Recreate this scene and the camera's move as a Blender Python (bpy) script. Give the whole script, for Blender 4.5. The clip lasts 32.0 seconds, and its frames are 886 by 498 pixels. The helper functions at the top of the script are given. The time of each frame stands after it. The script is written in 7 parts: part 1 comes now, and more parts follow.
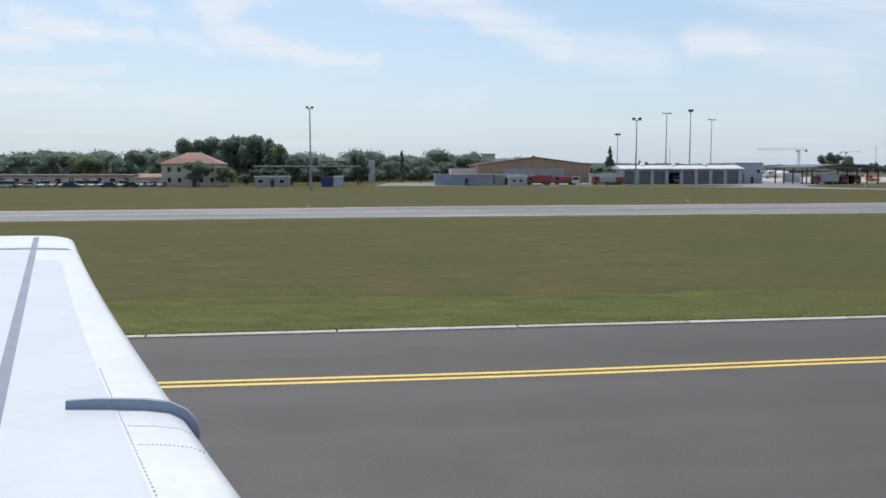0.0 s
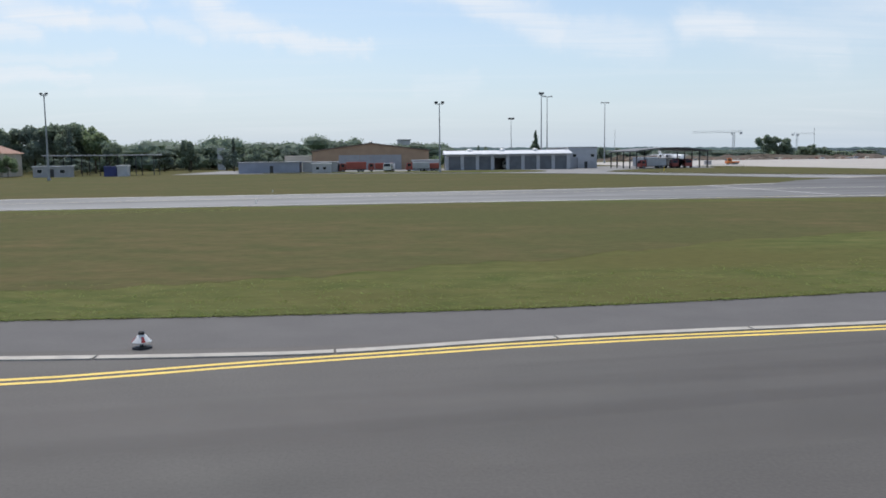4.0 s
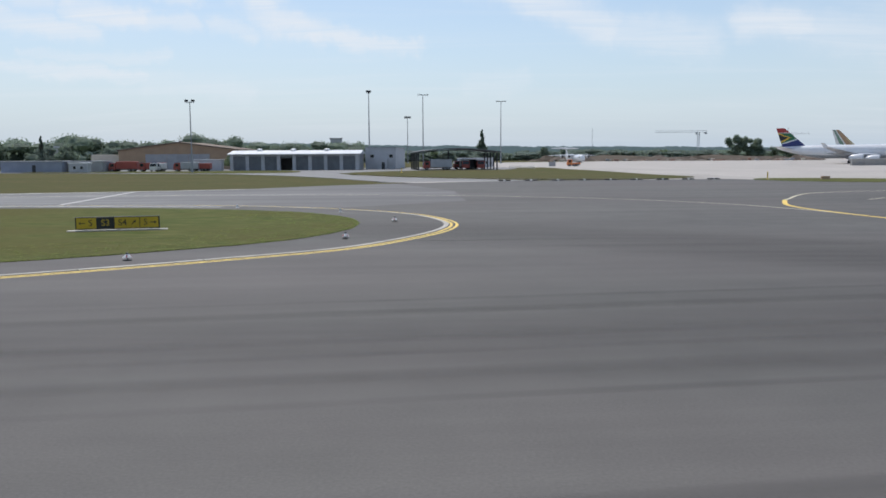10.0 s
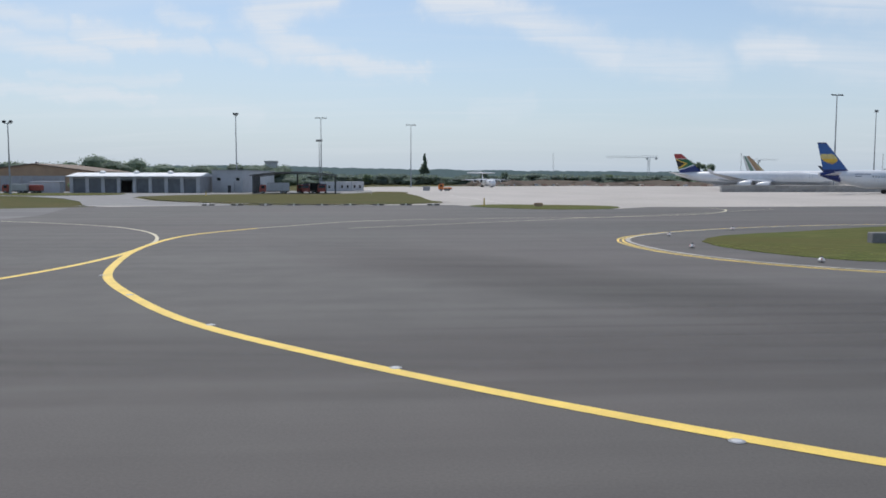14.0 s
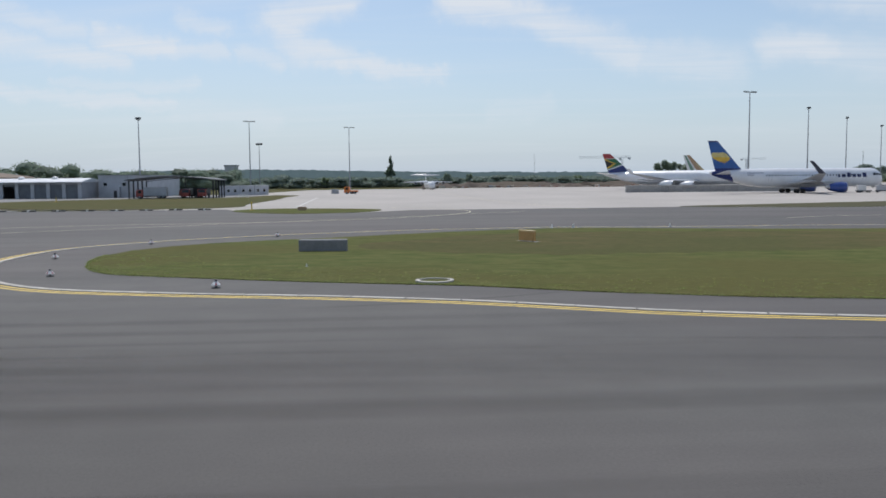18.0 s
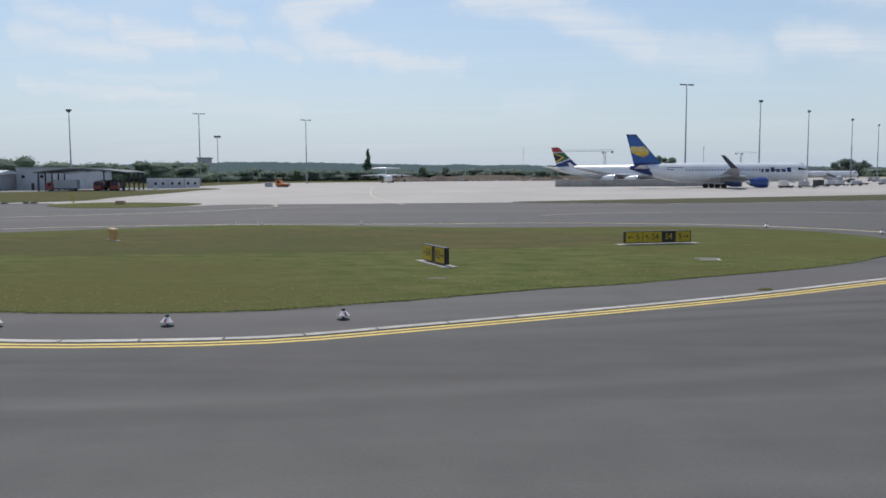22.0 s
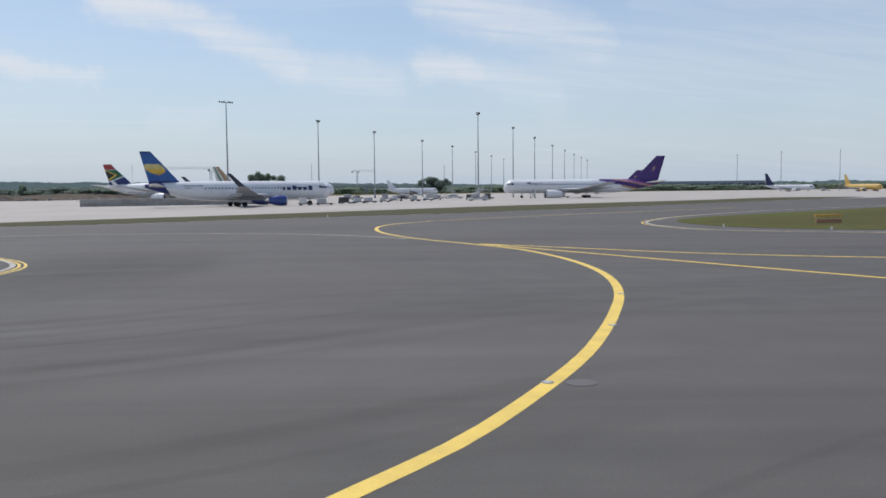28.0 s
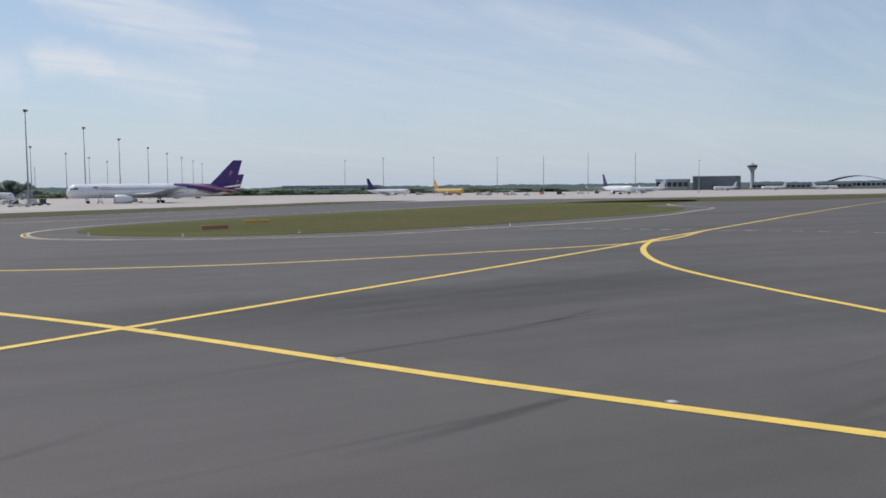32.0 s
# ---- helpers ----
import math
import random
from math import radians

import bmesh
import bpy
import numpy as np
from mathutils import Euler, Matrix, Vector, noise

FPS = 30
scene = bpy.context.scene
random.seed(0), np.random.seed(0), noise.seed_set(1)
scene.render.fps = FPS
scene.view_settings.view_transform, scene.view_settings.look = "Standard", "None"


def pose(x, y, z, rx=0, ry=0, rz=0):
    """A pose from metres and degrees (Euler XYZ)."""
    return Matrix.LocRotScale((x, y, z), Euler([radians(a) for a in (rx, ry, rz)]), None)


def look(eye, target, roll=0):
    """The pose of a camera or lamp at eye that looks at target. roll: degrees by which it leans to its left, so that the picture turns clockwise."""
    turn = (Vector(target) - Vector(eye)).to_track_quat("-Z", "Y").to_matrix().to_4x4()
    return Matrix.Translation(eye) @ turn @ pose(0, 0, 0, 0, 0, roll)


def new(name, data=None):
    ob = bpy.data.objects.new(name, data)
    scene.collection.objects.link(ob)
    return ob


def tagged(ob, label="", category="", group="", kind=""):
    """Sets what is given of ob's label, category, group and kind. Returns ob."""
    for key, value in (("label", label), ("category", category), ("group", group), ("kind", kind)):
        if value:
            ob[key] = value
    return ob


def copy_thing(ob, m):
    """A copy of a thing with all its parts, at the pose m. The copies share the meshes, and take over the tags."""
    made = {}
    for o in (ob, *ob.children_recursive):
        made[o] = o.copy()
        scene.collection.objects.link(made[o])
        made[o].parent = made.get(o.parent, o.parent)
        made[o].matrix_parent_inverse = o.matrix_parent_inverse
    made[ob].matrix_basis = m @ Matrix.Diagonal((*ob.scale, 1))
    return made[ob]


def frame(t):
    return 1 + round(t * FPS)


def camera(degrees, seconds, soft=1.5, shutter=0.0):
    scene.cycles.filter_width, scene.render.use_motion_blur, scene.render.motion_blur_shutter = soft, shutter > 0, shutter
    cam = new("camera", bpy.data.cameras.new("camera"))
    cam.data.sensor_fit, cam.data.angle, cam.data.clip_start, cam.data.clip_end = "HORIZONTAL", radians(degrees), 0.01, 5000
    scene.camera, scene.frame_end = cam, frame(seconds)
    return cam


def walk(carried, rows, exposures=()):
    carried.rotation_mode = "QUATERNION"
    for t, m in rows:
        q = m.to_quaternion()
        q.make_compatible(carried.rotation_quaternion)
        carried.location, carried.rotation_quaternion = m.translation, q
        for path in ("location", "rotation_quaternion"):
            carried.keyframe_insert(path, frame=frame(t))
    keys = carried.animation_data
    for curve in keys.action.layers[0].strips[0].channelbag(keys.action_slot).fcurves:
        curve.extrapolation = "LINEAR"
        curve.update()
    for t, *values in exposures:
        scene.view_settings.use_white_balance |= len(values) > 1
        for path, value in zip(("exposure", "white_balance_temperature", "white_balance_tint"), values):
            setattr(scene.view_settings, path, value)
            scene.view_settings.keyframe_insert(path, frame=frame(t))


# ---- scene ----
import mathutils

cam = camera(55.33, 32.0, soft=1.7)

# seconds, place, yaw, pitch, roll
PATH = [
    (0, 0.000, -0.795, 0.000, -5.309, -0.045),
    (0.5, 6.877, 0.256, 0.052, -5.435, -0.069),
    (1, 13.758, 1.304, 0.158, -5.553, -0.351),
    (1.5, 20.647, 2.352, -0.086, -5.635, -0.258),
    (2, 27.545, 3.402, -0.174, -5.729, -0.038),
    (2.5, 34.453, 4.461, -0.346, -5.890, -0.394),
    (3, 41.365, 5.529, -0.483, -6.099, -0.301),
    (3.5, 48.275, 6.609, -0.589, -6.179, -0.616),
    (5.5, 75.663, 9.135, 1.172, -6.743, -0.170),
    (6, 82.436, 10.155, 1.782, -6.834, -0.235),
    (6.5, 89.195, 11.202, 1.987, -6.817, -0.133),
    (7, 95.926, 12.276, 2.239, -6.797, -0.168),
    (7.5, 102.664, 13.358, 2.384, -6.767, 0.078),
    (8, 109.370, 14.452, 2.668, -6.813, -0.185),
    (8.5, 116.076, 15.540, 2.661, -6.719, -0.647),
    (9, 122.702, 16.616, 2.937, -6.569, -0.845),
    (9.5, 129.334, 17.668, 2.854, -6.503, -0.221),
    (10, 135.826, 18.684, 2.887, -6.361, -0.305),
    (10.5, 142.251, 19.676, 2.731, -5.969, -0.316),
    (11, 148.602, 20.656, 2.649, -5.758, 0.151),
    (11.5, 154.863, 21.630, 2.562, -5.430, 0.044),
    (12, 161.027, 22.609, 2.563, -5.247, -0.326),
    (12.5, 167.081, 23.595, 2.643, -5.216, -0.475),
    (13, 173.024, 24.589, 2.867, -4.935, -0.540),
    (13.5, 178.867, 25.593, 2.992, -4.760, 0.038),
    (14, 184.606, 26.600, 3.279, -4.768, 0.100),
    (14.5, 190.246, 27.602, 3.718, -4.827, -0.345),
    (16.5, 210.682, 31.328, 4.619, -4.801, -0.191),
    (17, 215.253, 32.165, 4.659, -4.771, -0.150),
    (17.5, 219.707, 32.991, 4.572, -4.764, -0.426),
    (18, 223.972, 33.813, 4.548, -4.625, -0.466),
    (18.5, 228.091, 34.637, 4.447, -4.693, -0.522),
    (19, 231.972, 35.449, 4.604, -4.861, -0.116),
    (19.5, 235.790, 36.247, 4.674, -4.986, -0.341),
    (20, 239.409, 37.032, 4.890, -5.042, -0.405),
    (20.5, 242.984, 37.791, 5.008, -5.113, -0.778),
    (21, 246.368, 38.521, 5.234, -5.173, -0.284),
    (21.5, 249.739, 39.241, 5.516, -5.239, -0.128),
    (22, 252.916, 39.900, 5.627, -5.087, -0.256),
    (22.5, 256.063, 40.551, 5.532, -4.904, -0.496),
    (23, 259.044, 41.158, 5.192, -4.811, -0.508),
    (23.5, 262.022, 41.732, 4.411, -4.723, -0.140),
    (24, 264.979, 42.258, 3.056, -4.575, 0.025),
    (24.5, 268.018, 42.739, 1.125, -4.368, -0.523),
    (26.5, 280.706, 43.215, -8.701, -4.109, -0.309),
    (27, 283.842, 42.932, -11.623, -4.134, -0.394),
    (27.5, 286.994, 42.529, -14.658, -4.077, -0.602),
    (28, 290.183, 41.973, -17.491, -4.065, -0.518),
    (28.5, 293.430, 41.244, -20.366, -4.110, -0.759),
    (29, 296.715, 40.332, -23.215, -4.319, -0.589),
    (29.5, 300.030, 39.233, -26.448, -4.339, -0.575),
    (30, 303.380, 37.925, -29.398, -4.256, -0.472),
    (30.5, 306.758, 36.417, -32.525, -4.160, -0.310),
    (31, 310.164, 34.708, -35.190, -4.133, -0.042),
    (31.5, 313.613, 32.793, -38.286, -4.058, -0.247),
    (32, 317.005, 30.809, -41.213, -4.010, -0.546),
]


def aim(x, y, yaw, pitch, roll):
    a, p = radians(yaw), radians(pitch)
    eye = Vector((x, y, EYE))
    return look(eye, eye + 10 * Vector((-math.sin(a) * math.cos(p), math.cos(a) * math.cos(p), math.sin(p))), roll)


EYE = 4.4
walk(cam, [(t, aim(x, y, yaw, pitch, roll)) for t, x, y, yaw, pitch, roll in PATH],
     exposures=[(0, 0.10, 6520, 11), (7, 0.10, 6480, 11), (13, -0.06, 6430, 11), (24, -0.10, 6430, 11), (28, -0.10, 6460, 12), (32, -0.12, 6540, 13)])

# ---- world and light ----
SUN_AZ, SUN_EL = -22.0, 58.0  # degrees clockwise from +y, degrees up
world = bpy.data.worlds.new("sky")
scene.world = world
world.use_nodes = True


# bearing and height of both ends, breadth, strength
WISPS = [(-0.276, 0.177, -0.248, 0.151, 0.030, 0.75), (-0.248, 0.151, -0.188, 0.135, 0.026, 0.85), (-0.188, 0.135, -0.077, 0.120, 0.016, 0.75), (-0.272, 0.181, -0.186, 0.206, 0.036, 0.8),
         (-0.063, 0.206, 0.067, 0.174, 0.034, 0.85), (0.067, 0.174, 0.144, 0.144, 0.038, 0.8), (0.144, 0.144, 0.238, 0.123, 0.036, 0.5), (0.285, 0.144, 0.354, 0.136, 0.032, 0.65),
         (0.348, 0.137, 0.435, 0.104, 0.040, 0.45), (-0.554, 0.150, -0.443, 0.135, 0.022, 0.7), (-0.453, 0.161, -0.386, 0.147, 0.022, 0.85), (-0.386, 0.147, -0.329, 0.140, 0.018, 0.55),
         (-0.372, 0.180, -0.325, 0.167, 0.018, 0.5), (-0.543, 0.176, -0.475, 0.164, 0.02, 0.5), (-0.499, 0.108, -0.366, 0.106, 0.011, 0.5), (-0.557, 0.096, -0.388, 0.086, 0.014, 0.7),
         (-0.388, 0.079, -0.279, 0.069, 0.022, 0.3), (-0.025, 0.077, 0.048, 0.087, 0.02, 0.3), (-0.305, 0.139, -0.274, 0.135, 0.018, 0.5), (0.305, 0.222, 0.384, 0.196, 0.055, 0.7),
         (0.384, 0.196, 0.481, 0.162, 0.055, 0.6), (0.449, 0.150, 0.800, 0.148, 0.095, 0.30), (0.543, 0.220, 0.849, 0.176, 0.06, 0.25), (0.749, 0.123, 1.021, 0.130, 0.12, 0.25)]


def wire_world():
    n, l = world.node_tree.nodes, world.node_tree.links
    n.clear()
    out, bg = n.new("ShaderNodeOutputWorld"), n.new("ShaderNodeBackground")
    sky = n.new("ShaderNodeTexSky")
    sky.sky_type, sky.sun_disc = "NISHITA", False
    sky.sun_elevation, sky.sun_rotation = radians(SUN_EL), radians(SUN_AZ)
    sky.air_density, sky.dust_density, sky.ozone_density = 1.0, 0.6, 2.5
    gain = n.new("ShaderNodeMixRGB")
    gain.blend_type, gain.inputs[0].default_value = "MULTIPLY", 1.0
    gain.inputs[2].default_value = (0.130, 0.126, 0.121, 1)
    l.new(sky.outputs[0], gain.inputs[1])
    # cirrus: the direction laid out on a flat layer high above
    co, sep = n.new("ShaderNodeTexCoord"), n.new("ShaderNodeSeparateXYZ")
    l.new(co.outputs["Generated"], sep.inputs[0])

    def calc(op, a, b):
        m = n.new("ShaderNodeMath")
        m.operation = op
        for k, v in enumerate((a, b)):
            if isinstance(v, (int, float)):
                m.inputs[k].default_value = v
            else:
                l.new(v, m.inputs[k])
        return m.outputs[0]

    up = calc("ADD", calc("MAXIMUM", sep.outputs[2], 0.0), 0.11)
    flat = n.new("ShaderNodeCombineXYZ")
    l.new(calc("DIVIDE", sep.outputs[0], up), flat.inputs[0])
    l.new(calc("DIVIDE", sep.outputs[1], up), flat.inputs[1])

    def cirrus(turn, sx, sy, scale, rough, distort, low, high, shift):
        mp, tex, ramp = n.new("ShaderNodeMapping"), n.new("ShaderNodeTexNoise"), n.new("ShaderNodeMapRange")
        mp.inputs["Rotation"].default_value = (0, 0, radians(turn))
        mp.inputs["Scale"].default_value = (sx, sy, 1)
        mp.inputs["Location"].default_value = (shift, shift * 0.7, 0)
        tex.inputs["Scale"].default_value, tex.inputs["Detail"].default_value = scale, 8
        tex.inputs["Roughness"].default_value, tex.inputs["Distortion"].default_value = rough, distort
        l.new(flat.outputs[0], mp.inputs[0])
        l.new(mp.outputs[0], tex.inputs["Vector"])
        l.new(tex.outputs["Fac"], ramp.inputs[0])
        ramp.inputs[1].default_value, ramp.inputs[2].default_value = low, high
        ramp.interpolation_type = "SMOOTHSTEP"
        return ramp.outputs[0]

    streaks = cirrus(28, 0.35, 1.5, 1.1, 0.55, 1.4, 0.47, 0.75, 3.1)
    veil = cirrus(12, 0.5, 0.8, 0.5, 0.5, 0.7, 0.35, 0.75, 9.4)
    # larger wisps, each a soft stroke in bearing and height
    az = calc("ARCTAN2", sep.outputs[0], sep.outputs[1])
    el = calc("ARCSINE", sep.outputs[2], 0.0)
    flow = n.new("ShaderNodeTexNoise")
    flow.inputs["Scale"].default_value, flow.inputs["Detail"].default_value, flow.inputs["Roughness"].default_value = 9.0, 7, 0.62
    l.new(co.outputs["Generated"], flow.inputs["Vector"])
    fl = n.new("ShaderNodeSeparateColor")
    l.new(flow.outputs["Color"], fl.inputs[0])
    frayed = n.new("ShaderNodeTexNoise")
    frayed.inputs["Scale"].default_value, frayed.inputs["Detail"].default_value, frayed.inputs["Roughness"].default_value = 42.0, 5, 0.6
    l.new(co.outputs["Generated"], frayed.inputs["Vector"])
    fr = n.new("ShaderNodeSeparateColor")
    l.new(frayed.outputs["Color"], fr.inputs[0])
    place = n.new("ShaderNodeCombineXYZ")
    for k, (way, broad, small) in enumerate(((az, 0.075, 0.03), (el, 0.042, 0.022))):
        off = calc("ADD", calc("MULTIPLY", calc("SUBTRACT", fl.outputs[k], 0.5), broad), calc("MULTIPLY", calc("SUBTRACT", fr.outputs[k], 0.5), small))
        l.new(calc("ADD", way, off), place.inputs[k])

    def vec(op, a, b):
        m = n.new("ShaderNodeVectorMath")
        m.operation = op
        for k, v in enumerate((a, b)):
            if isinstance(v, tuple):
                m.inputs[k].default_value = v
            else:
                l.new(v, m.inputs[k])
        return m

    wisps = 0.0
    for a0, e0, a1, e1, wide, power in WISPS:
        dx, dy = a1 - a0, e1 - e0
        rel = vec("SUBTRACT", place.outputs[0], (a0, e0, 0.0)).outputs[0]
        h = calc("MINIMUM", calc("MAXIMUM", calc("DIVIDE", vec("DOT_PRODUCT", rel, (dx, dy, 0.0)).outputs["Value"], dx * dx + dy * dy), 0.0), 1.0)
        sc = n.new("ShaderNodeVectorMath")
        sc.operation = "SCALE"
        sc.inputs[0].default_value = (dx, dy, 0.0)
        l.new(h, sc.inputs["Scale"])
        far = vec("LENGTH", vec("SUBTRACT", rel, sc.outputs[0]).outputs[0], (0.0, 0.0, 0.0)).outputs["Value"]
        soft = n.new("ShaderNodeMapRange")
        soft.interpolation_type = "SMOOTHERSTEP"
        soft.inputs[1].default_value, soft.inputs[2].default_value = 0.0, wide
        soft.inputs[3].default_value, soft.inputs[4].default_value = power, 0.0
        l.new(far, soft.inputs[0])
        wisps = calc("MAXIMUM", soft.outputs[0], wisps)
    comb = cirrus(24, 0.5, 3.0, 2.2, 0.6, 0.8, 0.25, 0.7, 5.0)
    wisps = calc("MULTIPLY", calc("MULTIPLY", wisps, 1.25), calc("ADD", calc("MULTIPLY", comb, 0.6), 0.4))
    both = calc("ADD", wisps, calc("ADD", calc("MULTIPLY", streaks, 0.26), calc("MULTIPLY", veil, 0.22)))
    low = calc("POWER", calc("SUBTRACT", 1.0, calc("MAXIMUM", sep.outputs[2], 0.0)), 6.0)
    mask = calc("MINIMUM", calc("MULTIPLY", both, calc("SUBTRACT", 1.0, calc("MULTIPLY", low, 0.55))), 0.9)
    haze = n.new("ShaderNodeMixRGB")
    haze.inputs[2].default_value = (0.475, 0.585, 0.715, 1)
    l.new(calc("MULTIPLY", low, 0.92), haze.inputs[0])
    l.new(gain.outputs[0], haze.inputs[1])
    mix = n.new("ShaderNodeMixRGB")
    mix.inputs[2].default_value = (0.77, 0.815, 0.865, 1)
    l.new(mask, mix.inputs[0])
    l.new(haze.outputs[0], mix.inputs[1])
    l.new(mix.outputs[0], bg.inputs[0])
    l.new(bg.outputs[0], out.inputs[0])


wire_world()
sun = new("sun", bpy.data.lights.new("sun", "SUN"))
sun.data.energy, sun.data.angle, sun.data.color = 3.2, radians(0.6), (1.0, 0.965, 0.91)
sun.matrix_world = look((math.sin(radians(SUN_AZ)) * math.cos(radians(SUN_EL)) * 100,
                         math.cos(radians(SUN_AZ)) * math.cos(radians(SUN_EL)) * 100,
                         math.sin(radians(SUN_EL)) * 100), (0, 0, 0))


# ---- materials ----
def material(name, color, rough=0.6, metal=0.0, second=None, scale=2.0, fine=30.0, amount=0.5, bump=0.0, stretch=(1, 1, 1),
             jitter=0.0, space="Object", coat=0.0, gloss=0.5, turn=0.0, third=None, third_scale=0.05):
    """Two scales of variation between color and second (and a broad third), with fine relief."""
    m = bpy.data.materials.new(name)
    m.use_nodes = True
    n, l = m.node_tree.nodes, m.node_tree.links
    b = n["Principled BSDF"]
    b.inputs["Roughness"].default_value, b.inputs["Metallic"].default_value = rough, metal
    b.inputs["Coat Weight"].default_value, b.inputs["Specular IOR Level"].default_value = coat, gloss
    second = second or tuple(c * 0.82 for c in color)
    if space == "World":
        geo = n.new("ShaderNodeNewGeometry")
        where = geo.outputs["Position"]
    else:
        where = n.new("ShaderNodeTexCoord").outputs["Object"]
    mp = n.new("ShaderNodeMapping")
    mp.inputs["Scale"].default_value = stretch
    mp.inputs["Rotation"].default_value = (0, 0, radians(turn))
    l.new(where, mp.inputs[0])

    def noise_at(s, detail, rough_=0.55):
        t = n.new("ShaderNodeTexNoise")
        t.inputs["Scale"].default_value, t.inputs["Detail"].default_value, t.inputs["Roughness"].default_value = s, detail, rough_
        l.new(mp.outputs[0], t.inputs["Vector"])
        return t.outputs["Fac"]

    broad, grain = noise_at(scale, 5), noise_at(fine, 4, 0.6)
    ramp = n.new("ShaderNodeMapRange")
    ramp.inputs[1].default_value, ramp.inputs[2].default_value = 0.5 - amount * 0.28, 0.5 + amount * 0.28
    l.new(broad, ramp.inputs[0])
    mix = n.new("ShaderNodeMixRGB")
    mix.inputs[1].default_value, mix.inputs[2].default_value = (*color, 1), (*second, 1)
    l.new(ramp.outputs[0], mix.inputs[0])
    top = mix.outputs[0]
    if third:
        r3 = n.new("ShaderNodeMapRange")
        r3.inputs[1].default_value, r3.inputs[2].default_value = 0.42, 0.62
        l.new(noise_at(third_scale, 3), r3.inputs[0])
        m3 = n.new("ShaderNodeMixRGB")
        m3.inputs[2].default_value = (*third, 1)
        l.new(r3.outputs[0], m3.inputs[0])
        l.new(top, m3.inputs[1])
        top = m3.outputs[0]
    spread = n.new("ShaderNodeMapRange")
    spread.inputs[3].default_value, spread.inputs[4].default_value = 1 - 0.35 * amount, 1 + 0.35 * amount
    l.new(grain, spread.inputs[0])
    mul = n.new("ShaderNodeMixRGB")
    mul.blend_type, mul.inputs[0].default_value = "MULTIPLY", 1.0
    l.new(top, mul.inputs[1])
    l.new(spread.outputs[0], mul.inputs[2])
    top = mul.outputs[0]
    if jitter:
        info, jr, jm = n.new("ShaderNodeObjectInfo"), n.new("ShaderNodeMapRange"), n.new("ShaderNodeMixRGB")
        jr.inputs[3].default_value, jr.inputs[4].default_value = 1 - jitter, 1 + jitter
        jm.blend_type, jm.inputs[0].default_value = "MULTIPLY", 1.0
        l.new(info.outputs["Random"], jr.inputs[0])
        l.new(top, jm.inputs[1])
        l.new(jr.outputs[0], jm.inputs[2])
        top = jm.outputs[0]
    l.new(top, b.inputs["Base Color"])
    if bump:
        bp = n.new("ShaderNodeBump")
        bp.inputs["Strength"].default_value, bp.inputs["Distance"].default_value = bump, 0.02
        l.new(grain, bp.inputs["Height"])
        l.new(bp.outputs[0], b.inputs["Normal"])
    return m


def leafy(name, color, second, scale=0.4, rough=0.8, gloss=0.06, through_leaf=0.8):
    """Leaves: colour varies from clump to clump; part of the light goes through them."""
    m = material(name, color, rough, second=second, scale=scale, fine=6.0, amount=0.9, gloss=gloss)
    n, l = m.node_tree.nodes, m.node_tree.links
    b, geo = n["Principled BSDF"], n.new("ShaderNodeNewGeometry")
    ramp, mul = n.new("ShaderNodeMapRange"), n.new("ShaderNodeMixRGB")
    ramp.inputs[3].default_value, ramp.inputs[4].default_value = 0.72, 1.28
    mul.blend_type, mul.inputs[0].default_value = "MULTIPLY", 1.0
    l.new(geo.outputs["Random Per Island"], ramp.inputs[0])
    l.new(b.inputs["Base Color"].links[0].from_socket, mul.inputs[1])
    l.new(ramp.outputs[0], mul.inputs[2])
    l.new(mul.outputs[0], b.inputs["Base Color"])
    trans, both, out, share = n.new("ShaderNodeBsdfTranslucent"), n.new("ShaderNodeAddShader"), n["Material Output"], n.new("ShaderNodeMixRGB")
    share.blend_type, share.inputs[0].default_value, share.inputs[2].default_value = "MULTIPLY", 1.0, (through_leaf, through_leaf, through_leaf * 0.9, 1)
    l.new(mul.outputs[0], share.inputs[1])
    l.new(share.outputs[0], trans.inputs[0])
    l.new(b.outputs[0], both.inputs[0])
    l.new(trans.outputs[0], both.inputs[1])
    l.new(both.outputs[0], out.inputs[0])
    return m


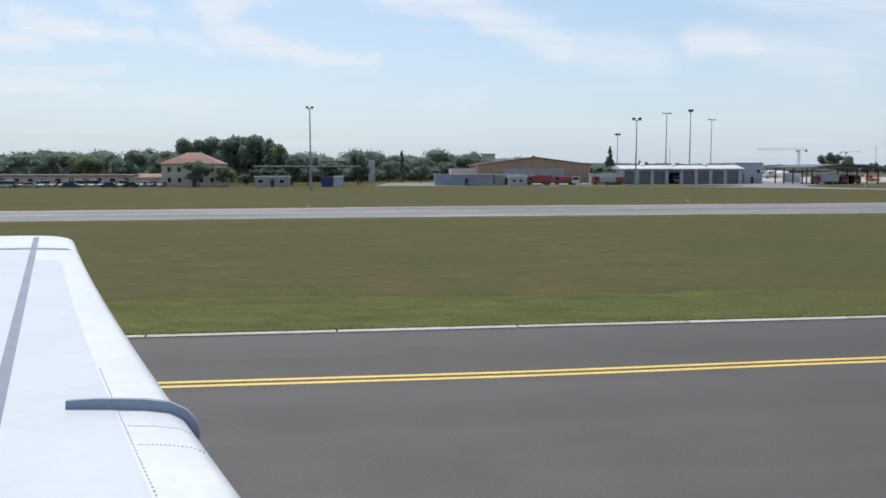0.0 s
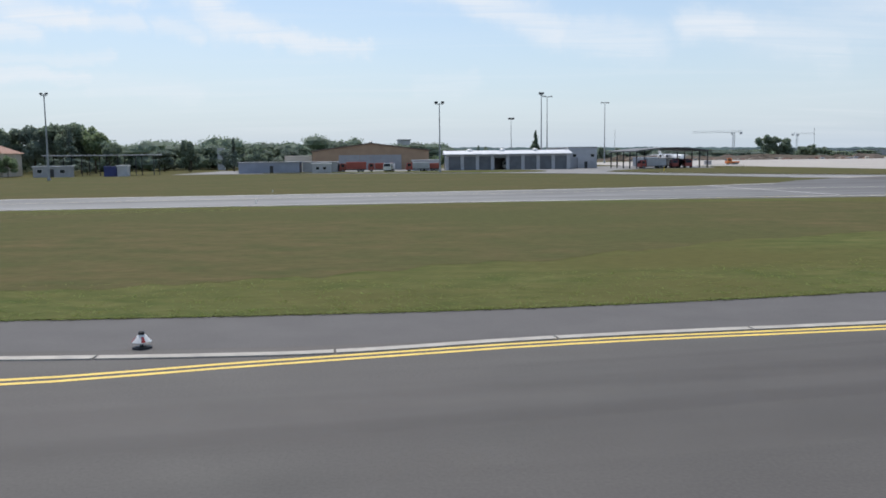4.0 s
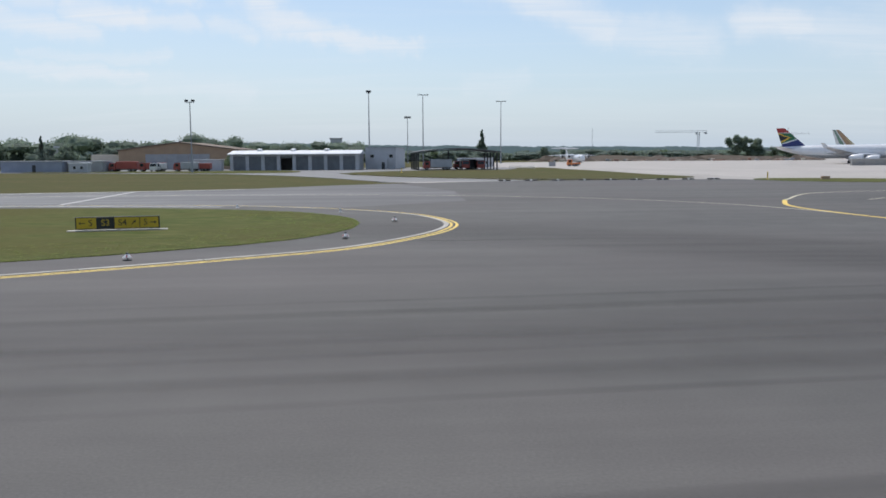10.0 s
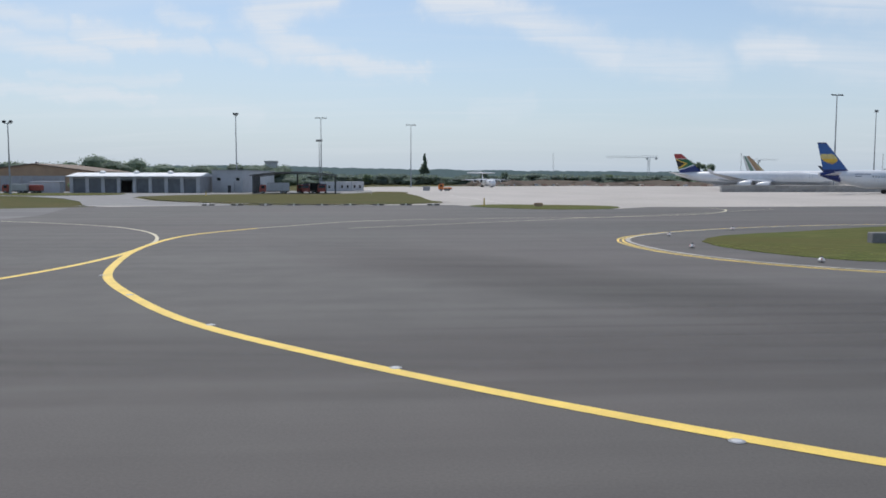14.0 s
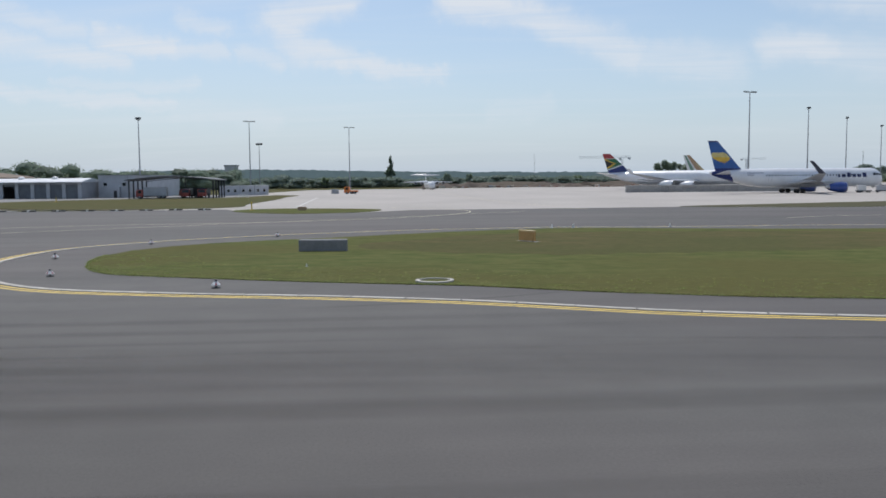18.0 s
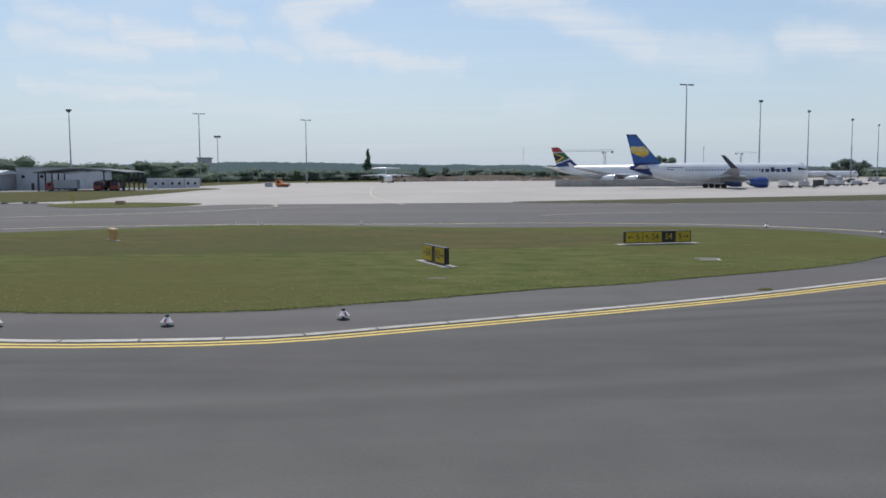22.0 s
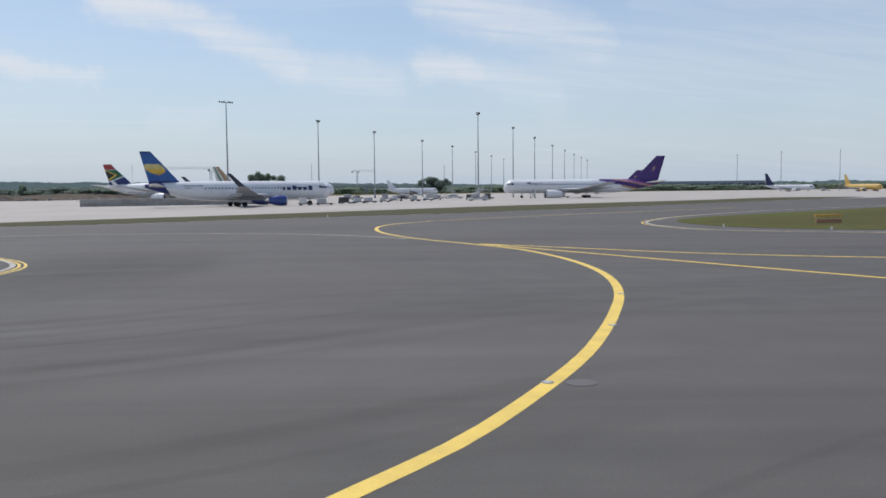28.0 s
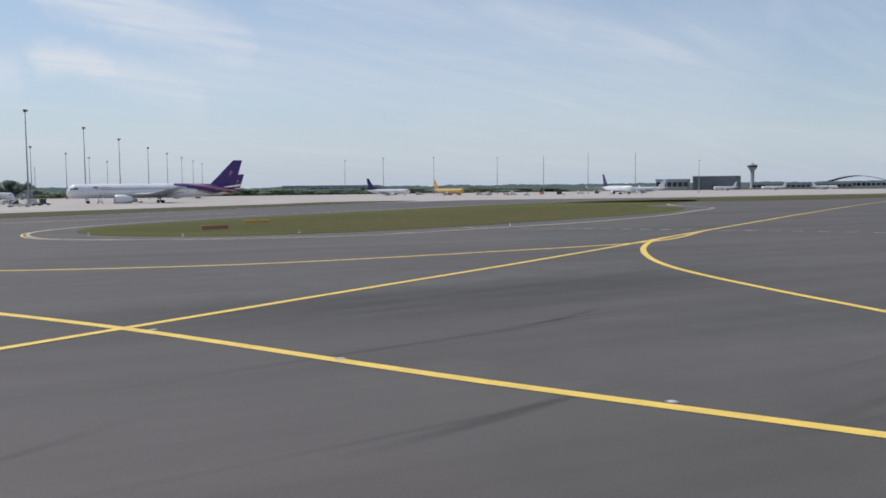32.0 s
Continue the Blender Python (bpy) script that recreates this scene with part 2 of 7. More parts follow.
def lanes(mat, turns, wide, strength, worn=None):
    """Paver lanes, long rubber streaks and blotches over a paved surface; the lanes turn with the taxiway."""
    n, l = mat.node_tree.nodes, mat.node_tree.links
    b = n["Principled BSDF"]
    geo, sep = n.new("ShaderNodeNewGeometry"), n.new("ShaderNodeSeparateXYZ")
    l.new(geo.outputs["Position"], sep.inputs[0])
    fields = []
    for turn in turns:
        mp, s2 = n.new("ShaderNodeMapping"), n.new("ShaderNodeSeparateXYZ")
        mp.inputs["Rotation"].default_value = (0, 0, radians(turn))
        l.new(geo.outputs["Position"], mp.inputs[0])
        wave = n.new("ShaderNodeTexNoise")
        wave.inputs["Scale"].default_value, wave.inputs["Detail"].default_value = 0.05, 2
        l.new(mp.outputs[0], wave.inputs["Vector"])
        l.new(mp.outputs[0], s2.inputs[0])

        def num(op, a, b_, c=None):
            m = n.new("ShaderNodeMath")
            m.operation = op
            for k, v in enumerate((a, b_, c)):
                if v is None:
                    continue
                if isinstance(v, (int, float)):
                    m.inputs[k].default_value = v
                else:
                    l.new(v, m.inputs[k])
            return m.outputs[0]

        across = num("MULTIPLY_ADD", wave.outputs["Fac"], 1.6, s2.outputs[1])
        lane = n.new("ShaderNodeTexWhiteNoise")
        lane.noise_dimensions = "2D"
        cell = n.new("ShaderNodeCombineXYZ")
        l.new(num("FLOOR", num("DIVIDE", across, wide), 0.0), cell.inputs[0])
        l.new(num("FLOOR", num("DIVIDE", s2.outputs[0], 63.0), 0.0), cell.inputs[1])
        l.new(cell.outputs[0], lane.inputs["Vector"])
        total = num("MULTIPLY_ADD", lane.outputs["Value"], 0.10 * strength, 1.0 - 0.05 * strength)
        for sx, sy, amp, off in ((0.011, 0.30, 0.75, 0.0), (0.03, 1.1, 0.26, 31.0), (0.035, 0.07, 0.75, 77.0), (0.35, 0.5, 0.22, 12.0)):
            m2, t2, r2 = n.new("ShaderNodeMapping"), n.new("ShaderNodeTexNoise"), n.new("ShaderNodeMapRange")
            m2.inputs["Scale"].default_value = (sx, sy, 1)
            m2.inputs["Location"].default_value = (off, off, 0)
            l.new(mp.outputs[0], m2.inputs[0])
            t2.inputs["Scale"].default_value, t2.inputs["Detail"].default_value = 1.0, 4
            l.new(m2.outputs[0], t2.inputs["Vector"])
            r2.inputs[1].default_value, r2.inputs[2].default_value = 0.3, 0.7
            r2.inputs[3].default_value, r2.inputs[4].default_value = 1 - amp * strength * 0.5, 1 + amp * strength * 0.5
            l.new(t2.outputs["Fac"], r2.inputs[0])
            total = num("MULTIPLY", total, r2.outputs[0])
        fields.append(total)
    res = fields[0]
    if len(fields) > 1:
        r, mx = n.new("ShaderNodeMapRange"), n.new("ShaderNodeMixRGB")
        r.inputs[1].default_value, r.inputs[2].default_value = 272, 292
        l.new(sep.outputs[0], r.inputs[0])
        l.new(r.outputs[0], mx.inputs[0])
        l.new(fields[0], mx.inputs[1])
        l.new(fields[1], mx.inputs[2])
        res = mx.outputs[0]
    base = b.inputs["Base Color"].links[0].from_socket
    if worn:
        r, mx = n.new("ShaderNodeMapRange"), n.new("ShaderNodeMixRGB")
        r.inputs[1].default_value, r.inputs[2].default_value = 60, 128
        mx.inputs[2].default_value = (*worn, 1)
        l.new(sep.outputs[0], r.inputs[0])
        l.new(r.outputs[0], mx.inputs[0])
        l.new(base, mx.inputs[1])
        base = mx.outputs[0]
    mul = n.new("ShaderNodeMixRGB")
    mul.blend_type, mul.inputs[0].default_value = "MULTIPLY", 1.0
    l.new(base, mul.inputs[1])
    l.new(res, mul.inputs[2])
    l.new(mul.outputs[0], b.inputs["Base Color"])
    return mat


ASPHALT = lanes(material("asphalt", (0.085, 0.081, 0.075), 0.8, second=(0.105, 0.100, 0.092), scale=0.5, fine=16, amount=0.8, bump=0.25,
                         space="World", third=(0.100, 0.091, 0.085), third_scale=0.045, gloss=0.35), (-8, 17), 4.6, 0.34)
SHOULDER = material("shoulder_asphalt", (0.092, 0.087, 0.085), 0.88, second=(0.115, 0.109, 0.106), scale=0.5, fine=18, amount=0.8, bump=0.3, space="World")
WORN = lanes(material("worn_taxiway", (0.150, 0.150, 0.148), 0.75, second=(0.190, 0.189, 0.186), scale=0.1, fine=6, amount=0.8, space="World"), (-10,), 5.5, 0.7, (0.10, 0.095, 0.093))
CONCRETE = material("apron_concrete", (0.365, 0.336, 0.305), 0.85, second=(0.425, 0.392, 0.357), scale=0.05, fine=1.5, amount=0.6, space="World", stretch=(1, 0.5, 1))
ROAD = material("road_surface", (0.19, 0.187, 0.184), 0.85, second=(0.235, 0.23, 0.224), scale=0.2, fine=8, amount=0.5, space="World")
GRASS = material("grass_sward", (0.050, 0.078, 0.020), 0.95, second=(0.152, 0.146, 0.056), scale=0.9, fine=3.4, amount=1.0, bump=0.6,
                 space="World", third=(0.104, 0.100, 0.036), third_scale=0.09, stretch=(0.5, 1.0, 1), turn=-10, gloss=0.04)
STRIP_GRASS = material("dull_strip_grass", (0.098, 0.088, 0.052), 0.95, second=(0.076, 0.078, 0.04), scale=0.3, fine=3.0, amount=0.7, bump=0.5, space="World", gloss=0.1)
DRY = material("dry_grass", (0.134, 0.104, 0.051), 0.95, second=(0.072, 0.083, 0.031), scale=0.5, fine=2.2, amount=0.9, bump=0.6,
               space="World", stretch=(0.65, 1.0, 1), turn=-8, third=(0.088, 0.090, 0.036), third_scale=0.07, gloss=0.04)
BLADE = leafy("grass_blades", (0.098, 0.132, 0.040), (0.150, 0.158, 0.062), 0.9, through_leaf=1.0)
WHITE_PAINT = material("white_road_paint", (0.62, 0.61, 0.57), 0.75, second=(0.45, 0.44, 0.41), scale=1.6, fine=25, amount=0.7, space="World")
YELLOW_PAINT = material("yellow_road_paint", (0.84, 0.60, 0.12), 0.7, second=(0.70, 0.50, 0.11), scale=1.2, fine=22, amount=0.6, space="World")
PALE_PAINT = material("pale_road_paint", (0.66, 0.60, 0.42), 0.75, second=(0.50, 0.46, 0.34), scale=1.2, fine=22, amount=0.6, space="World")
KERB = material("kerb_concrete", (0.52, 0.485, 0.43), 0.85, second=(0.38, 0.355, 0.32), scale=1.5, fine=20, amount=0.6, jitter=0.12, bump=0.3)
STEEL = material("galvanised_steel", (0.30, 0.31, 0.32), 0.5, 0.6, scale=1.0, fine=12, amount=0.4)
DARK_STEEL = material("dark_painted_steel", (0.05, 0.052, 0.055), 0.55, 0.2, scale=1.0, fine=12, amount=0.4)
GLASS = material("dark_glass", (0.02, 0.025, 0.03), 0.08, 0.0, scale=0.6, fine=4, amount=0.3)
LENS = material("lamp_lens", (0.55, 0.57, 0.58), 0.15, 0.0, scale=2, fine=9, amount=0.2)
TYRE = material("tyre_rubber", (0.02, 0.02, 0.021), 0.85, scale=2, fine=20, amount=0.4)
PLANE_WHITE = material("white_aircraft_paint", (0.78, 0.79, 0.80), 0.3, second=(0.70, 0.71, 0.73), scale=0.15, fine=1.2, amount=0.35, coat=0.3)
PLANE_GREY = material("grey_aircraft_paint", (0.42, 0.44, 0.47), 0.4, second=(0.36, 0.38, 0.41), scale=0.3, fine=2, amount=0.4)
BARE_METAL = material("bare_metal", (0.55, 0.56, 0.58), 0.3, 0.9, scale=0.6, fine=6, amount=0.3)


def paint(name, color, rough=0.4):
    return material(name, color, rough, second=tuple(c * 0.85 for c in color), scale=0.5, fine=5, amount=0.35, coat=0.15)


BLUE, DEEP_BLUE, GOLD = paint("blue_paint", (0.028, 0.115, 0.36)), paint("deep_blue_paint", (0.014, 0.03, 0.16)), paint("gold_paint", (0.80, 0.50, 0.05))
NAVY, GREEN, RED = paint("navy_lettering", (0.015, 0.022, 0.10)), paint("green_paint", (0.02, 0.13, 0.05)), paint("red_paint", (0.38, 0.04, 0.04))
PURPLE, LILAC = paint("purple_paint", (0.055, 0.018, 0.16)), paint("pink_paint", (0.42, 0.16, 0.30))
ORANGE, WHITE, BLACK = paint("orange_paint", (0.78, 0.22, 0.04)), paint("white_paint", (0.75, 0.75, 0.73)), paint("black_paint", (0.015, 0.015, 0.017))
SIGN_YELLOW, SILVER = paint("sign_yellow", (0.62, 0.42, 0.02), 0.5), paint("silver_paint", (0.45, 0.46, 0.48))
BEIGE = material("beige_render", (0.64, 0.57, 0.47), 0.9, second=(0.56, 0.50, 0.41), scale=0.4, fine=5, amount=0.5)
OCHRE = material("ochre_cladding", (0.41, 0.285, 0.185), 0.8, second=(0.35, 0.24, 0.16), scale=0.3, fine=3, amount=0.5)
GREY_WALL = material("grey_metal_wall", (0.39, 0.395, 0.41), 0.7, second=(0.33, 0.335, 0.35), scale=0.4, fine=5, amount=0.5)
DOOR_GREY = material("roller_door_grey", (0.16, 0.175, 0.19), 0.6, second=(0.13, 0.14, 0.155), scale=0.6, fine=8, amount=0.4, jitter=0.1)
PALE_WALL = material("pale_wall", (0.52, 0.53, 0.55), 0.8, second=(0.45, 0.46, 0.48), scale=0.4, fine=4, amount=0.4)
LILAC_WALL = material("blue_grey_cladding", (0.33, 0.36, 0.44), 0.7, second=(0.28, 0.31, 0.38), scale=0.3, fine=3, amount=0.4)
WHITE_ROOF = material("white_roof_sheet", (0.74, 0.75, 0.75), 0.45, second=(0.62, 0.63, 0.64), scale=0.3, fine=3, amount=0.4)
ROOF_TILE = material("red_roof_tile", (0.37, 0.215, 0.16), 0.85, second=(0.31, 0.175, 0.13), scale=0.7, fine=6, amount=0.6)
SOIL = material("bare_soil", (0.095, 0.078, 0.062), 0.95, gloss=0.1, second=(0.14, 0.115, 0.09), scale=0.1, fine=1.5, amount=0.9, space="World", bump=0.6)
BARK = material("bark", (0.09, 0.07, 0.05), 0.9, scale=2, fine=12, amount=0.6)
# leaf tones lifted and turned bluish, so that haze sits in their colour
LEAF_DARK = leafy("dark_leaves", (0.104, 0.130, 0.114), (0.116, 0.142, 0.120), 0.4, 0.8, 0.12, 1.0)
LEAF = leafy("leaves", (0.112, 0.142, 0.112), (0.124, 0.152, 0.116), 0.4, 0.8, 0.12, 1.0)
LEAF_PALE = leafy("pale_leaves", (0.115, 0.150, 0.090), (0.130, 0.160, 0.095), 0.4, 0.8, 0.12, 1.0)


# ---- building helpers ----
class Mesh:
    """Collects faces, then becomes one mesh object."""

    def __init__(self):
        self.v, self.f, self.m = [], [], []

    def add(self, verts, faces, mi=0):
        k = len(self.v)
        self.v += [tuple(p) for p in verts]
        self.f += [tuple(k + i for i in f) for f in faces]
        self.m += [mi] * len(faces)
        return self

    def box(self, x0, y0, z0, x1, y1, z1, mi=0, bevel=0.0):
        b = min(bevel, (x1 - x0) * 0.3, (y1 - y0) * 0.3, (z1 - z0) * 0.45)
        if b <= 0:
            v = [(x, y, z) for z in (z0, z1) for x, y in ((x0, y0), (x1, y0), (x1, y1), (x0, y1))]
            return self.add(v, [(3, 2, 1, 0), (4, 5, 6, 7), (0, 1, 5, 4), (1, 2, 6, 5), (2, 3, 7, 6), (3, 0, 4, 7)], mi)
        v = [(x0, y0, z0), (x1, y0, z0), (x1, y1, z0), (x0, y1, z0), (x0, y0, z1 - b), (x1, y0, z1 - b), (x1, y1, z1 - b), (x0, y1, z1 - b),
             (x0 + b, y0 + b, z1), (x1 - b, y0 + b, z1), (x1 - b, y1 - b, z1), (x0 + b, y1 - b, z1)]
        f = [(3, 2, 1, 0), (8, 9, 10, 11)]
        for a in (0, 4):
            f += [(a + i, a + (i + 1) % 4, a + 4 + (i + 1) % 4, a + 4 + i) for i in range(4)]
        return self.add(v, f, mi)

    def rings(self, rows, mi=0, cap=True):
        """Joins rows of points of one length into a skin."""
        n, k = len(rows[0]), len(self.v)
        f = [(r * n + i, r * n + (i + 1) % n, (r + 1) * n + (i + 1) % n, (r + 1) * n + i) for r in range(len(rows) - 1) for i in range(n)]
        if cap:
            f += [tuple(reversed(range(n))), tuple((len(rows) - 1) * n + i for i in range(n))]
        return self.add([p for r in rows for p in r], f, mi)

    def lathe(self, prof, n=12, at=(0, 0, 0), mi=0):
        return self.rings([[(at[0] + r * math.cos(2 * math.pi * i / n), at[1] + r * math.sin(2 * math.pi * i / n), at[2] + z) for i in range(n)]
                           for r, z in prof], mi)

    def tube(self, a, b, r0, r1=None, n=8, mi=0):
        a, b = Vector(a), Vector(b)
        q = (b - a).to_track_quat("Z", "Y")
        r1 = r0 if r1 is None else r1
        rows = [[p + q @ Vector((r * math.cos(2 * math.pi * i / n), r * math.sin(2 * math.pi * i / n), 0)) for i in range(n)] for p, r in ((a, r0), (b, r1))]
        return self.rings(rows, mi)

    def done(self, name, mats, parent=None, smooth=False, label=""):
        me = bpy.data.meshes.new(name)
        me.from_pydata(self.v, [], self.f)
        for mt in mats if isinstance(mats, (list, tuple)) else [mats]:
            me.materials.append(mt)
        if any(self.m):
            me.polygons.foreach_set("material_index", self.m)
        me.validate()
        if smooth:
            me.shade_smooth()
            me.set_sharp_from_angle(angle=radians(38))
        ob = new(name, me)
        ob.parent = parent
        return tagged(ob, label) if label else ob


def thing(name, label, category, m=None, group="", kind=""):
    ob = new(name)
    ob.empty_display_size = 0.5
    ob.matrix_basis = m or Matrix()
    return tagged(ob, label, category, group, kind)


def again(mesh_ob, name, parent, m):
    """Another object on the same mesh."""
    ob = new(name, mesh_ob.data)
    ob.parent = parent
    ob.matrix_basis = m
    return ob


def smooth_line(pts, step=1.5, closed=False):
    """A Catmull-Rom curve through the points, at about even steps."""
    p = [Vector((x, y)) for x, y in pts]
    out, n = [], len(p)

    def slope(a, b, c):
        d0, d1 = (b - a).length, (c - b).length
        return ((b - a) / d0 * d1 + (c - b) / d1 * d0) / (d0 + d1)

    for i in range(n if closed else n - 1):
        a, b = p[i], p[(i + 1) % n]
        long = (b - a).length
        if long < 1e-6:
            continue
        a0 = p[i - 1] if closed or i else a * 2 - b
        b1 = p[(i + 2) % n] if closed or i + 2 < n else b * 2 - a
        a0 = a * 2 - b if (a0 - a).length < 1e-6 else a0
        b1 = b * 2 - a if (b1 - b).length < 1e-6 else b1
        ma, mb = slope(a0, a, b) * long, slope(a, b, b1) * long
        k = max(1, int(long / step))
        for j in range(k):
            t = j / k
            out.append(a * (2 * t ** 3 - 3 * t * t + 1) + ma * (t ** 3 - 2 * t * t + t) + b * (3 * t * t - 2 * t ** 3) + mb * (t ** 3 - t * t))
    return out if closed else out + [p[-1]]


def shifted(line, d):
    """The line moved sideways, d to its left."""
    out = []
    for i, p in enumerate(line):
        w = line[min(i + 1, len(line) - 1)] - line[max(i - 1, 0)]
        w = w.normalized() if w.length > 1e-6 else Vector((1, 0))
        out.append(p + d * Vector((-w.y, w.x)))
    return out


def ribbon(line, width, z, mi=0, mesh=None):
    mesh = mesh or Mesh()
    a, b = shifted(line, width / 2), shifted(line, -width / 2)
    n = len(line)
    return mesh.add([(p.x, p.y, z) for p in a] + [(p.x, p.y, z) for p in b], [(n + i, n + i + 1, i + 1, i) for i in range(n - 1)], mi)


def sheet(name, loop, z, mat, thick=0.0, parent=None):
    """A flat surface inside a loop, with a rim where it is thick."""
    n = len(loop)
    vs, _, fs, *_ = mathutils.geometry.delaunay_2d_cdt([Vector(p) for p in loop], [(i, (i + 1) % n) for i in range(n)], [], 1, 0.001)
    m = Mesh()
    m.add([(v.x, v.y, z) for v in vs], [tuple(f) if (vs[f[1]] - vs[f[0]]).cross(vs[f[2]] - vs[f[0]]) > 0 else tuple(reversed(f)) for f in fs])
    if thick:
        m.add([(p[0], p[1], z) for p in loop] + [(p[0], p[1], z - thick) for p in loop], [(i, (i + 1) % n, n + (i + 1) % n, n + i) for i in range(n)])
    return m.done(name, mat, parent)


# ---- ground, roads and markings ----
def ground_sheet():
    edge = [-4700, -3000, -1800, -1000, -600, -300, -150, 0, 150, 300, 450, 600, 800, 1000, 1400, 2000, 3000, 4700]
    m = Mesh()
    n = len(edge)
    m.add([(x, y, -0.12) for y in edge for x in edge], [(j * n + i, j * n + i + 1, j * n + n + i + 1, j * n + n + i) for j in range(n - 1) for i in range(n - 1)])
    tagged(m.done("ground", DRY), "dry green and brown grassland round the airfield", "ground", kind="structure")


ground_sheet()
FAR_EDGE = [(-600, 8), (-45, 92), (0, 103), (61, 114), (88, 121.5), (104, 130), (112, 141), (122, 150), (133, 157), (148, 163.5), (164, 165.5), (178, 168), (184, 157), (194, 148.5), (203, 152), (209, 161), (246, 168.5),
            (258, 171.5), (268.4, 163.7), (344, 189.5), (424, 234), (496, 274), (560, 290), (640, 250), (900, 215), (1600, 150)]
ASPHALT_LOOP = [(-600, -160), (1600, -160)] + FAR_EDGE[::-1]
tagged(sheet("taxiway_asphalt", ASPHALT_LOOP, 0.0, ASPHALT, 0.1), "dark grey worn asphalt of taxiways and crossings", "taxiway", kind="structure")
APRON_LOOP = [(118, 158), (135, 149), (700, 100), (1600, 100), (1600, 760), (1000, 860), (520, 780), (330, 640), (190, 520), (120, 470), (128, 330), (150, 300),
              (160, 262), (148, 215), (172, 180), (165, 168), (140, 161)]
tagged(sheet("apron", APRON_LOOP, -0.03, CONCRETE, 0.08), "pale sunlit concrete of the parking apron", "apron", kind="structure")
YARD_LOOP = [(-20, 248), (8, 245.5), (40, 238), (72, 226), (92, 205), (106, 184), (117, 163), (125, 152), (136, 157), (144, 166), (132, 176), (118, 190), (106, 208), (99, 228), (106, 248),
             (118, 259), (141, 268), (146, 288), (149, 310), (140, 330), (128, 332), (110, 322), (-20, 312)]
tagged(sheet("service_road", YARD_LOOP, -0.05, ROAD, 0.06), "light grey paved yard and road by the sheds", "road", kind="structure")

KERB_A = [(-420, -35), (-100, 8.5), (-8.4, 21.3), (12.6, 24.2), (16.2, 24.7), (21.2, 25.5), (24.5, 25.85), (33, 25.9), (40, 25.9), (45, 25.93), (50, 26), (52.2, 26.14), (54, 26.48), (56.5, 27.12), (60, 27.8), (64.5, 28.45), (68.66, 29.12), (72.9, 30.12), (77.6, 31.42), (82, 32.65), (89, 34.55), (97.7, 37), (101.9, 38.8), (110.1, 44.1), (119.1, 50), (125, 54.7), (128.8, 58.3), (131.6, 63.7), (132.8, 67.3), (133.3, 72.5), (132.3, 76.8), (128.9, 82.9), (124.7, 86.5), (114.7, 91.6), (96.4, 92.5), (78.8, 90), (45, 86), (0, 79.6), (-37.5, 72.5), (-420, 5)]
KERB_B = [(227, 112.1), (215, 108.1), (205.1, 102), (197.9, 94.9), (194.7, 89.1), (194.8, 81.1), (196.3, 76.3), (199.9, 70.9), (204.1, 67.8), (210.5, 66.3), (217.4, 65.5), (222.2, 64.6), (230.3, 62.1), (235.9, 61.3), (239.6, 60.9), (242.7, 61.2), (245.9, 61.9), (249.6, 63.9), (252.6, 65.7), (260.6, 70.8), (266.1, 74.9), (271.9, 79.4), (276, 84.3), (278.8, 88.9), (280.8, 96.7), (278.6, 104), (271.8, 110.9), (258.1, 114.7), (240, 112.6), (227, 112.1)]
KERB_C = [(638.2, 255.9), (538.4, 220.2), (440.3, 188.4), (385.1, 165.3), (354.5, 144.5), (345.2, 133.2), (342.8, 126.9), (342.5, 116.2), (349.9, 107.2), (363.6, 99.4), (382, 99.6), (400.2, 101.2), (416.4, 104.8), (433.4, 109.6), (455.4, 118.5), (475.8, 126.9), (482.5, 131.2), (486.3, 136.4), (489.5, 141.5), (500, 153), (525, 170), (600, 205)]
GRASS_A = [(-420, -34.5), (-100, 9.1), (-8.3, 21.6), (12.6, 24.55), (16.2, 25.1), (19.2, 25.6), (21.3, 25.98), (22.4, 26.6), (23.2, 27.8), (24.4, 29.8), (28, 30.1), (33.5, 30.2), (40.2, 30.35), (47, 30.6), (55, 31.1), (71.9, 34.4), (81.9, 37.6), (86, 38.2), (92.6, 40.6), (94.2, 43.4), (102, 45.4), (107.9, 48.3), (111.9, 51), (116.2, 53.4), (121.1, 57.4), (125.4, 62.1), (127.7, 70), (126, 77.8), (120, 84.5), (110.2, 88.4), (91.5, 88.6), (78.7, 88.5), (45, 84.8), (0, 78.6), (-37.5, 71.5), (-420, 4)]
GRASS_B = [(230.5, 111.3), (219.9, 106.5), (209.7, 98.6), (202.6, 93.3), (199.4, 86.8), (200.7, 78.8), (204.5, 73.2), (209.8, 71.5), (217.6, 69.7), (222.4, 68.9), (227.4, 67.1), (233, 65.8), (238, 65.4), (244.6, 66.4), (248.8, 68.8), (253.9, 72.3), (256.4, 73.5), (260.9, 76.6), (266.2, 80.2), (271.5, 85.7), (275.3, 92.1), (276.3, 99.2), (274.6, 104.1), (267.2, 109.7), (252, 108.5), (238, 110)]
GRASS_C = [(354, 140), (348.6, 129), (349, 117), (355, 109.5), (367, 105), (387, 106), (412, 110.5), (440, 117), (461, 124.5), (479, 136.5), (488, 152), (520, 165), (580, 200), (535, 207), (440, 181), (386, 158), (365, 148)]
STRIP = [(251, 171), (268.4, 164.5), (305, 176.5), (344, 190.5), (424, 235), (496, 275), (540, 305), (515, 312), (458, 283.6), (361, 236.6), (310, 204), (265.5, 180)]
STRIP_EAST = [(520, 200), (560, 172), (715, 160), (1000, 150), (1400, 130), (1400, 175), (900, 215), (740, 212), (600, 222)]
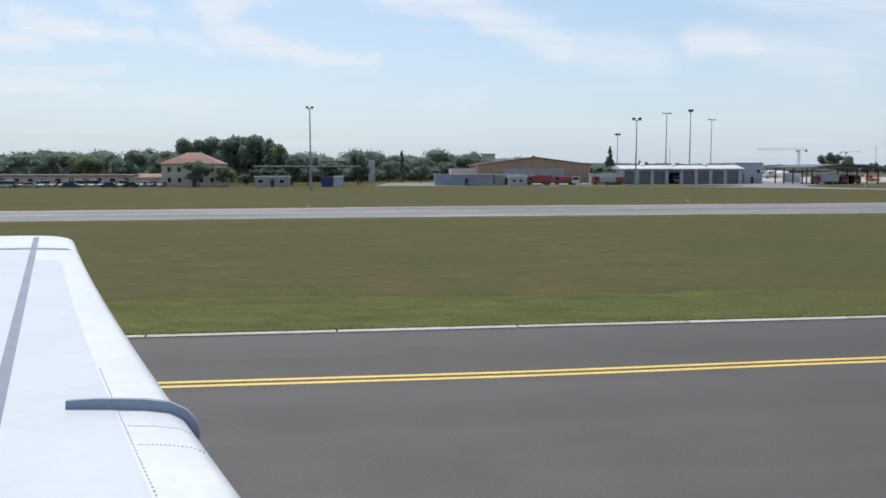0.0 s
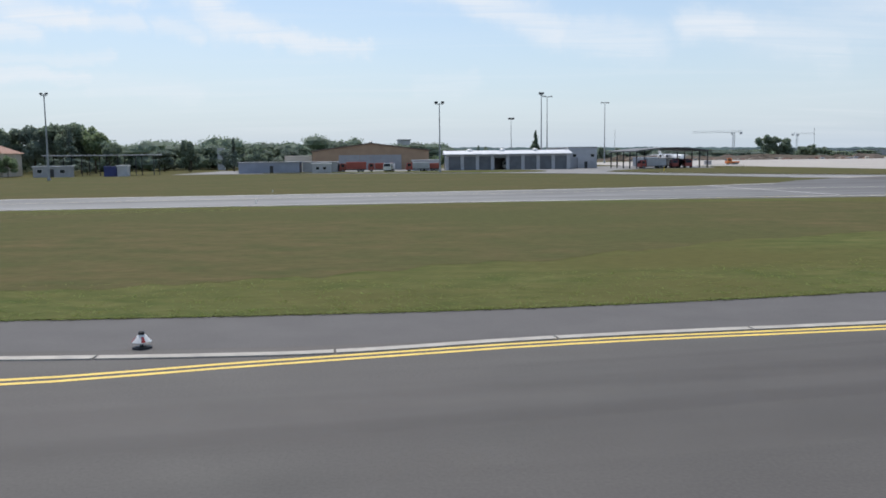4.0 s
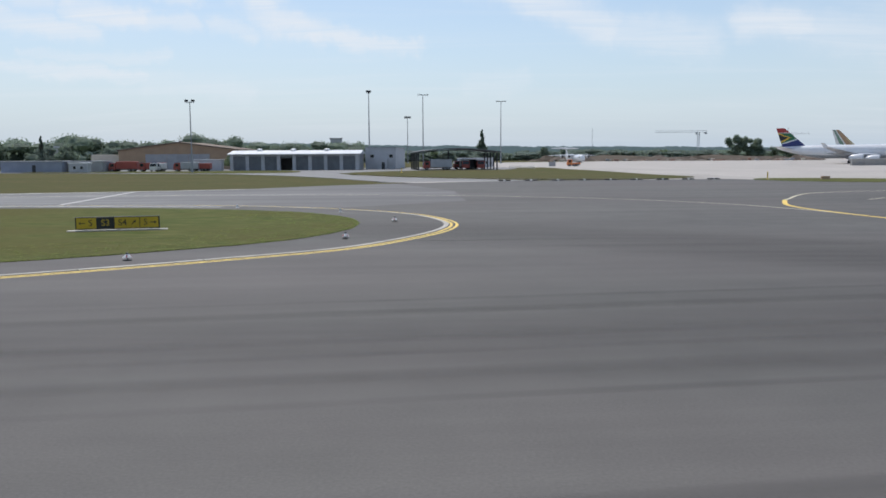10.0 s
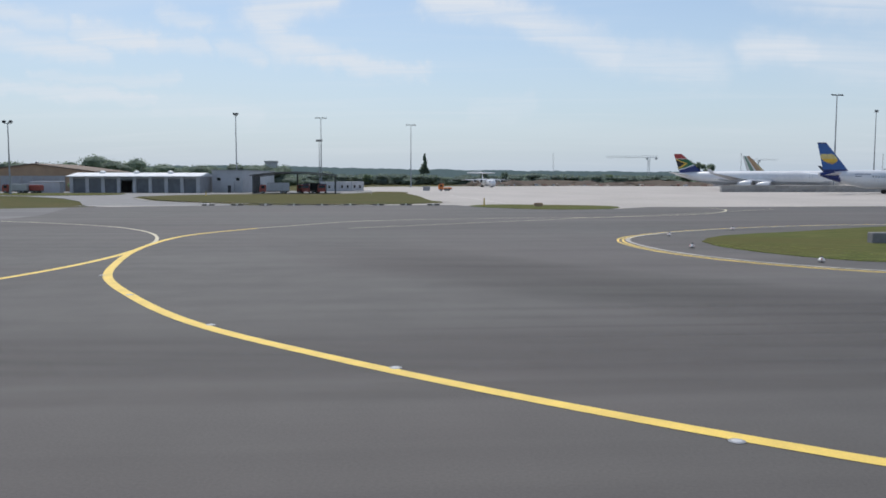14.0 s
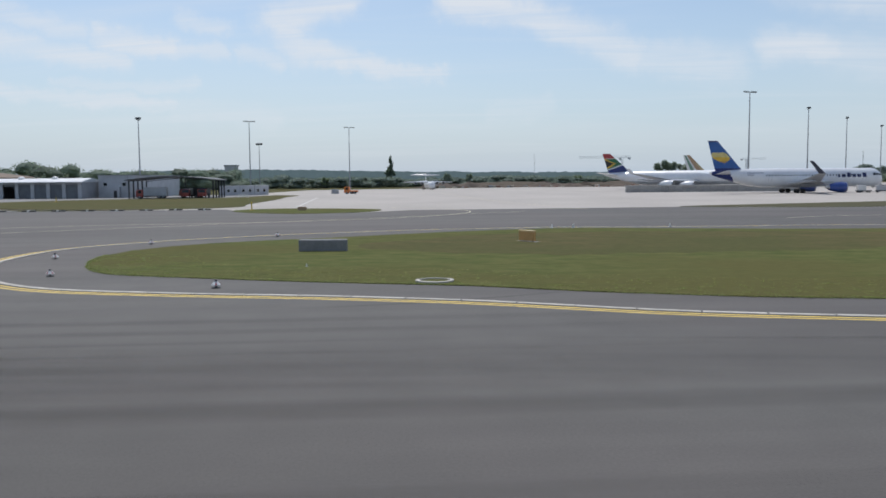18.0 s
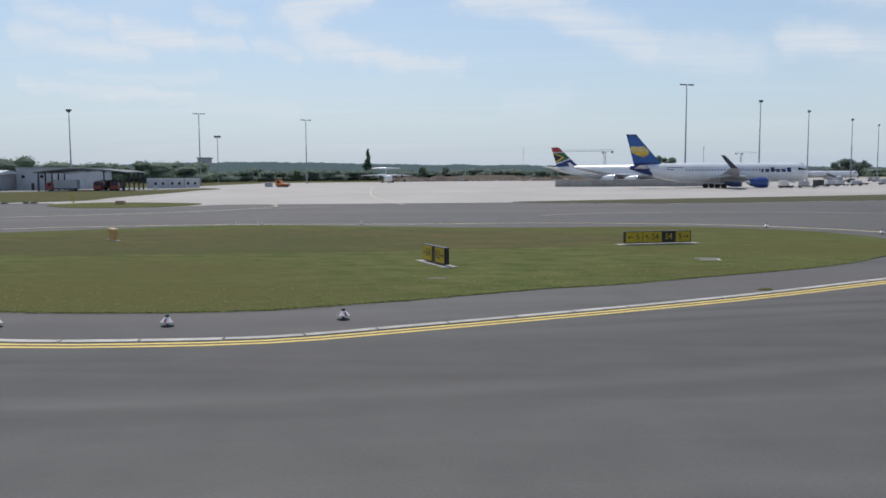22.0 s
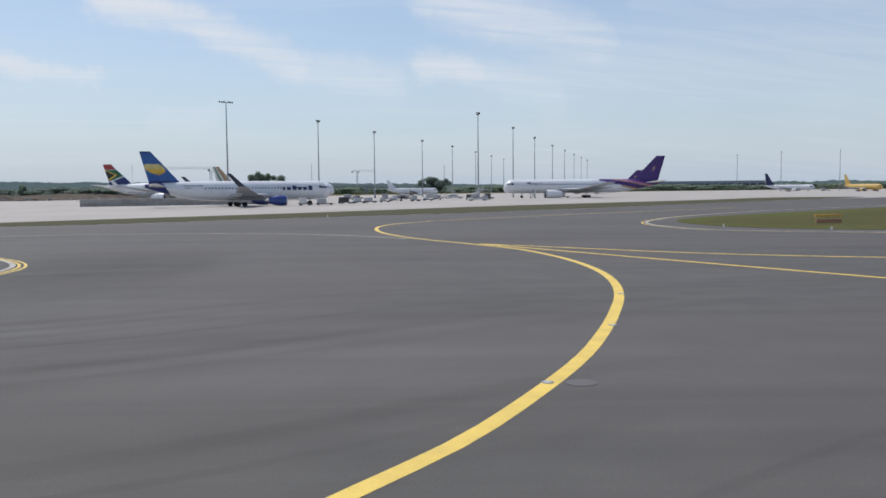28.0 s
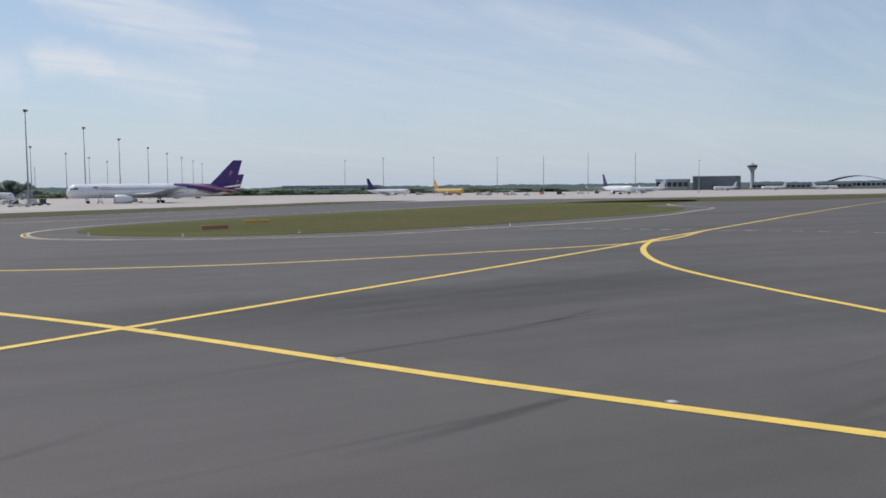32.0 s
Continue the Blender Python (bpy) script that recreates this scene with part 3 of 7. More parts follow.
FRONT = [(103, 222), (111, 204), (124, 186), (140, 174), (157, 170), (170, 173), (175, 180), (172, 198), (166, 240), (160, 272), (152, 306), (149, 308), (146, 286), (141.5, 266.5), (118, 257.5), (106, 243), (102, 232)]
FRONT_SMALL = [(181, 164), (186, 153.5), (194.5, 148.5), (202.5, 153), (203.5, 165), (193, 170), (184, 170)]
VERGE = [(5, 252), (40, 244.5), (72, 233), (84, 238), (80, 262), (40, 262), (5, 262)]

DRY_PATCH = [(-420, -22), (-100, 17), (-40, 24.5), (-8, 28.2), (10, 29.5), (24, 31.6), (34, 33.2), (45, 36.5), (56, 41), (70, 49), (84, 56), (96, 66), (100, 74), (92, 82), (78, 85), (45, 81.5), (0, 75.5),
             (-37, 68), (-420, -2)]
# brown on the middle island: a cabin window's reflection put into the grass colour
GLARE_B = [(214, 88), (224, 84), (240, 86), (256, 92), (262, 99), (252, 104), (236, 105.5), (222, 102)]
DRY_C = [(352, 130), (362, 112), (385, 106), (420, 116), (455, 130), (500, 165), (440, 168), (385, 148)]
for nm, loop, mt, lab in (
        ("grass_island", GRASS_A, GRASS, "long mown grass island, green at its edge and brown inside"),
        ("grass_island", GRASS_B, GRASS, "green mown grass island with a rounded nose"),
        ("grass_island", GRASS_C, GRASS, "narrow grass island with patches of brown"),
        ("grass_strip", STRIP, STRIP_GRASS, "long strip of grass before the apron"),
        ("grass_strip", STRIP_EAST, DRY, "brownish grass strip beside the taxiway"),
        ("grass_strip", FRONT, DRY, "dry grass patch before the sheds"),
        ("grass_strip", VERGE, GRASS, "green grass verge between the road and the sheds"),
        ("grass_strip", FRONT_SMALL, GRASS, "small grass wedge at the apron entry")):
    line = smooth_line(loop, 3.0, True)
    tagged(sheet(nm, [(p.x, p.y) for p in line], 0.035, mt, 0.16), lab, "grass", kind="structure")
for loop, lab in ((DRY_PATCH, "brown unmown grass inside the long island"), (GLARE_B, "brown tint of a window reflection painted on the middle island"), (DRY_C, "brown dry grass on the far island")):
    line = [p + 1.3 * Vector((noise.noise(Vector((p.x * 0.16, p.y * 0.16, 2))), noise.noise(Vector((p.x * 0.16, p.y * 0.16, 7))))) + 1.1 * Vector((0, noise.noise(Vector((p.x * 0.9, p.y * 0.9, 4)))))
            for p in smooth_line(loop, 0.5, True)]
    tagged(sheet("dry_grass_patch", [(p.x, p.y) for p in line], 0.041, DRY), lab, "grass", kind="structure")
FAR_TAXI = [(-600, -24), (-37.5, 73.4), (0, 80.5), (45, 87), (78.8, 91), (95.4, 92.2), (113, 91.5), (124, 90), (134, 100), (132, 122), (122, 149), (112, 140), (104, 129.5), (88, 120.6), (61, 113), (0, 102), (-45, 91),
            (-600, 7)]
tagged(sheet("far_taxiway", FAR_TAXI, 0.003, WORN), "pale worn surface of the far taxiway", "taxiway", kind="structure")


def marking(name, lines, width, mat, label, z=0.005):
    m = Mesh()
    for pts in lines:
        ribbon(smooth_line(pts, 1.2), width, z, 0, m)
    return tagged(m.done(name, mat), label, "road marking", kind="structure")


def kerb(pts, long, label, closed=False):
    """A row of pale kerb stones, each on its own, a little proud of the asphalt."""
    line = smooth_line(pts, 0.5, closed)
    top = thing("kerb", label, "kerb", kind="structure")
    run, start, k = 0.0, 0, 0
    for i in range(1, len(line)):
        run += (line[i] - line[i - 1]).length
        if run >= long or i == len(line) - 1:
            piece = line[start:i + 1]
            a, b = shifted(piece, 0.12), shifted(piece, -0.2)
            w = (piece[-1] - piece[0]).normalized() * 0.03
            a[0], b[0], a[-1], b[-1] = a[0] + w, b[0] + w, a[-1] - w, b[-1] - w
            n = len(piece)
            m = Mesh()
            v = [(p.x, p.y, 0.035) for p in a + b] + [(p.x, p.y, -0.04) for p in a + b]
            f = [(n + j, n + j + 1, j + 1, j) for j in range(n - 1)] + [(2 * n + j, j, j + 1, 2 * n + j + 1) for j in range(n - 1)]
            f += [(3 * n + j + 1, n + j + 1, n + j, 3 * n + j) for j in range(n - 1)] + [(0, 2 * n, 3 * n, n), (n - 1, 2 * n - 1, 4 * n - 1, 3 * n - 1)]
            m.add(v, f).done("kerb_stone", KERB, top)
            run, start, k = 0.0, i, k + 1
    return top
YELLOW_W = [(-420, -40), (-100, 2.4), (-5.7, 16.12), (1.4, 17), (10.5, 18.45), (14.9, 19), (22.1, 20.18), (31, 21.38), (35.8, 22.1), (42.9, 23.25), (47.5, 23.95), (50.4, 24.8)]
LEFT_TURN = [(118, 15.6), (130, 19.8), (141, 25.5), (149.2, 31.5), (152, 35.2), (154.5, 38.8), (156.2, 41.8), (158.3, 45.9), (160.3, 50.3), (161.8, 55.2), (163.1, 61.6), (163.6, 67), (163.4, 73), (162.7, 78), (161.1, 84.5), (157.2, 93), (151.8, 99.8), (142.1, 106.3), (134.6, 109.6), (121.7, 112.6), (104, 112.6), (85, 110.3), (60, 105.6), (0, 91.5), (-42, 82), (-420, 13)]
RIGHT_TURN = [(230, 34.6), (216, 33), (205, 34.2), (197, 36.8), (191.5, 39.4), (187, 42.2), (183.5, 44.7), (180.6, 47), (175.8, 51.3), (171, 57.5), (167.6, 63), (165.2, 69.2), (162.3, 79.9), (161.4, 91.1), (164, 99.9), (172.5, 114.2), (181.9, 119.2), (199, 125.3), (210.3, 133.6), (216.7, 144.8), (218.3, 154.5)]
HAIRPIN = [(262, 41), (275, 43), (283, 46.6), (287.4, 49.7), (292.6, 53.9), (294.6, 55.5), (297.5, 58.5), (300.3, 61.8), (302.6, 65), (304.9, 68.5), (307.6, 73), (310.4, 79), (312.4, 85.5), (313.5, 92), (313.7, 99.5), (312.8, 104.5), (310.5, 115.6), (310.5, 129), (315.6, 144.7), (323.2, 152.7), (335, 160), (400, 190)]
LONG_WEST = [(172, 100.5), (208, 134.5), (226, 153.5)]
LEAD_FLAT = [(313.2, 105.2), (327.1, 86.1), (338.9, 78.3), (358.3, 73.4), (375.2, 71.6), (394.2, 78)]
LEAD_CROSS = [(313.2, 105.2), (322.4, 72.8), (327.1, 58.1), (330.3, 44.5), (332.5, 36.7), (336.2, 23.5)]
CENTRE_EAST = [(272, 39), (285, 44.3), (295, 48), (302.3, 50.5), (307.4, 52.2), (313.4, 53.9), (319.4, 55.9), (327, 58.1), (340.8, 62), (349.9, 64.5), (394.2, 78), (562.5, 125.7), (700, 155)]
HAIRPIN_EAST = [(331, 4), (335, 17), (341, 31), (347.9, 42.7), (351.6, 49.2), (358, 58.4), (366.1, 65.7), (374, 70.8), (394.2, 78)]
APRON_IN = [(235.3, 160.8), (224, 200), (214, 250), (200, 330)]
NEAR_SIDE = [(-420, 5.6), (-37.5, 73.1), (0, 80.2), (45, 86.6), (78.8, 90.6), (95.4, 91.8), (113, 90.9)]
FAR_SIDE = [(-400, 42), (-45, 91.5), (0, 102.5), (61, 113.5), (88, 121), (104, 129.3)]


kerb(KERB_A, 5.0, "pale concrete kerb stones along the grass island")
kerb(KERB_B, 1.9, "pale concrete kerb stones round the middle island")
kerb(KERB_C, 6.0, "pale kerb stones round the far island")
NOSE = smooth_line(KERB_A, 1.2)
NOSE = NOSE[next(i for i, p in enumerate(NOSE) if p.x > 54):]
for off, side in ((0.72, 0.0), (0.37, 0.36)):
    line = [tuple(p) for p in shifted([Vector(p) for p in YELLOW_W], side)] + [tuple(p) for p in shifted(NOSE, -off)]
    marking("yellow_line", [line], 0.18, YELLOW_PAINT, "yellow edge line along the taxiway and round the island nose")
for loop, lab in ((KERB_B, "double yellow line round the middle island"),):
    base = smooth_line(loop, 1.2)
    m = Mesh()
    for off in (0.40, 0.76):
        ribbon(shifted(base, -off), 0.17, 0.005, 0, m)
    tagged(m.done("yellow_line", YELLOW_PAINT), lab, "road marking", kind="structure")
marking("yellow_line", [[tuple(p) for p in shifted(smooth_line(KERB_C, 1.5), -0.6)]], 0.22, YELLOW_PAINT, "yellow line round the far island")
LEAD = 0.42
NEAR_L = sum(1 for x, y in LEFT_TURN if y < 98 and x > 140)
marking("yellow_line", [LEFT_TURN[:NEAR_L]], LEAD, YELLOW_PAINT, "curved yellow lead line of the first crossing", 0.005)
marking("yellow_line", [LEFT_TURN[NEAR_L - 1:]], 0.26, PALE_PAINT, "thin pale centre line of the far taxiway", 0.0055)
NEAR_R = sum(1 for x, y in RIGHT_TURN if y < 110)
marking("yellow_line", [RIGHT_TURN[:NEAR_R]], LEAD, YELLOW_PAINT, "curved yellow lead line towards the apron", 0.009)
marking("yellow_line", [RIGHT_TURN[NEAR_R - 1:] + [(216, 161), (211, 168), (204, 174)]], 0.28, PALE_PAINT, "thin pale lead line at the apron edge", 0.0095)
marking("yellow_line", [LONG_WEST], 0.22, PALE_PAINT, "thin yellow centre line of the far taxiway", 0.013)
marking("yellow_line", [HAIRPIN], 0.41, YELLOW_PAINT, "curved yellow lead line of the second crossing", 0.005)
marking("yellow_line", [LEAD_FLAT], LEAD, YELLOW_PAINT, "thin yellow line running on to the east", 0.009)
marking("yellow_line", [LEAD_CROSS], LEAD, YELLOW_PAINT, "yellow lead line crossing to the near side", 0.013)
marking("yellow_line", [CENTRE_EAST], LEAD, YELLOW_PAINT, "yellow centre line running east", 0.017)
marking("yellow_line", [HAIRPIN_EAST], LEAD, YELLOW_PAINT, "yellow curve joining the eastern centre line", 0.021)
marking("yellow_line", [APRON_IN], 0.24, PALE_PAINT, "yellow lead-in line on the apron", 0.002)
marking("white_line", [[(96.8, 94.4), (95.2, 104), (93.6, 113.5), (92, 123)]], 0.38, WHITE_PAINT, "worn white bar across the far taxiway")
marking("white_line", [NEAR_SIDE], 0.55, WHITE_PAINT, "white edge line on the near side of the far taxiway", 0.008)
marking("white_line", [[(107, 207), (122, 184), (138.5, 172.5), (157, 168.6), (171, 171.8), (177, 180), (174, 198)]], 0.8, KERB, "pale concrete edge round the dry grass patch", 0.012)
marking("white_line", [[(254.3, 129.6), (259.3, 133.4), (266, 135.9), (273, 137.0), (285, 135.8), (296.5, 131.0), (302.5, 126.6), (307, 120.5), (309.7, 114.8)]], 0.24, PALE_PAINT, "pale worn line curving before the apron strip", 0.0055)
marking("white_line", [[(256, 171.5), (259.5, 166), (268.4, 163.8), (305, 175.7), (344, 189.7), (424, 234.2), (496, 274.2), (540, 304.2)]], 0.42, KERB, "pale edge line along the strip before the apron", 0.006)
marking("white_line", [[(187.2, 177.6), (171.0, 264.4)]], 0.5, WHITE_PAINT, "white guide line on the apron", 0.002)
marking("white_line", [FAR_SIDE], 0.8, WHITE_PAINT, "white edge line of the far taxiway", 0.006)


def stop_pattern():
    """Two solid and two broken bars across the taxiway."""
    top = thing("stop_marking", "yellow stop pattern of two solid and two broken bars", "road marking", kind="structure")
    d = Vector((1.43, -8.39)).normalized()
    for x0, y0 in ((101.57, 37.05), (102.28, 37.25)):
        a = Vector((x0, y0))
        ribbon([a, a + d * 28], 0.33, 0.006).done("solid_bar", YELLOW_PAINT, top)
    for x0, y0 in ((100.37, 35.93), (101.04, 36.12)):
        for k in range(13):
            a = Vector((x0, y0)) + d * (k * 2.13)
            ribbon([a, a + d * 1.15], 0.34, 0.006).done("dash", YELLOW_PAINT, top)


stop_pattern()
SEALED = material("sealed_joint_tar", (0.050, 0.047, 0.045), 0.75, second=(0.072, 0.068, 0.064), scale=0.8, fine=9, amount=0.9, space="World", gloss=0.3)
WAVY = [Vector((98.3, 36.6)).lerp(Vector((101.9, 12.5)), k / 40) + Vector((0.10 * noise.noise(Vector((k * 0.35, 98.3, 0))), 0)) for k in range(41)]
tagged(ribbon(WAVY, 0.05, 0.0042).done("sealed_joint", SEALED), "thin dark sealed joint across the taxiway", "joint", kind="structure")
DASH = Mesh()
DASH_LINE = smooth_line([(383.5, 103), (385.5, 99.2), (388.9, 92.3), (393.7, 80.8), (397.7, 70.8), (400.6, 61.5)], 2.05)
for k in range(len(DASH_LINE) - 1):
    a = DASH_LINE[k]
    ribbon([a, a + (DASH_LINE[k + 1] - a).normalized() * 1.15], 0.3, 0.006, 0, DASH)
tagged(DASH.done("white_line", WHITE_PAINT), "broken white line over the taxiway", "road marking", kind="structure")


def soft_wear(name, color, second):
    """Wear that thins out to nothing along its edges, by the mesh's own wear value, and is broken up by grain."""
    m = material(name, color, 0.82, second=second, scale=0.6, fine=12, amount=0.8, space="World", gloss=0.35)
    n, l = m.node_tree.nodes, m.node_tree.links
    att, clear, mix, mul, tex, mp, geo = (n.new("ShaderNode" + k) for k in ("Attribute", "BsdfTransparent", "MixShader", "Math", "TexNoise", "Mapping", "NewGeometry"))
    att.attribute_name, mul.operation = "wear", "MULTIPLY"
    mp.inputs["Scale"].default_value, mp.inputs["Rotation"].default_value = (0.05, 0.9, 1), (0, 0, radians(-10))
    tex.inputs["Scale"].default_value, tex.inputs["Detail"].default_value = 1.0, 5
    l.new(geo.outputs["Position"], mp.inputs[0])
    l.new(mp.outputs[0], tex.inputs["Vector"])
    l.new(att.outputs["Fac"], mul.inputs[0])
    l.new(tex.outputs["Fac"], mul.inputs[1])
    l.new(mul.outputs[0], mix.inputs[0])
    l.new(clear.outputs[0], mix.inputs[1])
    l.new(n["Principled BSDF"].outputs[0], mix.inputs[2])
    l.new(mix.outputs[0], n["Material Output"].inputs[0])
    return m


PALE_WEAR = soft_wear("pale_scuffs", (0.150, 0.143, 0.137), (0.128, 0.121, 0.116))
DARK_WEAR = soft_wear("rubbered_asphalt", (0.057, 0.054, 0.051), (0.068, 0.065, 0.061))


def soft_band(line, wide, z, mat, power, label):
    """A band over the asphalt that fades out across and at both ends."""
    cols = [(-0.5, 0.0), (-0.28, 0.7), (0.0, 1.0), (0.28, 0.7), (0.5, 0.0)]
    rows = [shifted(line, c * wide) for c, _ in cols]
    n, k = len(line), len(cols)
    m = Mesh().add([(rows[j][i].x, rows[j][i].y, z) for i in range(n) for j in range(k)], [(i * k + j + 1, i * k + j, i * k + k + j, i * k + k + j + 1) for i in range(n - 1) for j in range(k - 1)])
    ob = m.done("worn_streak", mat)
    ends = [max(0.0, math.sin(math.pi * i / (n - 1))) ** 1.5 for i in range(n)]
    ob.data.attributes.new("wear", "FLOAT", "POINT").data.foreach_set("value", [power * e * w for e in ends for _, w in cols])
    return tagged(ob, label, "worn patch", kind="structure")


def worn_streaks():
    """The wheel-worn lane along the middle of the taxiway, with paler scuffs, darker rubbered lines and a patch of newer asphalt."""
    rnd = random.Random(11)
    spine = smooth_line([(40, 18), (60, 22), (95, 30), (130, 38), (169, 45.5), (201, 50.5), (233, 55.8), (252, 60), (269, 65.5), (288, 67), (297, 70), (310, 73.5), (330, 76), (360, 79)], 1.5)
    soft_band(spine, 6.0, 0.0016, PALE_WEAR, 0.6, "broad paler lane worn along the taxiway")
    soft_band(shifted(spine[20:], -3.9), 1.6, 0.0016, DARK_WEAR, 0.22, "dark rubbered line beside the worn lane")
    # single scuffs, each in a lane and a stretch of its own
    slots = [(i, lane) for i in range(0, len(spine) - 44, 44) for lane in range(-13, 5)]
    for k, (i, lane) in enumerate(rnd.sample(slots, 54)):
        piece = shifted(spine[i + rnd.randrange(0, 10):i + 44 - rnd.randrange(0, 10)], lane * 1.7 + rnd.uniform(-0.2, 0.2))
        if k % 4 == 1:
            soft_band(piece, rnd.uniform(0.8, 1.3), 0.0028, DARK_WEAR, rnd.uniform(0.2, 0.4), "soft dark rubber streak on the asphalt")
        else:
            soft_band(piece, rnd.uniform(0.4, 1.3), 0.0028, PALE_WEAR, rnd.uniform(0.3, 0.7), "pale scuffed streak on the asphalt")
    for pts, wide, lab in (([(276, 76), (283, 86), (287, 98), (288, 114)], 16, "broad darker patch of newer asphalt"), ([(120, 70), (140, 64), (158, 52), (172, 38)], 14, "broad dark rubbered sweep through the crossing"),
                           ([(170, 92), (182, 70), (200, 54), (226, 46)], 12, "broad dark rubbered sweep through the crossing"), ([(316, 62), (340, 56), (372, 58)], 10, "broad dark rubbered sweep through the crossing")):
        soft_band(smooth_line(pts, 2.0), wide, 0.0006, DARK_WEAR, 0.42, lab)


worn_streaks()


def tyre_marks():
    rnd = random.Random(5)
    for k in range(17):
        x, y = rnd.uniform(120, 330), rnd.uniform(34, 62)
        if k < 9:
            x, y = rnd.uniform(316, 340), rnd.uniform(38, 50)
        a, bend, long = rnd.uniform(-0.22, 0.02) if k < 9 else rnd.uniform(-0.1, 0.3), rnd.uniform(-0.02, 0.03), rnd.uniform(8, 26)
        pts, p = [], Vector((x, y))
        for i in range(8):
            pts.append((p.x, p.y))
            a += bend * 2
            p = p + Vector((math.cos(a), math.sin(a))) * long / 8
        soft_band(smooth_line(pts, 1.2), rnd.uniform(0.3, 0.6), 0.0036 + 0.00005 * k, DARK_WEAR, rnd.uniform(0.22, 0.42) if k < 9 else 0.4, "faint dark tyre mark on the asphalt")


tyre_marks()
SHOULDER_LOOP = [(23.4, 26.2), (24.3, 29.9), (33.5, 30.3), (47, 30.7), (55, 31.2), (71, 34.6), (81, 37.8), (92.8, 40.6), (94.2, 43.5), (101, 45.4), (109, 50), (101, 39.6),
                 (96, 37.4), (88, 34.6), (73, 30.6), (62, 28.0), (51.7, 26.8), (40, 26.4), (33, 26.35), (25, 26.25)]
tagged(sheet("taxiway_shoulder", SHOULDER_LOOP, 0.003, SHOULDER), "lighter grey asphalt shoulder beside the kerb", "shoulder", kind="structure")


# ---- gravel where the kerb, the grass and the shoulder meet ----
GRAVEL = material("loose_gravel", (0.30, 0.275, 0.24), 0.95, second=(0.17, 0.15, 0.125), scale=3.0, fine=25, amount=0.9, bump=0.6, space="World", gloss=0.1)
PEBBLE = random.Random(77)
spots = [(22.9, 26.15), (24.6, 26.2), (25.6, 26.3), (25.4, 27.0), (25.0, 28.2), (24.8, 29.2), (24.3, 28.9), (23.8, 27.8), (23.2, 26.8)]
tagged(sheet("gravel_patch", [(p.x + 0.16 * noise.noise(Vector((p.x * 3, p.y * 3, 1))), p.y + 0.16 * noise.noise(Vector((p.x * 3, p.y * 3, 5)))) for p in smooth_line(spots, 0.15, True)], 0.042, GRAVEL),
       "loose grey gravel beside the kerb", "gravel", kind="structure")
m = Mesh()
for k in range(260):
    y = PEBBLE.uniform(26.3, 28.6)
    x, r = PEBBLE.gauss(24.0 + (y - 26.3) * 0.35, 0.5), PEBBLE.uniform(0.01, 0.03)
    m.box(x - r, y - r * 0.8, 0.03, x + r, y + r * 0.8, 0.043 + r * 0.6, 0, r * 0.3)
tagged(m.done("gravel", GRAVEL), "scattered grey stones beside the kerb", "gravel", kind="stuff")


for x, y, turn, wide in ((97.85, 37.38, 17, 0.5), (261.9, 72.5, 36, 0.36)):
    soil = thing("soil_clod", "brown soil and dead grass spilled over the kerb", "soil", pose(x, y, 0.0, 0, 0, turn))
    rows = [[(wide * r * (1 + 0.25 * noise.noise(Vector((j, r * 3, x)))) * math.cos(j * math.pi / 8), 0.22 * r * (1 + 0.3 * noise.noise(Vector((j, 4, x)))) * math.sin(j * math.pi / 8), z) for j in range(16)]
            for r, z in ((1.0, 0.0), (0.85, 0.036), (0.5, 0.052), (0.05, 0.058))]
    Mesh().rings(rows).done("clod", DRY, soil, True)


# ---- grass along the edges ----
def grass_blades():
    """Short blades and tufts, thickest along the near edges of the islands."""
    rng = np.random.default_rng(3)
    px, py, ph = [], [], []
    for loop, dense, deep in ((GRASS_A, 520, 7.0), (GRASS_B, 420, 6.0)):
        line = smooth_line(loop, 1.0, True)
        inner = sum(a.x * b.y - b.x * a.y for a, b in zip(line, line[1:] + line[:1])) > 0
        for i, p in enumerate(line):
            q = line[(i + 1) % len(line)]
            if p.x < -25 or p.y > 84 or (loop is GRASS_A and p.x < 20 and p.y > 40):
                continue
            w = (q - p)
            s = Vector((-w.y, w.x)).normalized() * (1 if inner else -1)
            for k in range(dense):
                d = deep * rng.random() ** 2.2 - 0.08
                t = rng.random()
                x, y = p.x + w.x * t + s.x * d, p.y + w.y * t + s.y * d
                # blades grow in clumps, with bare sward between
                clump = noise.noise(Vector((x * 1.1, y * 1.1, 0))) + 0.5 * noise.noise(Vector((x * 3.0, y * 3.0, 5)))
                if d > 0.25 and clump < -0.12:
                    continue
                px.append(x)
                py.append(y)
                ph.append(0.042 + 0.02 * rng.random() + max(0.0, clump) * 0.05)
    px, py, ph = np.array(px), np.array(py), np.array(ph)
    n = len(px)
    a, lean = rng.random(n) * 6.283, rng.normal(0, 0.11, (n, 2))
    wide = 0.012 + 0.02 * rng.random(n)
    v = np.zeros((n, 3, 3))
    v[:, 0] = np.stack([px - np.cos(a) * wide, py - np.sin(a) * wide, np.full(n, 0.02)], 1)
    v[:, 1] = np.stack([px + np.cos(a) * wide, py + np.sin(a) * wide, np.full(n, 0.02)], 1)
    v[:, 2] = np.stack([px + lean[:, 0], py + lean[:, 1], ph], 1)
    me = bpy.data.meshes.new("grass_blades")
    me.from_pydata(v.reshape(-1, 3).tolist(), [], np.arange(3 * n).reshape(-1, 3).tolist())
    me.materials.append(BLADE)
    tagged(new("grass_blades", me), "short uneven grass blades along the island edges", "grass", kind="stuff")


grass_blades()


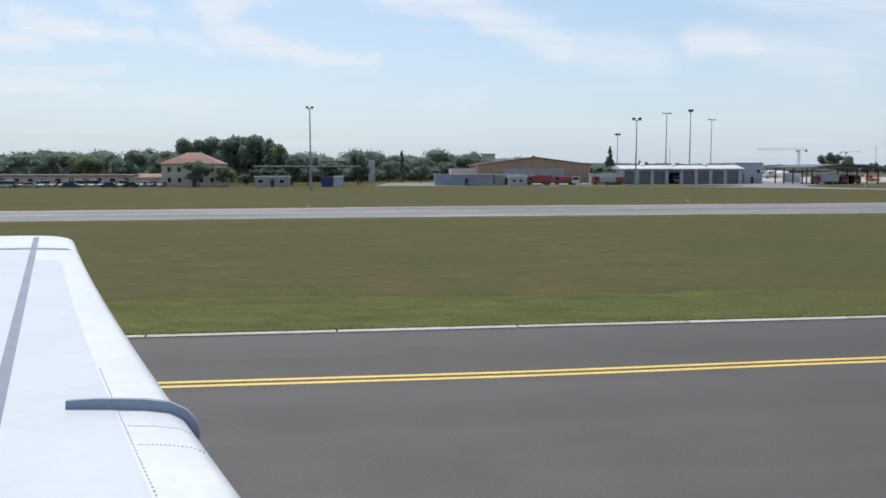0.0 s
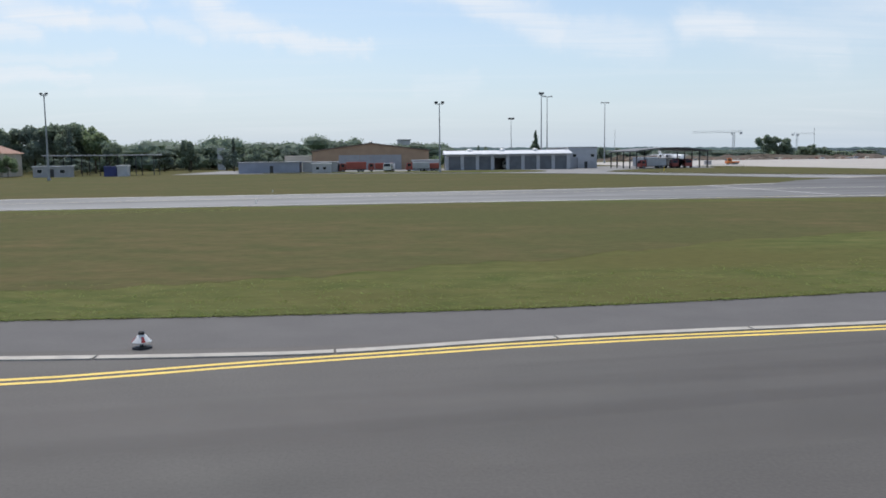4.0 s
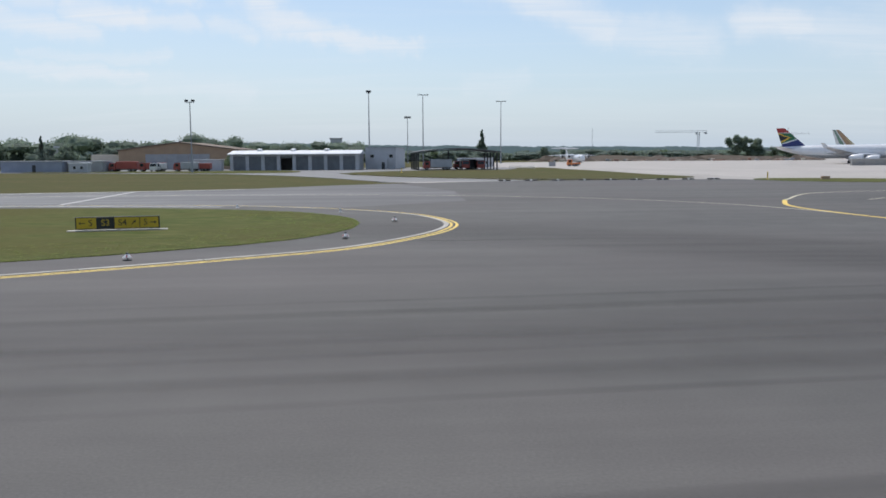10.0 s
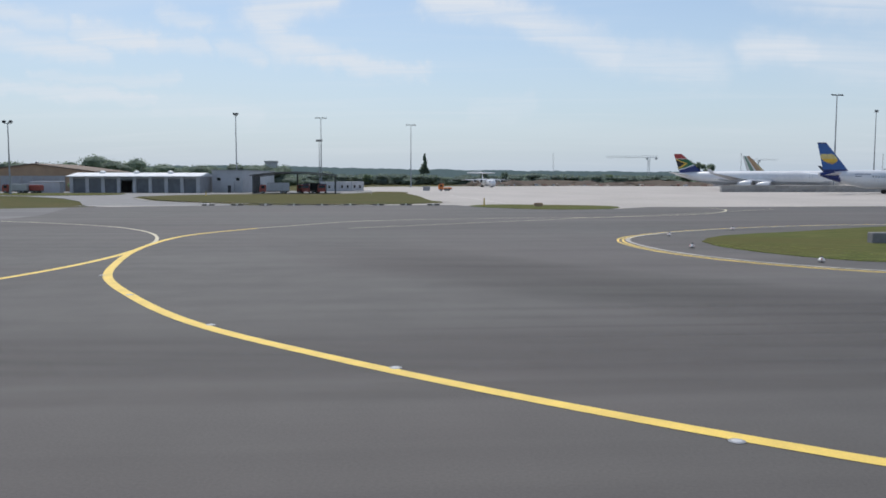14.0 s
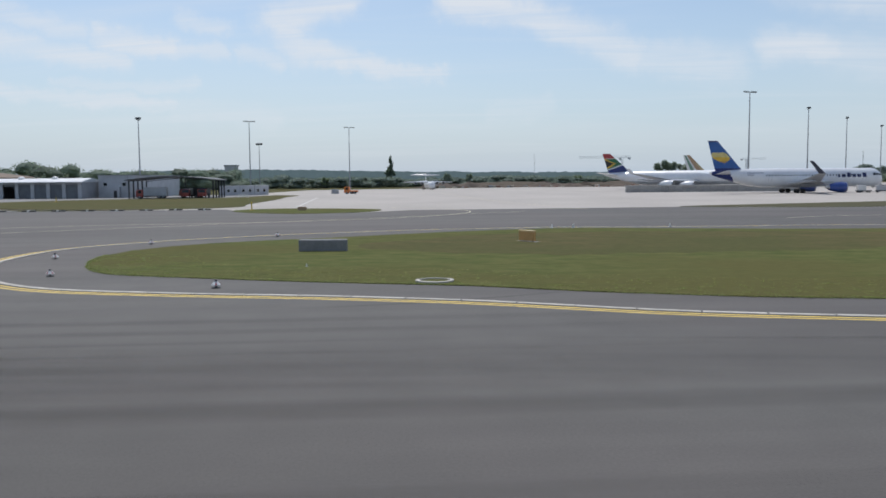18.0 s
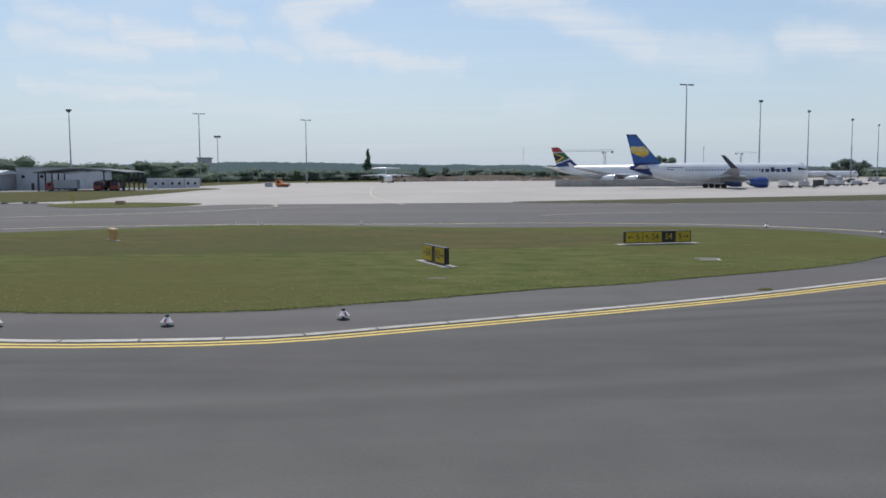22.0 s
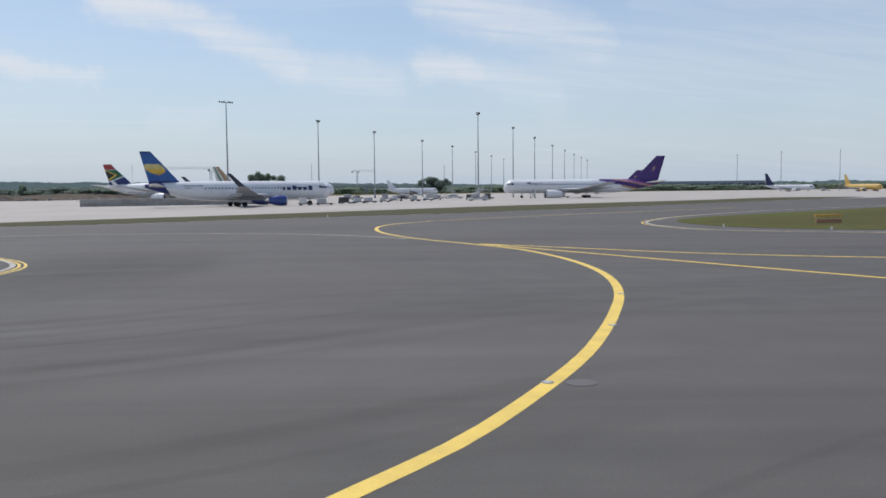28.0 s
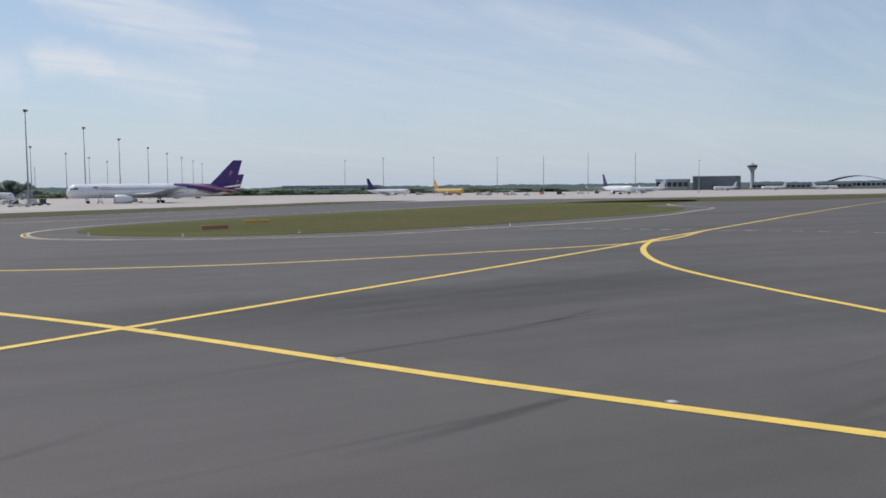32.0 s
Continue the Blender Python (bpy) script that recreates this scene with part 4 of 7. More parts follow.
# ---- trees ----
def crown_mesh(rng, lobes, count, size):
    """Many small leaf clumps on the skins of several lobes (x, y, z, rx, rz)."""
    w = np.array([l[3] * l[4] for l in lobes])
    pick = rng.choice(len(lobes), count, p=w / w.sum())
    lob = np.array(lobes)[pick]
    d = rng.normal(size=(count, 3))
    d /= np.linalg.norm(d, axis=1)[:, None]
    r = rng.random(count) ** 0.33 * (0.86 + 0.26 * rng.random(count))
    c = lob[:, :3] + d * r[:, None] * np.stack([lob[:, 3], lob[:, 3], lob[:, 4]], 1)
    u = rng.normal(size=(count, 3))
    u /= np.linalg.norm(u, axis=1)[:, None]
    t = np.cross(u, rng.normal(size=(count, 3)))
    t /= np.linalg.norm(t, axis=1)[:, None]
    s = (size * (0.6 + 0.8 * rng.random(count)))[:, None]
    v = np.stack([c - u * s, c + t * s * 0.7, c + u * s, c - t * s * 0.55], 1)
    f = np.arange(4 * count).reshape(-1, 4)
    return v.reshape(-1, 3), f


def filled(rng, lobes, v, f, share=0.72):
    """Adds the dense, uneven inside of each lobe, so that no sky shows through its middle."""
    vs, fs, k = [v], f.tolist(), len(v)
    n, rows = 9, 5
    for x, y, z, rx, rz in lobes:
        w = []
        for j in range(rows + 1):
            t = math.pi * j / rows
            for i in range(n):
                a, q = 2 * math.pi * (i + 0.5 * (j % 2)) / n, share * (0.82 + 0.36 * rng.random())
                w.append((x + rx * q * math.sin(t) * math.cos(a), y + rx * q * math.sin(t) * math.sin(a), z + rz * q * math.cos(t)))
        fs += [(k + j * n + i, k + j * n + n + i, k + j * n + n + (i + 1) % n, k + j * n + (i + 1) % n) for j in range(rows) for i in range(n)]
        vs.append(np.array(w))
        k += len(w)
    return np.concatenate(vs), fs


def tree(x, y, h, wide, seed, mat, label, count=1300, poplar=False):
    rng = np.random.default_rng(seed)
    top = thing("tree", label, "tree", pose(x, y, -0.12), "trees by the sheds")
    m = Mesh()
    m.tube((0, 0, 0), (0.1, 0, h * 0.55), 0.035 * h * 0.6, 0.012 * h, 8)
    for k in range(6):
        a, z = k * 1.1 + rng.random(), h * (0.25 + 0.07 * k)
        m.tube((0.05, 0, z), (math.cos(a) * wide * 0.55, math.sin(a) * wide * 0.55, z + h * 0.2), 0.012 * h, 0.004 * h, 5)
    m.done("trunk", BARK, top, True)
    lobes = []
    if poplar:
        for k in range(26):
            z, a = (k + rng.random()) / 26, rng.random() * 6.283
            r = wide * (1.02 - 0.92 * z) * (0.45 + 0.5 * rng.random())
            lobes.append((math.cos(a) * r * 0.7, math.sin(a) * r * 0.7, h * (0.14 + 0.84 * z), r * 0.62 + 0.15, h * 0.045))
    else:
        for k in range(13):
            a, q = rng.random() * 6.283, rng.random() ** 0.6
            z = h * (0.3 + 0.5 * rng.random())
            lobes.append((math.cos(a) * wide * q * 0.75, math.sin(a) * wide * q * 0.75, z, wide * (0.26 + 0.22 * rng.random()), h * (0.1 + 0.09 * rng.random())))
    v, f = crown_mesh(rng, lobes, count * 6, 0.022 * h)
    v, f = filled(rng, lobes, v, f, 0.55 if poplar else 0.72)
    me = bpy.data.meshes.new("crown")
    me.from_pydata(v.tolist(), [], f)
    me.materials.append(mat)
    new("crown", me).parent = top
    return top


def woods(name, line, height, depth, spacing, seed, mat, label, size):
    """A far belt of trees: one mass of leaf clumps with an uneven top."""
    rng = np.random.default_rng(seed)
    pts = smooth_line(line, spacing)
    lobes = []
    for p in pts:
        for row in range(3):
            h = height * (0.72 + 0.34 * rng.random() + (0.22 if rng.random() < 0.07 else 0.0))
            x, y = p.x + rng.normal() * spacing * 0.5, p.y + depth * (row - 1) * 0.5 + rng.normal() * depth * 0.15
            r = spacing * (0.6 + 0.35 * rng.random())
            lobes.append((x, y, h * 0.74, r, h * 0.28))
            lobes.append((x + rng.normal() * r * 0.6, y, h * 0.3, r * 1.15, h * 0.34))
    v, f = crown_mesh(rng, lobes, len(lobes) * 330, size * 0.55)
    v, f = filled(rng, lobes, v, f)
    v[:, 2] = np.maximum(v[:, 2], -0.1)
    me = bpy.data.meshes.new(name)
    me.from_pydata(v.tolist(), [], f)
    me.materials.append(mat)
    tagged(new(name, me), label, "woods", kind="stuff")


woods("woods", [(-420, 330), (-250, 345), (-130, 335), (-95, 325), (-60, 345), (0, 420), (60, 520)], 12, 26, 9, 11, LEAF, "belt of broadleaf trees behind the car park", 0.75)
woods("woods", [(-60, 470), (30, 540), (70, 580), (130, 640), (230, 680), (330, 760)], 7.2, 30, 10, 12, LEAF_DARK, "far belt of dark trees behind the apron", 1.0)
SHRUB = random.Random(31)
for k in range(24):
    s = k / 23
    p = Vector((-50, 455)).lerp(Vector((130, 620)), s / 0.5) if s < 0.5 else Vector((130, 620)).lerp(Vector((330, 735)), (s - 0.5) * 2)
    h = SHRUB.choice((5.5, 6.5, 7, 8, 9, 11))
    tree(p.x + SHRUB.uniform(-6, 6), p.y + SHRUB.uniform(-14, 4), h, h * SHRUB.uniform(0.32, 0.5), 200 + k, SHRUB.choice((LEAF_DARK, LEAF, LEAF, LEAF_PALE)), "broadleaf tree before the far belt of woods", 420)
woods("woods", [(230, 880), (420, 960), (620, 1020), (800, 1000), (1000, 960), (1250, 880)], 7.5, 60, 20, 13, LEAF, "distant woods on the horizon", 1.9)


def horizon_ridge():
    """Wooded land so far off that air has taken its colour: a backdrop on the horizon."""
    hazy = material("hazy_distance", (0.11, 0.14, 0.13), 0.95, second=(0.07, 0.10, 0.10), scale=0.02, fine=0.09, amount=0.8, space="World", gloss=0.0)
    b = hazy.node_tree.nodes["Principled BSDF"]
    # distance haze is put into the colour: the ridge gives off a blue-grey glow
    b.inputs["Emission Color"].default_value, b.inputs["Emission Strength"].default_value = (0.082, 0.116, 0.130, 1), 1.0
    rng = np.random.default_rng(5)
    m = Mesh()
    n = 2400
    v = []
    for k in range(n + 1):
        b = -45 + 150 * k / n
        a = radians(b)
        h = np.interp(b, (-45, -28, -23, -16, -10, -4, 1, 11, 18, 26), (36, 38, 46, 51, 50, 41, 35, 31, 24, 19))
        h += 5 * noise.noise(Vector((k * 0.0045, 3, 0))) + 4 * noise.noise(Vector((k * 0.034, 7, 0))) + 3 * noise.noise(Vector((k * 0.16, 9, 0))) + 2.0 * rng.random()
        x, y = 3300 * math.sin(a), 3300 * math.cos(a)
        v += [(x, y, -2), (x, y, h), (x * 1.02, y * 1.02, h * 0.9)]
    f = []
    for k in range(n):
        f += [(3 * k + 3, 3 * k, 3 * k + 1, 3 * k + 4), (3 * k + 4, 3 * k + 1, 3 * k + 2, 3 * k + 5)]
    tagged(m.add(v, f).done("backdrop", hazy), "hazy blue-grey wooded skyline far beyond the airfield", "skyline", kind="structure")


horizon_ridge()
for k, (x, y, h, w, mt) in enumerate([(-95, 286, 13.5, 5.5, LEAF), (-86, 285, 16, 6.5, LEAF), (-77, 288, 18, 7, LEAF_DARK), (-67, 288, 18.8, 7, LEAF), (-58, 290, 16.5, 6, LEAF_PALE), (-51, 284, 12, 4.5, LEAF),
                                      (-112, 300, 12, 6, LEAF), (-126, 300, 11, 5.5, LEAF_PALE), (-140, 298, 11, 6, LEAF), (-98, 302, 12.5, 6, LEAF_DARK), (-30, 300, 11, 4, LEAF),
                                      (-8, 305, 10, 4.5, LEAF), (2, 320, 9, 4.5, LEAF_DARK), (-40, 305, 8, 5, LEAF_DARK), (-20, 312, 8.5, 5, LEAF_DARK)]):
    tree(x, y, h, w, 40 + k, mt, "leafy broadleaf tree in full summer leaf")
tree(-64, 293, 17.5, 6.5, 81, LEAF, "leafy broadleaf tree in full summer leaf")
for k, (x, y, h) in enumerate([(-59.5, 256, 4.5), (-56, 257, 5.5), (-52.5, 256.5, 5.0), (-48.5, 260, 5.5)]):
    tree(x, y, h, 2.8, 84 + k, LEAF_DARK, "low dark hedge bush beside the house", 500)
tree(-68.0, 235, 8.4, 4.6, 70, LEAF_DARK, "dark round tree before the house", 1500)
tree(-61, 238, 6.2, 3.2, 71, LEAF_PALE, "grey-green bush beside the house", 800)
tree(-54, 262, 14, 3.2, 72, LEAF_DARK, "dark narrow conifer beside the house", 900, True)
tree(-14.5, 300, 11.5, 1.7, 73, LEAF_DARK, "slim tree with a dark crown", 600, True)
tree(133, 677, 23.5, 5.2, 74, LEAF, "tall dark conifer behind the apron", 1300, True)
tree(360, 792, 22.5, 10.5, 75, LEAF, "round dark tree of a pair on the horizon", 1100)
for tx, ty, th, tw in ((356, 788, 10, 7.5), (369, 788, 9, 7), (379, 789, 9, 6.5)):
    tree(tx, ty, th, tw, int(tx), LEAF, "low bushy tree below the pair on the horizon", 700)
for tx, ty, th, tw in ((394, 792, 11, 7), (405, 794, 12.8, 8), (416, 792, 10.5, 7)):
    tree(tx, ty, th, tw, int(tx), LEAF, "bushy tree in a low group on the horizon", 700)
tree(376, 792, 20, 8.5, 76, LEAF, "smaller round tree of a pair on the horizon", 900)
for tx, ty, th, tw in ((468.3, 656.3, 13, 7), (475.8, 659.4, 15, 8), (481.5, 652.6, 14, 8), (574.3, 683.4, 12, 8)):
    tree(tx, ty, th, tw, int(tx), LEAF_DARK, "round dark tree behind the parked aircraft", 1000)
tree(-29, 299, 12, 3.4, 77, LEAF, "thin-crowned tree above the others", 700)
tree(55.5, 284, 5.4, 3.3, 78, LEAF_PALE, "pale yellow-green bush between hangar and shed", 900)
tree(71.0, 300, 8.6, 1.9, 79, LEAF, "small round tree behind the shed", 500)


# ---- floodlight masts ----
POLE = material("mast_steel", (0.36, 0.38, 0.40), 0.6, 0.2, scale=1.0, fine=12, amount=0.4)


def mast(x, y, h, head, label, turn=0.0, wide=1.0):
    """A tapered pole with a lamp head: 'bar' long crossbar, 'pair' two floodlights, 'cluster' a ring of lamps."""
    top = thing("floodlight_mast", label, "floodlight mast", pose(x, y, -0.03, 0, 0, turn), "apron masts")
    r = 0.16 + h * 0.006
    Mesh().lathe([(r * 1.6, 0), (r * 1.6, 0.5), (r, 0.52), (r * 0.62, h * 0.55), (r * 0.4, h)], 10).done("pole", POLE, top, True)
    if head == "bar":
        Mesh().box(-2.6, -0.12, h - 0.1, 2.6, 0.12, h + 0.1).done("crossbar", STEEL, top)
        spots = [(-2.35, 0.45), (-1.55, 0.45), (-0.75, 0.45), (0.75, 0.45), (1.55, 0.45), (2.35, 0.45)]
    elif head == "row":
        Mesh().box(-1.6, -0.1, h - 0.3, 1.6, 0.1, h - 0.1).done("crossbar", DARK_STEEL, top)
        spots = [(-1.3, 0.85), (-0.45, 0.85), (0.45, 0.85), (1.3, 0.85)]
    elif head == "pair":
        Mesh().box(-1.2 * wide, -0.1, h - 0.35, 1.2 * wide, 0.1, h - 0.2).done("crossbar", STEEL, top)
        spots = [(-1.15 * wide, 0.62 * wide), (-0.75 * wide, 0.6 * wide), (0.75 * wide, 0.6 * wide), (1.15 * wide, 0.62 * wide)]
    else:
        Mesh().lathe([(0.5, h - 0.5), (0.75, h - 0.4), (0.75, h - 0.25), (0.4, h - 0.2)], 12).done("head_ring", DARK_STEEL, top)
        spots = [(-0.7, 0.6), (-0.25, 0.7), (0.3, 0.7), (0.75, 0.6)]
    first = None
    for sx, s in spots:
        if first is None:
            m = Mesh()
            m.add([(-s * 0.45, -0.35, -0.15), (s * 0.45, -0.35, -0.15), (s * 0.45, 0.1, 0), (-s * 0.45, 0.1, 0), (-s * 0.4, -0.3, s * 0.8), (s * 0.4, -0.3, s * 0.8),
                   (s * 0.4, 0.05, s * 0.75), (-s * 0.4, 0.05, s * 0.75)], [(3, 2, 1, 0), (4, 5, 6, 7), (0, 1, 5, 4), (1, 2, 6, 5), (2, 3, 7, 6), (3, 0, 4, 7)])
            first = m.done("floodlight", DARK_STEEL, top)
            first.matrix_basis = pose(sx, 0, h + 0.02)
        else:
            again(first, "floodlight", top, pose(sx, 0, h + 0.02))
    return top


for x, y, h, w in ((-30.6, 195.5, 18.8, 0.6), (56.1, 246.1, 19.1, 0.95)):
    mast(x, y, h, "pair", "slim dark mast with a pair of floodlights", 0, w)
mast(95.2, 463.2, 23.5 + 0.2, "row", "grey mast with a row of floodlights", 10)
mast(94.1, 323.4, 26.9, "cluster", "tall dark mast with a cluster of floodlights")
for x, y, h in ((107.3, 408.4, 32.4), (143.7, 455.2, 32.1), (307.3, 338.8, 34.6)):
    mast(x, y, h - (0.9 if x < 200 else 0.4), "bar", "tall grey mast with a long lamp crossbar", 22)
for x, y, h, lab in [(348.4, 401.1, 34.3, "near"), (385.7, 458.0, 33.9, "near"), (430.2, 525.5, 33.8, "near"), (473.3, 599.7, 34.5, "near"), (521, 685, 34.6, "far"), (563, 760, 34.6, "far"),
                     (605, 836, 34.6, "far"), (408.8, 369.4, 35.9, "near"), (452.6, 438.7, 35.5, "near"), (493.3, 504.5, 34.9, "near"), (543.5, 588, 35, "far"), (588, 661, 35, "far"),
                     (632, 733, 35, "far"), (676, 806, 35, "far"), (720, 879, 35, "far")]:
    mast(x, y, h - 0.9, "cluster", "tall dark apron mast with a small lamp head" if lab == "near" else "distant apron mast with a small lamp head", 30)
for x, y, h in ((777.2, 696.3, 33.0), (792.6, 656.6, 34.2), (833.6, 632.7, 34.9), (828.2, 543.4, 31.8), (848.7, 509.2, 31.7), (848.6, 461.8, 32.2), (907.6, 459.2, 33.4), (911.0, 401.2, 26)):
    mast(x, y, h - 0.4, "bar", "thin distant mast with a lamp crossbar", 40)


# ---- aircraft ----
def fuselage_row(x, L, R, zc, n):
    """Ring of the body at x from the nose."""
    s = x / L
    nose = 0.13 * 6.0 * R / L * 1.6
    if s < nose:
        k = 1 - s / nose
        r = R * math.sqrt(max(0.0, 1 - k ** 2.1))
        c = zc - 0.28 * R * k ** 1.6
    elif s > 0.68:
        k = (s - 0.68) / 0.32
        r = R * (1 - 0.93 * k ** 1.55)
        c = zc + R * 0.62 * k ** 1.5
    else:
        r, c = R, zc
    return [(x, r * math.sin(2 * math.pi * i / n), c + r * 1.03 * math.cos(2 * math.pi * i / n)) for i in range(n)]


def plate(m, root, tip, thick, nspan=2, mi=0, n=8):
    """A tapered, rounded blade from a root to a tip section; each is (front point, back point)."""
    rows = []
    for k in range(nspan + 1):
        t = k / nspan
        a, b = Vector(root[0]).lerp(Vector(tip[0]), t), Vector(root[1]).lerp(Vector(tip[1]), t)
        up = (b - a).cross(Vector(tip[0]) - Vector(root[0])).normalized()
        th = thick * (b - a).length
        prof = [(0, 0), (0.04, 0.55), (0.2, 1), (0.45, 0.95), (1, 0.06), (0.45, -0.7), (0.2, -0.8), (0.04, -0.5)]
        rows.append([a.lerp(b, u) + up * w * th * 0.5 for u, w in prof])
    return m.rings(rows, mi)


def airliner(name, label, nose, heading, L, R, zc, tail_z, span, engines, body_mats, body_rule, fin_mats, fin_rule, nacelle, windows=True, winglet=1.8, winglet_mat=None,
             bars=(), high_tail=False, high_wing=False, group="parked aircraft"):
    top = thing(name, label, "aircraft", pose(nose[0], nose[1], -0.03, 0, 0, heading + 180), group)
    nx, na = 130, 56
    xs = [L * 0.985 * (i / nx) for i in range(nx + 1)]
    xs[0] = 0.02
    rows = [fuselage_row(x, L, R, zc, na) for x in xs]
    m = Mesh().rings(rows, 0)
    m.m = [body_rule(xs[min(k // na, nx - 1)] / L, (rows[min(k // na, nx - 1)][k % na][2] - zc) / R) for k in range(nx * na)] + [0, 0]
    m.done("fuselage", body_mats, top, True)
    # wings
    zr = zc + R * 0.8 if high_wing else zc - R * 0.55
    half, fat = span / 2, 1.9 if high_wing else 1.0
    for s in (-1, 1):
        m = Mesh()
        plate(m, ((L * 0.33, s * R * 0.7, zr), (L * 0.56, s * R * 0.7, zr - 0.1)), ((L * 0.455, s * half * 0.38, zr + 0.04 * half * 0.38), (L * 0.575, s * half * 0.38, zr + 0.04 * half * 0.38)), 0.12 * fat, 2)
        plate(m, ((L * 0.455, s * half * 0.38, zr + 0.04 * half * 0.38), (L * 0.575, s * half * 0.38, zr + 0.04 * half * 0.38)),
              ((L * 0.60, s * half, zr + (0.105 if not high_wing else 0.0) * half), (L * 0.64, s * half, zr + (0.105 if not high_wing else 0.0) * half)), 0.1 * fat, 4)
        w = m.done("wing", PLANE_GREY if not high_wing else PLANE_WHITE, top, True)
        if winglet:
            m = Mesh()
            z, lean = zr + 0.105 * half, max(0.0, winglet - 1.8) * 1.5
            plate(m, ((L * 0.605, s * half, z - 0.05), (L * 0.64, s * half, z - 0.05)), ((L * 0.635 + lean, s * (half + 0.5), z + winglet), (L * 0.655 + lean, s * (half + 0.5), z + winglet)), 0.1, 2)
            m.done("winglet", winglet_mat or PLANE_WHITE, w, True)
        for k in range(5):
            y = s * half * (0.2 + 0.13 * k)
            x = L * (0.565 + 0.013 * k)
            Mesh().rings([[(x + dx, y + r * 0.6 * math.cos(a), zr + 0.04 * abs(y) * 1.5 - 0.45 + r * math.sin(a)) for a in [j * 0.785 for j in range(8)]]
                          for dx, r in ((-2.2, 0.05), (-1.2, 0.3), (0.3, 0.3), (1.4, 0.05))]).done("flap_fairing", PLANE_GREY, w, True)
        # tailplane
        zt, xt = (tail_z - 0.2, L * 0.93) if high_tail else (zc + R * 0.45, L * 0.875)
        m = Mesh()
        hs = half * (0.36 if not high_tail else 0.60)
        plate(m, ((xt, s * 0.1 if high_tail else s * R * 0.35, zt), (xt + L * 0.085, s * 0.1 if high_tail else s * R * 0.3, zt)),
              ((xt + L * 0.075, s * hs, zt + 0.09 * hs * (0 if high_tail else 1)), (xt + L * 0.108, s * hs, zt + 0.09 * hs * (0 if high_tail else 1))), 0.1 * fat * (2.4 if high_tail else 1), 2)
        m.done("tailplane", PLANE_WHITE if high_tail else body_mats[0], top, True)
    # fin, painted in patches
    g = 44
    x0, x1, x2, x3, zb = L * 0.80, L * 0.955, L * 0.945, L * 0.998, zc + R * 0.78
    m = Mesh()
    v, f, mi = [], [], []
    for side in (-1, 1):
        for j in range(g + 1):
            t = j / g
            a, b = x0 + (x2 - x0) * t, x1 + (x3 - x1) * t
            for i in range(g + 1):
                u = i / g
                th = 0.045 * (b - a) * math.sqrt(max(u, 0.0)) * (1 - u) * 2.2 + 0.01
                v.append((a + (b - a) * u, side * th, zb + (tail_z - zb) * t))
    n1 = (g + 1) * (g + 1)
    for side in (0, 1):
        for j in range(g):
            for i in range(g):
                q = [side * n1 + j * (g + 1) + i + d for d in (0, 1, g + 2, g + 1)]
                f.append(tuple(q if not side else reversed(q)))
                mi.append(fin_rule((i + 0.5) / g, (j + 0.5) / g))
    for j in range(g):
        a = j * (g + 1)
        f += [(a + g, n1 + a + g, n1 + a + 2 * g + 1, a + 2 * g + 1), (n1 + a, a, a + g + 1, n1 + a + g + 1)]
        mi += [mi[j * g]] * 2
    f += [(g * (g + 1) + i, g * (g + 1) + i + 1, n1 + g * (g + 1) + i + 1, n1 + g * (g + 1) + i) for i in range(g)]
    mi += [mi[(g - 1) * g]] * g
    m.v, m.f, m.m = v, f, mi
    m.done("fin", fin_mats, top, False)
    # engines
    for (ey, er, ex, el) in engines:
        for s in (-1, 1):
            y, z = s * ey, zr + 0.04 * ey - er * (1.15 if not high_wing else 1.0)
            m = Mesh()
            for pr in ([(0.0, 0.86), (0.06, 1.0), (0.3, 1.04), (0.6, 0.96), (0.9, 0.66), (1.0, 0.55)],):
                m.rings([[(ex + el * t, y + er * r * math.sin(j * math.pi / 10), z + er * r * math.cos(j * math.pi / 10)) for j in range(20)] for t, r in pr], 0, False)
            e = m.done("engine", nacelle, top, True)
            Mesh().rings([[(ex + el * t, y + er * r * math.sin(j * math.pi / 10), z + er * r * math.cos(j * math.pi / 10)) for j in range(20)]
                          for t, r in ((0.0, 0.86), (-0.015, 0.93), (0.0, 1.0), (0.06, 1.005))], 0, False).done("intake_lip", BARE_METAL, e, True)
            Mesh().rings([[(ex + el * t, y + er * r * math.sin(j * math.pi / 10), z + er * r * math.cos(j * math.pi / 10)) for j in range(20)]
                          for t, r in ((0.12, 0.85), (0.125, 0.02))]).done("fan", DARK_STEEL, e)
            Mesh().rings([[(ex + el * t, y + er * r * math.sin(j * math.pi / 10), z + er * r * math.cos(j * math.pi / 10)) for j in range(20)]
                          for t, r in ((0.8, 0.5), (1.0, 0.42), (1.2, 0.12))]).done("exhaust_cone", BARE_METAL, e, True)
            m = Mesh()
            plate(m, ((ex + el * 0.35, y, z + er * 0.9), (ex + el * 1.15, y, z + er * 0.7)), ((ex + el * 0.75, y, zr + 0.04 * ey + 0.1), (ex + el * 1.5, y, zr + 0.04 * ey)), 0.12, 1)
            m.done("pylon", PLANE_GREY, e)
    # landing gear
    wr = min(0.62, zc * 0.14)
    wheel = None
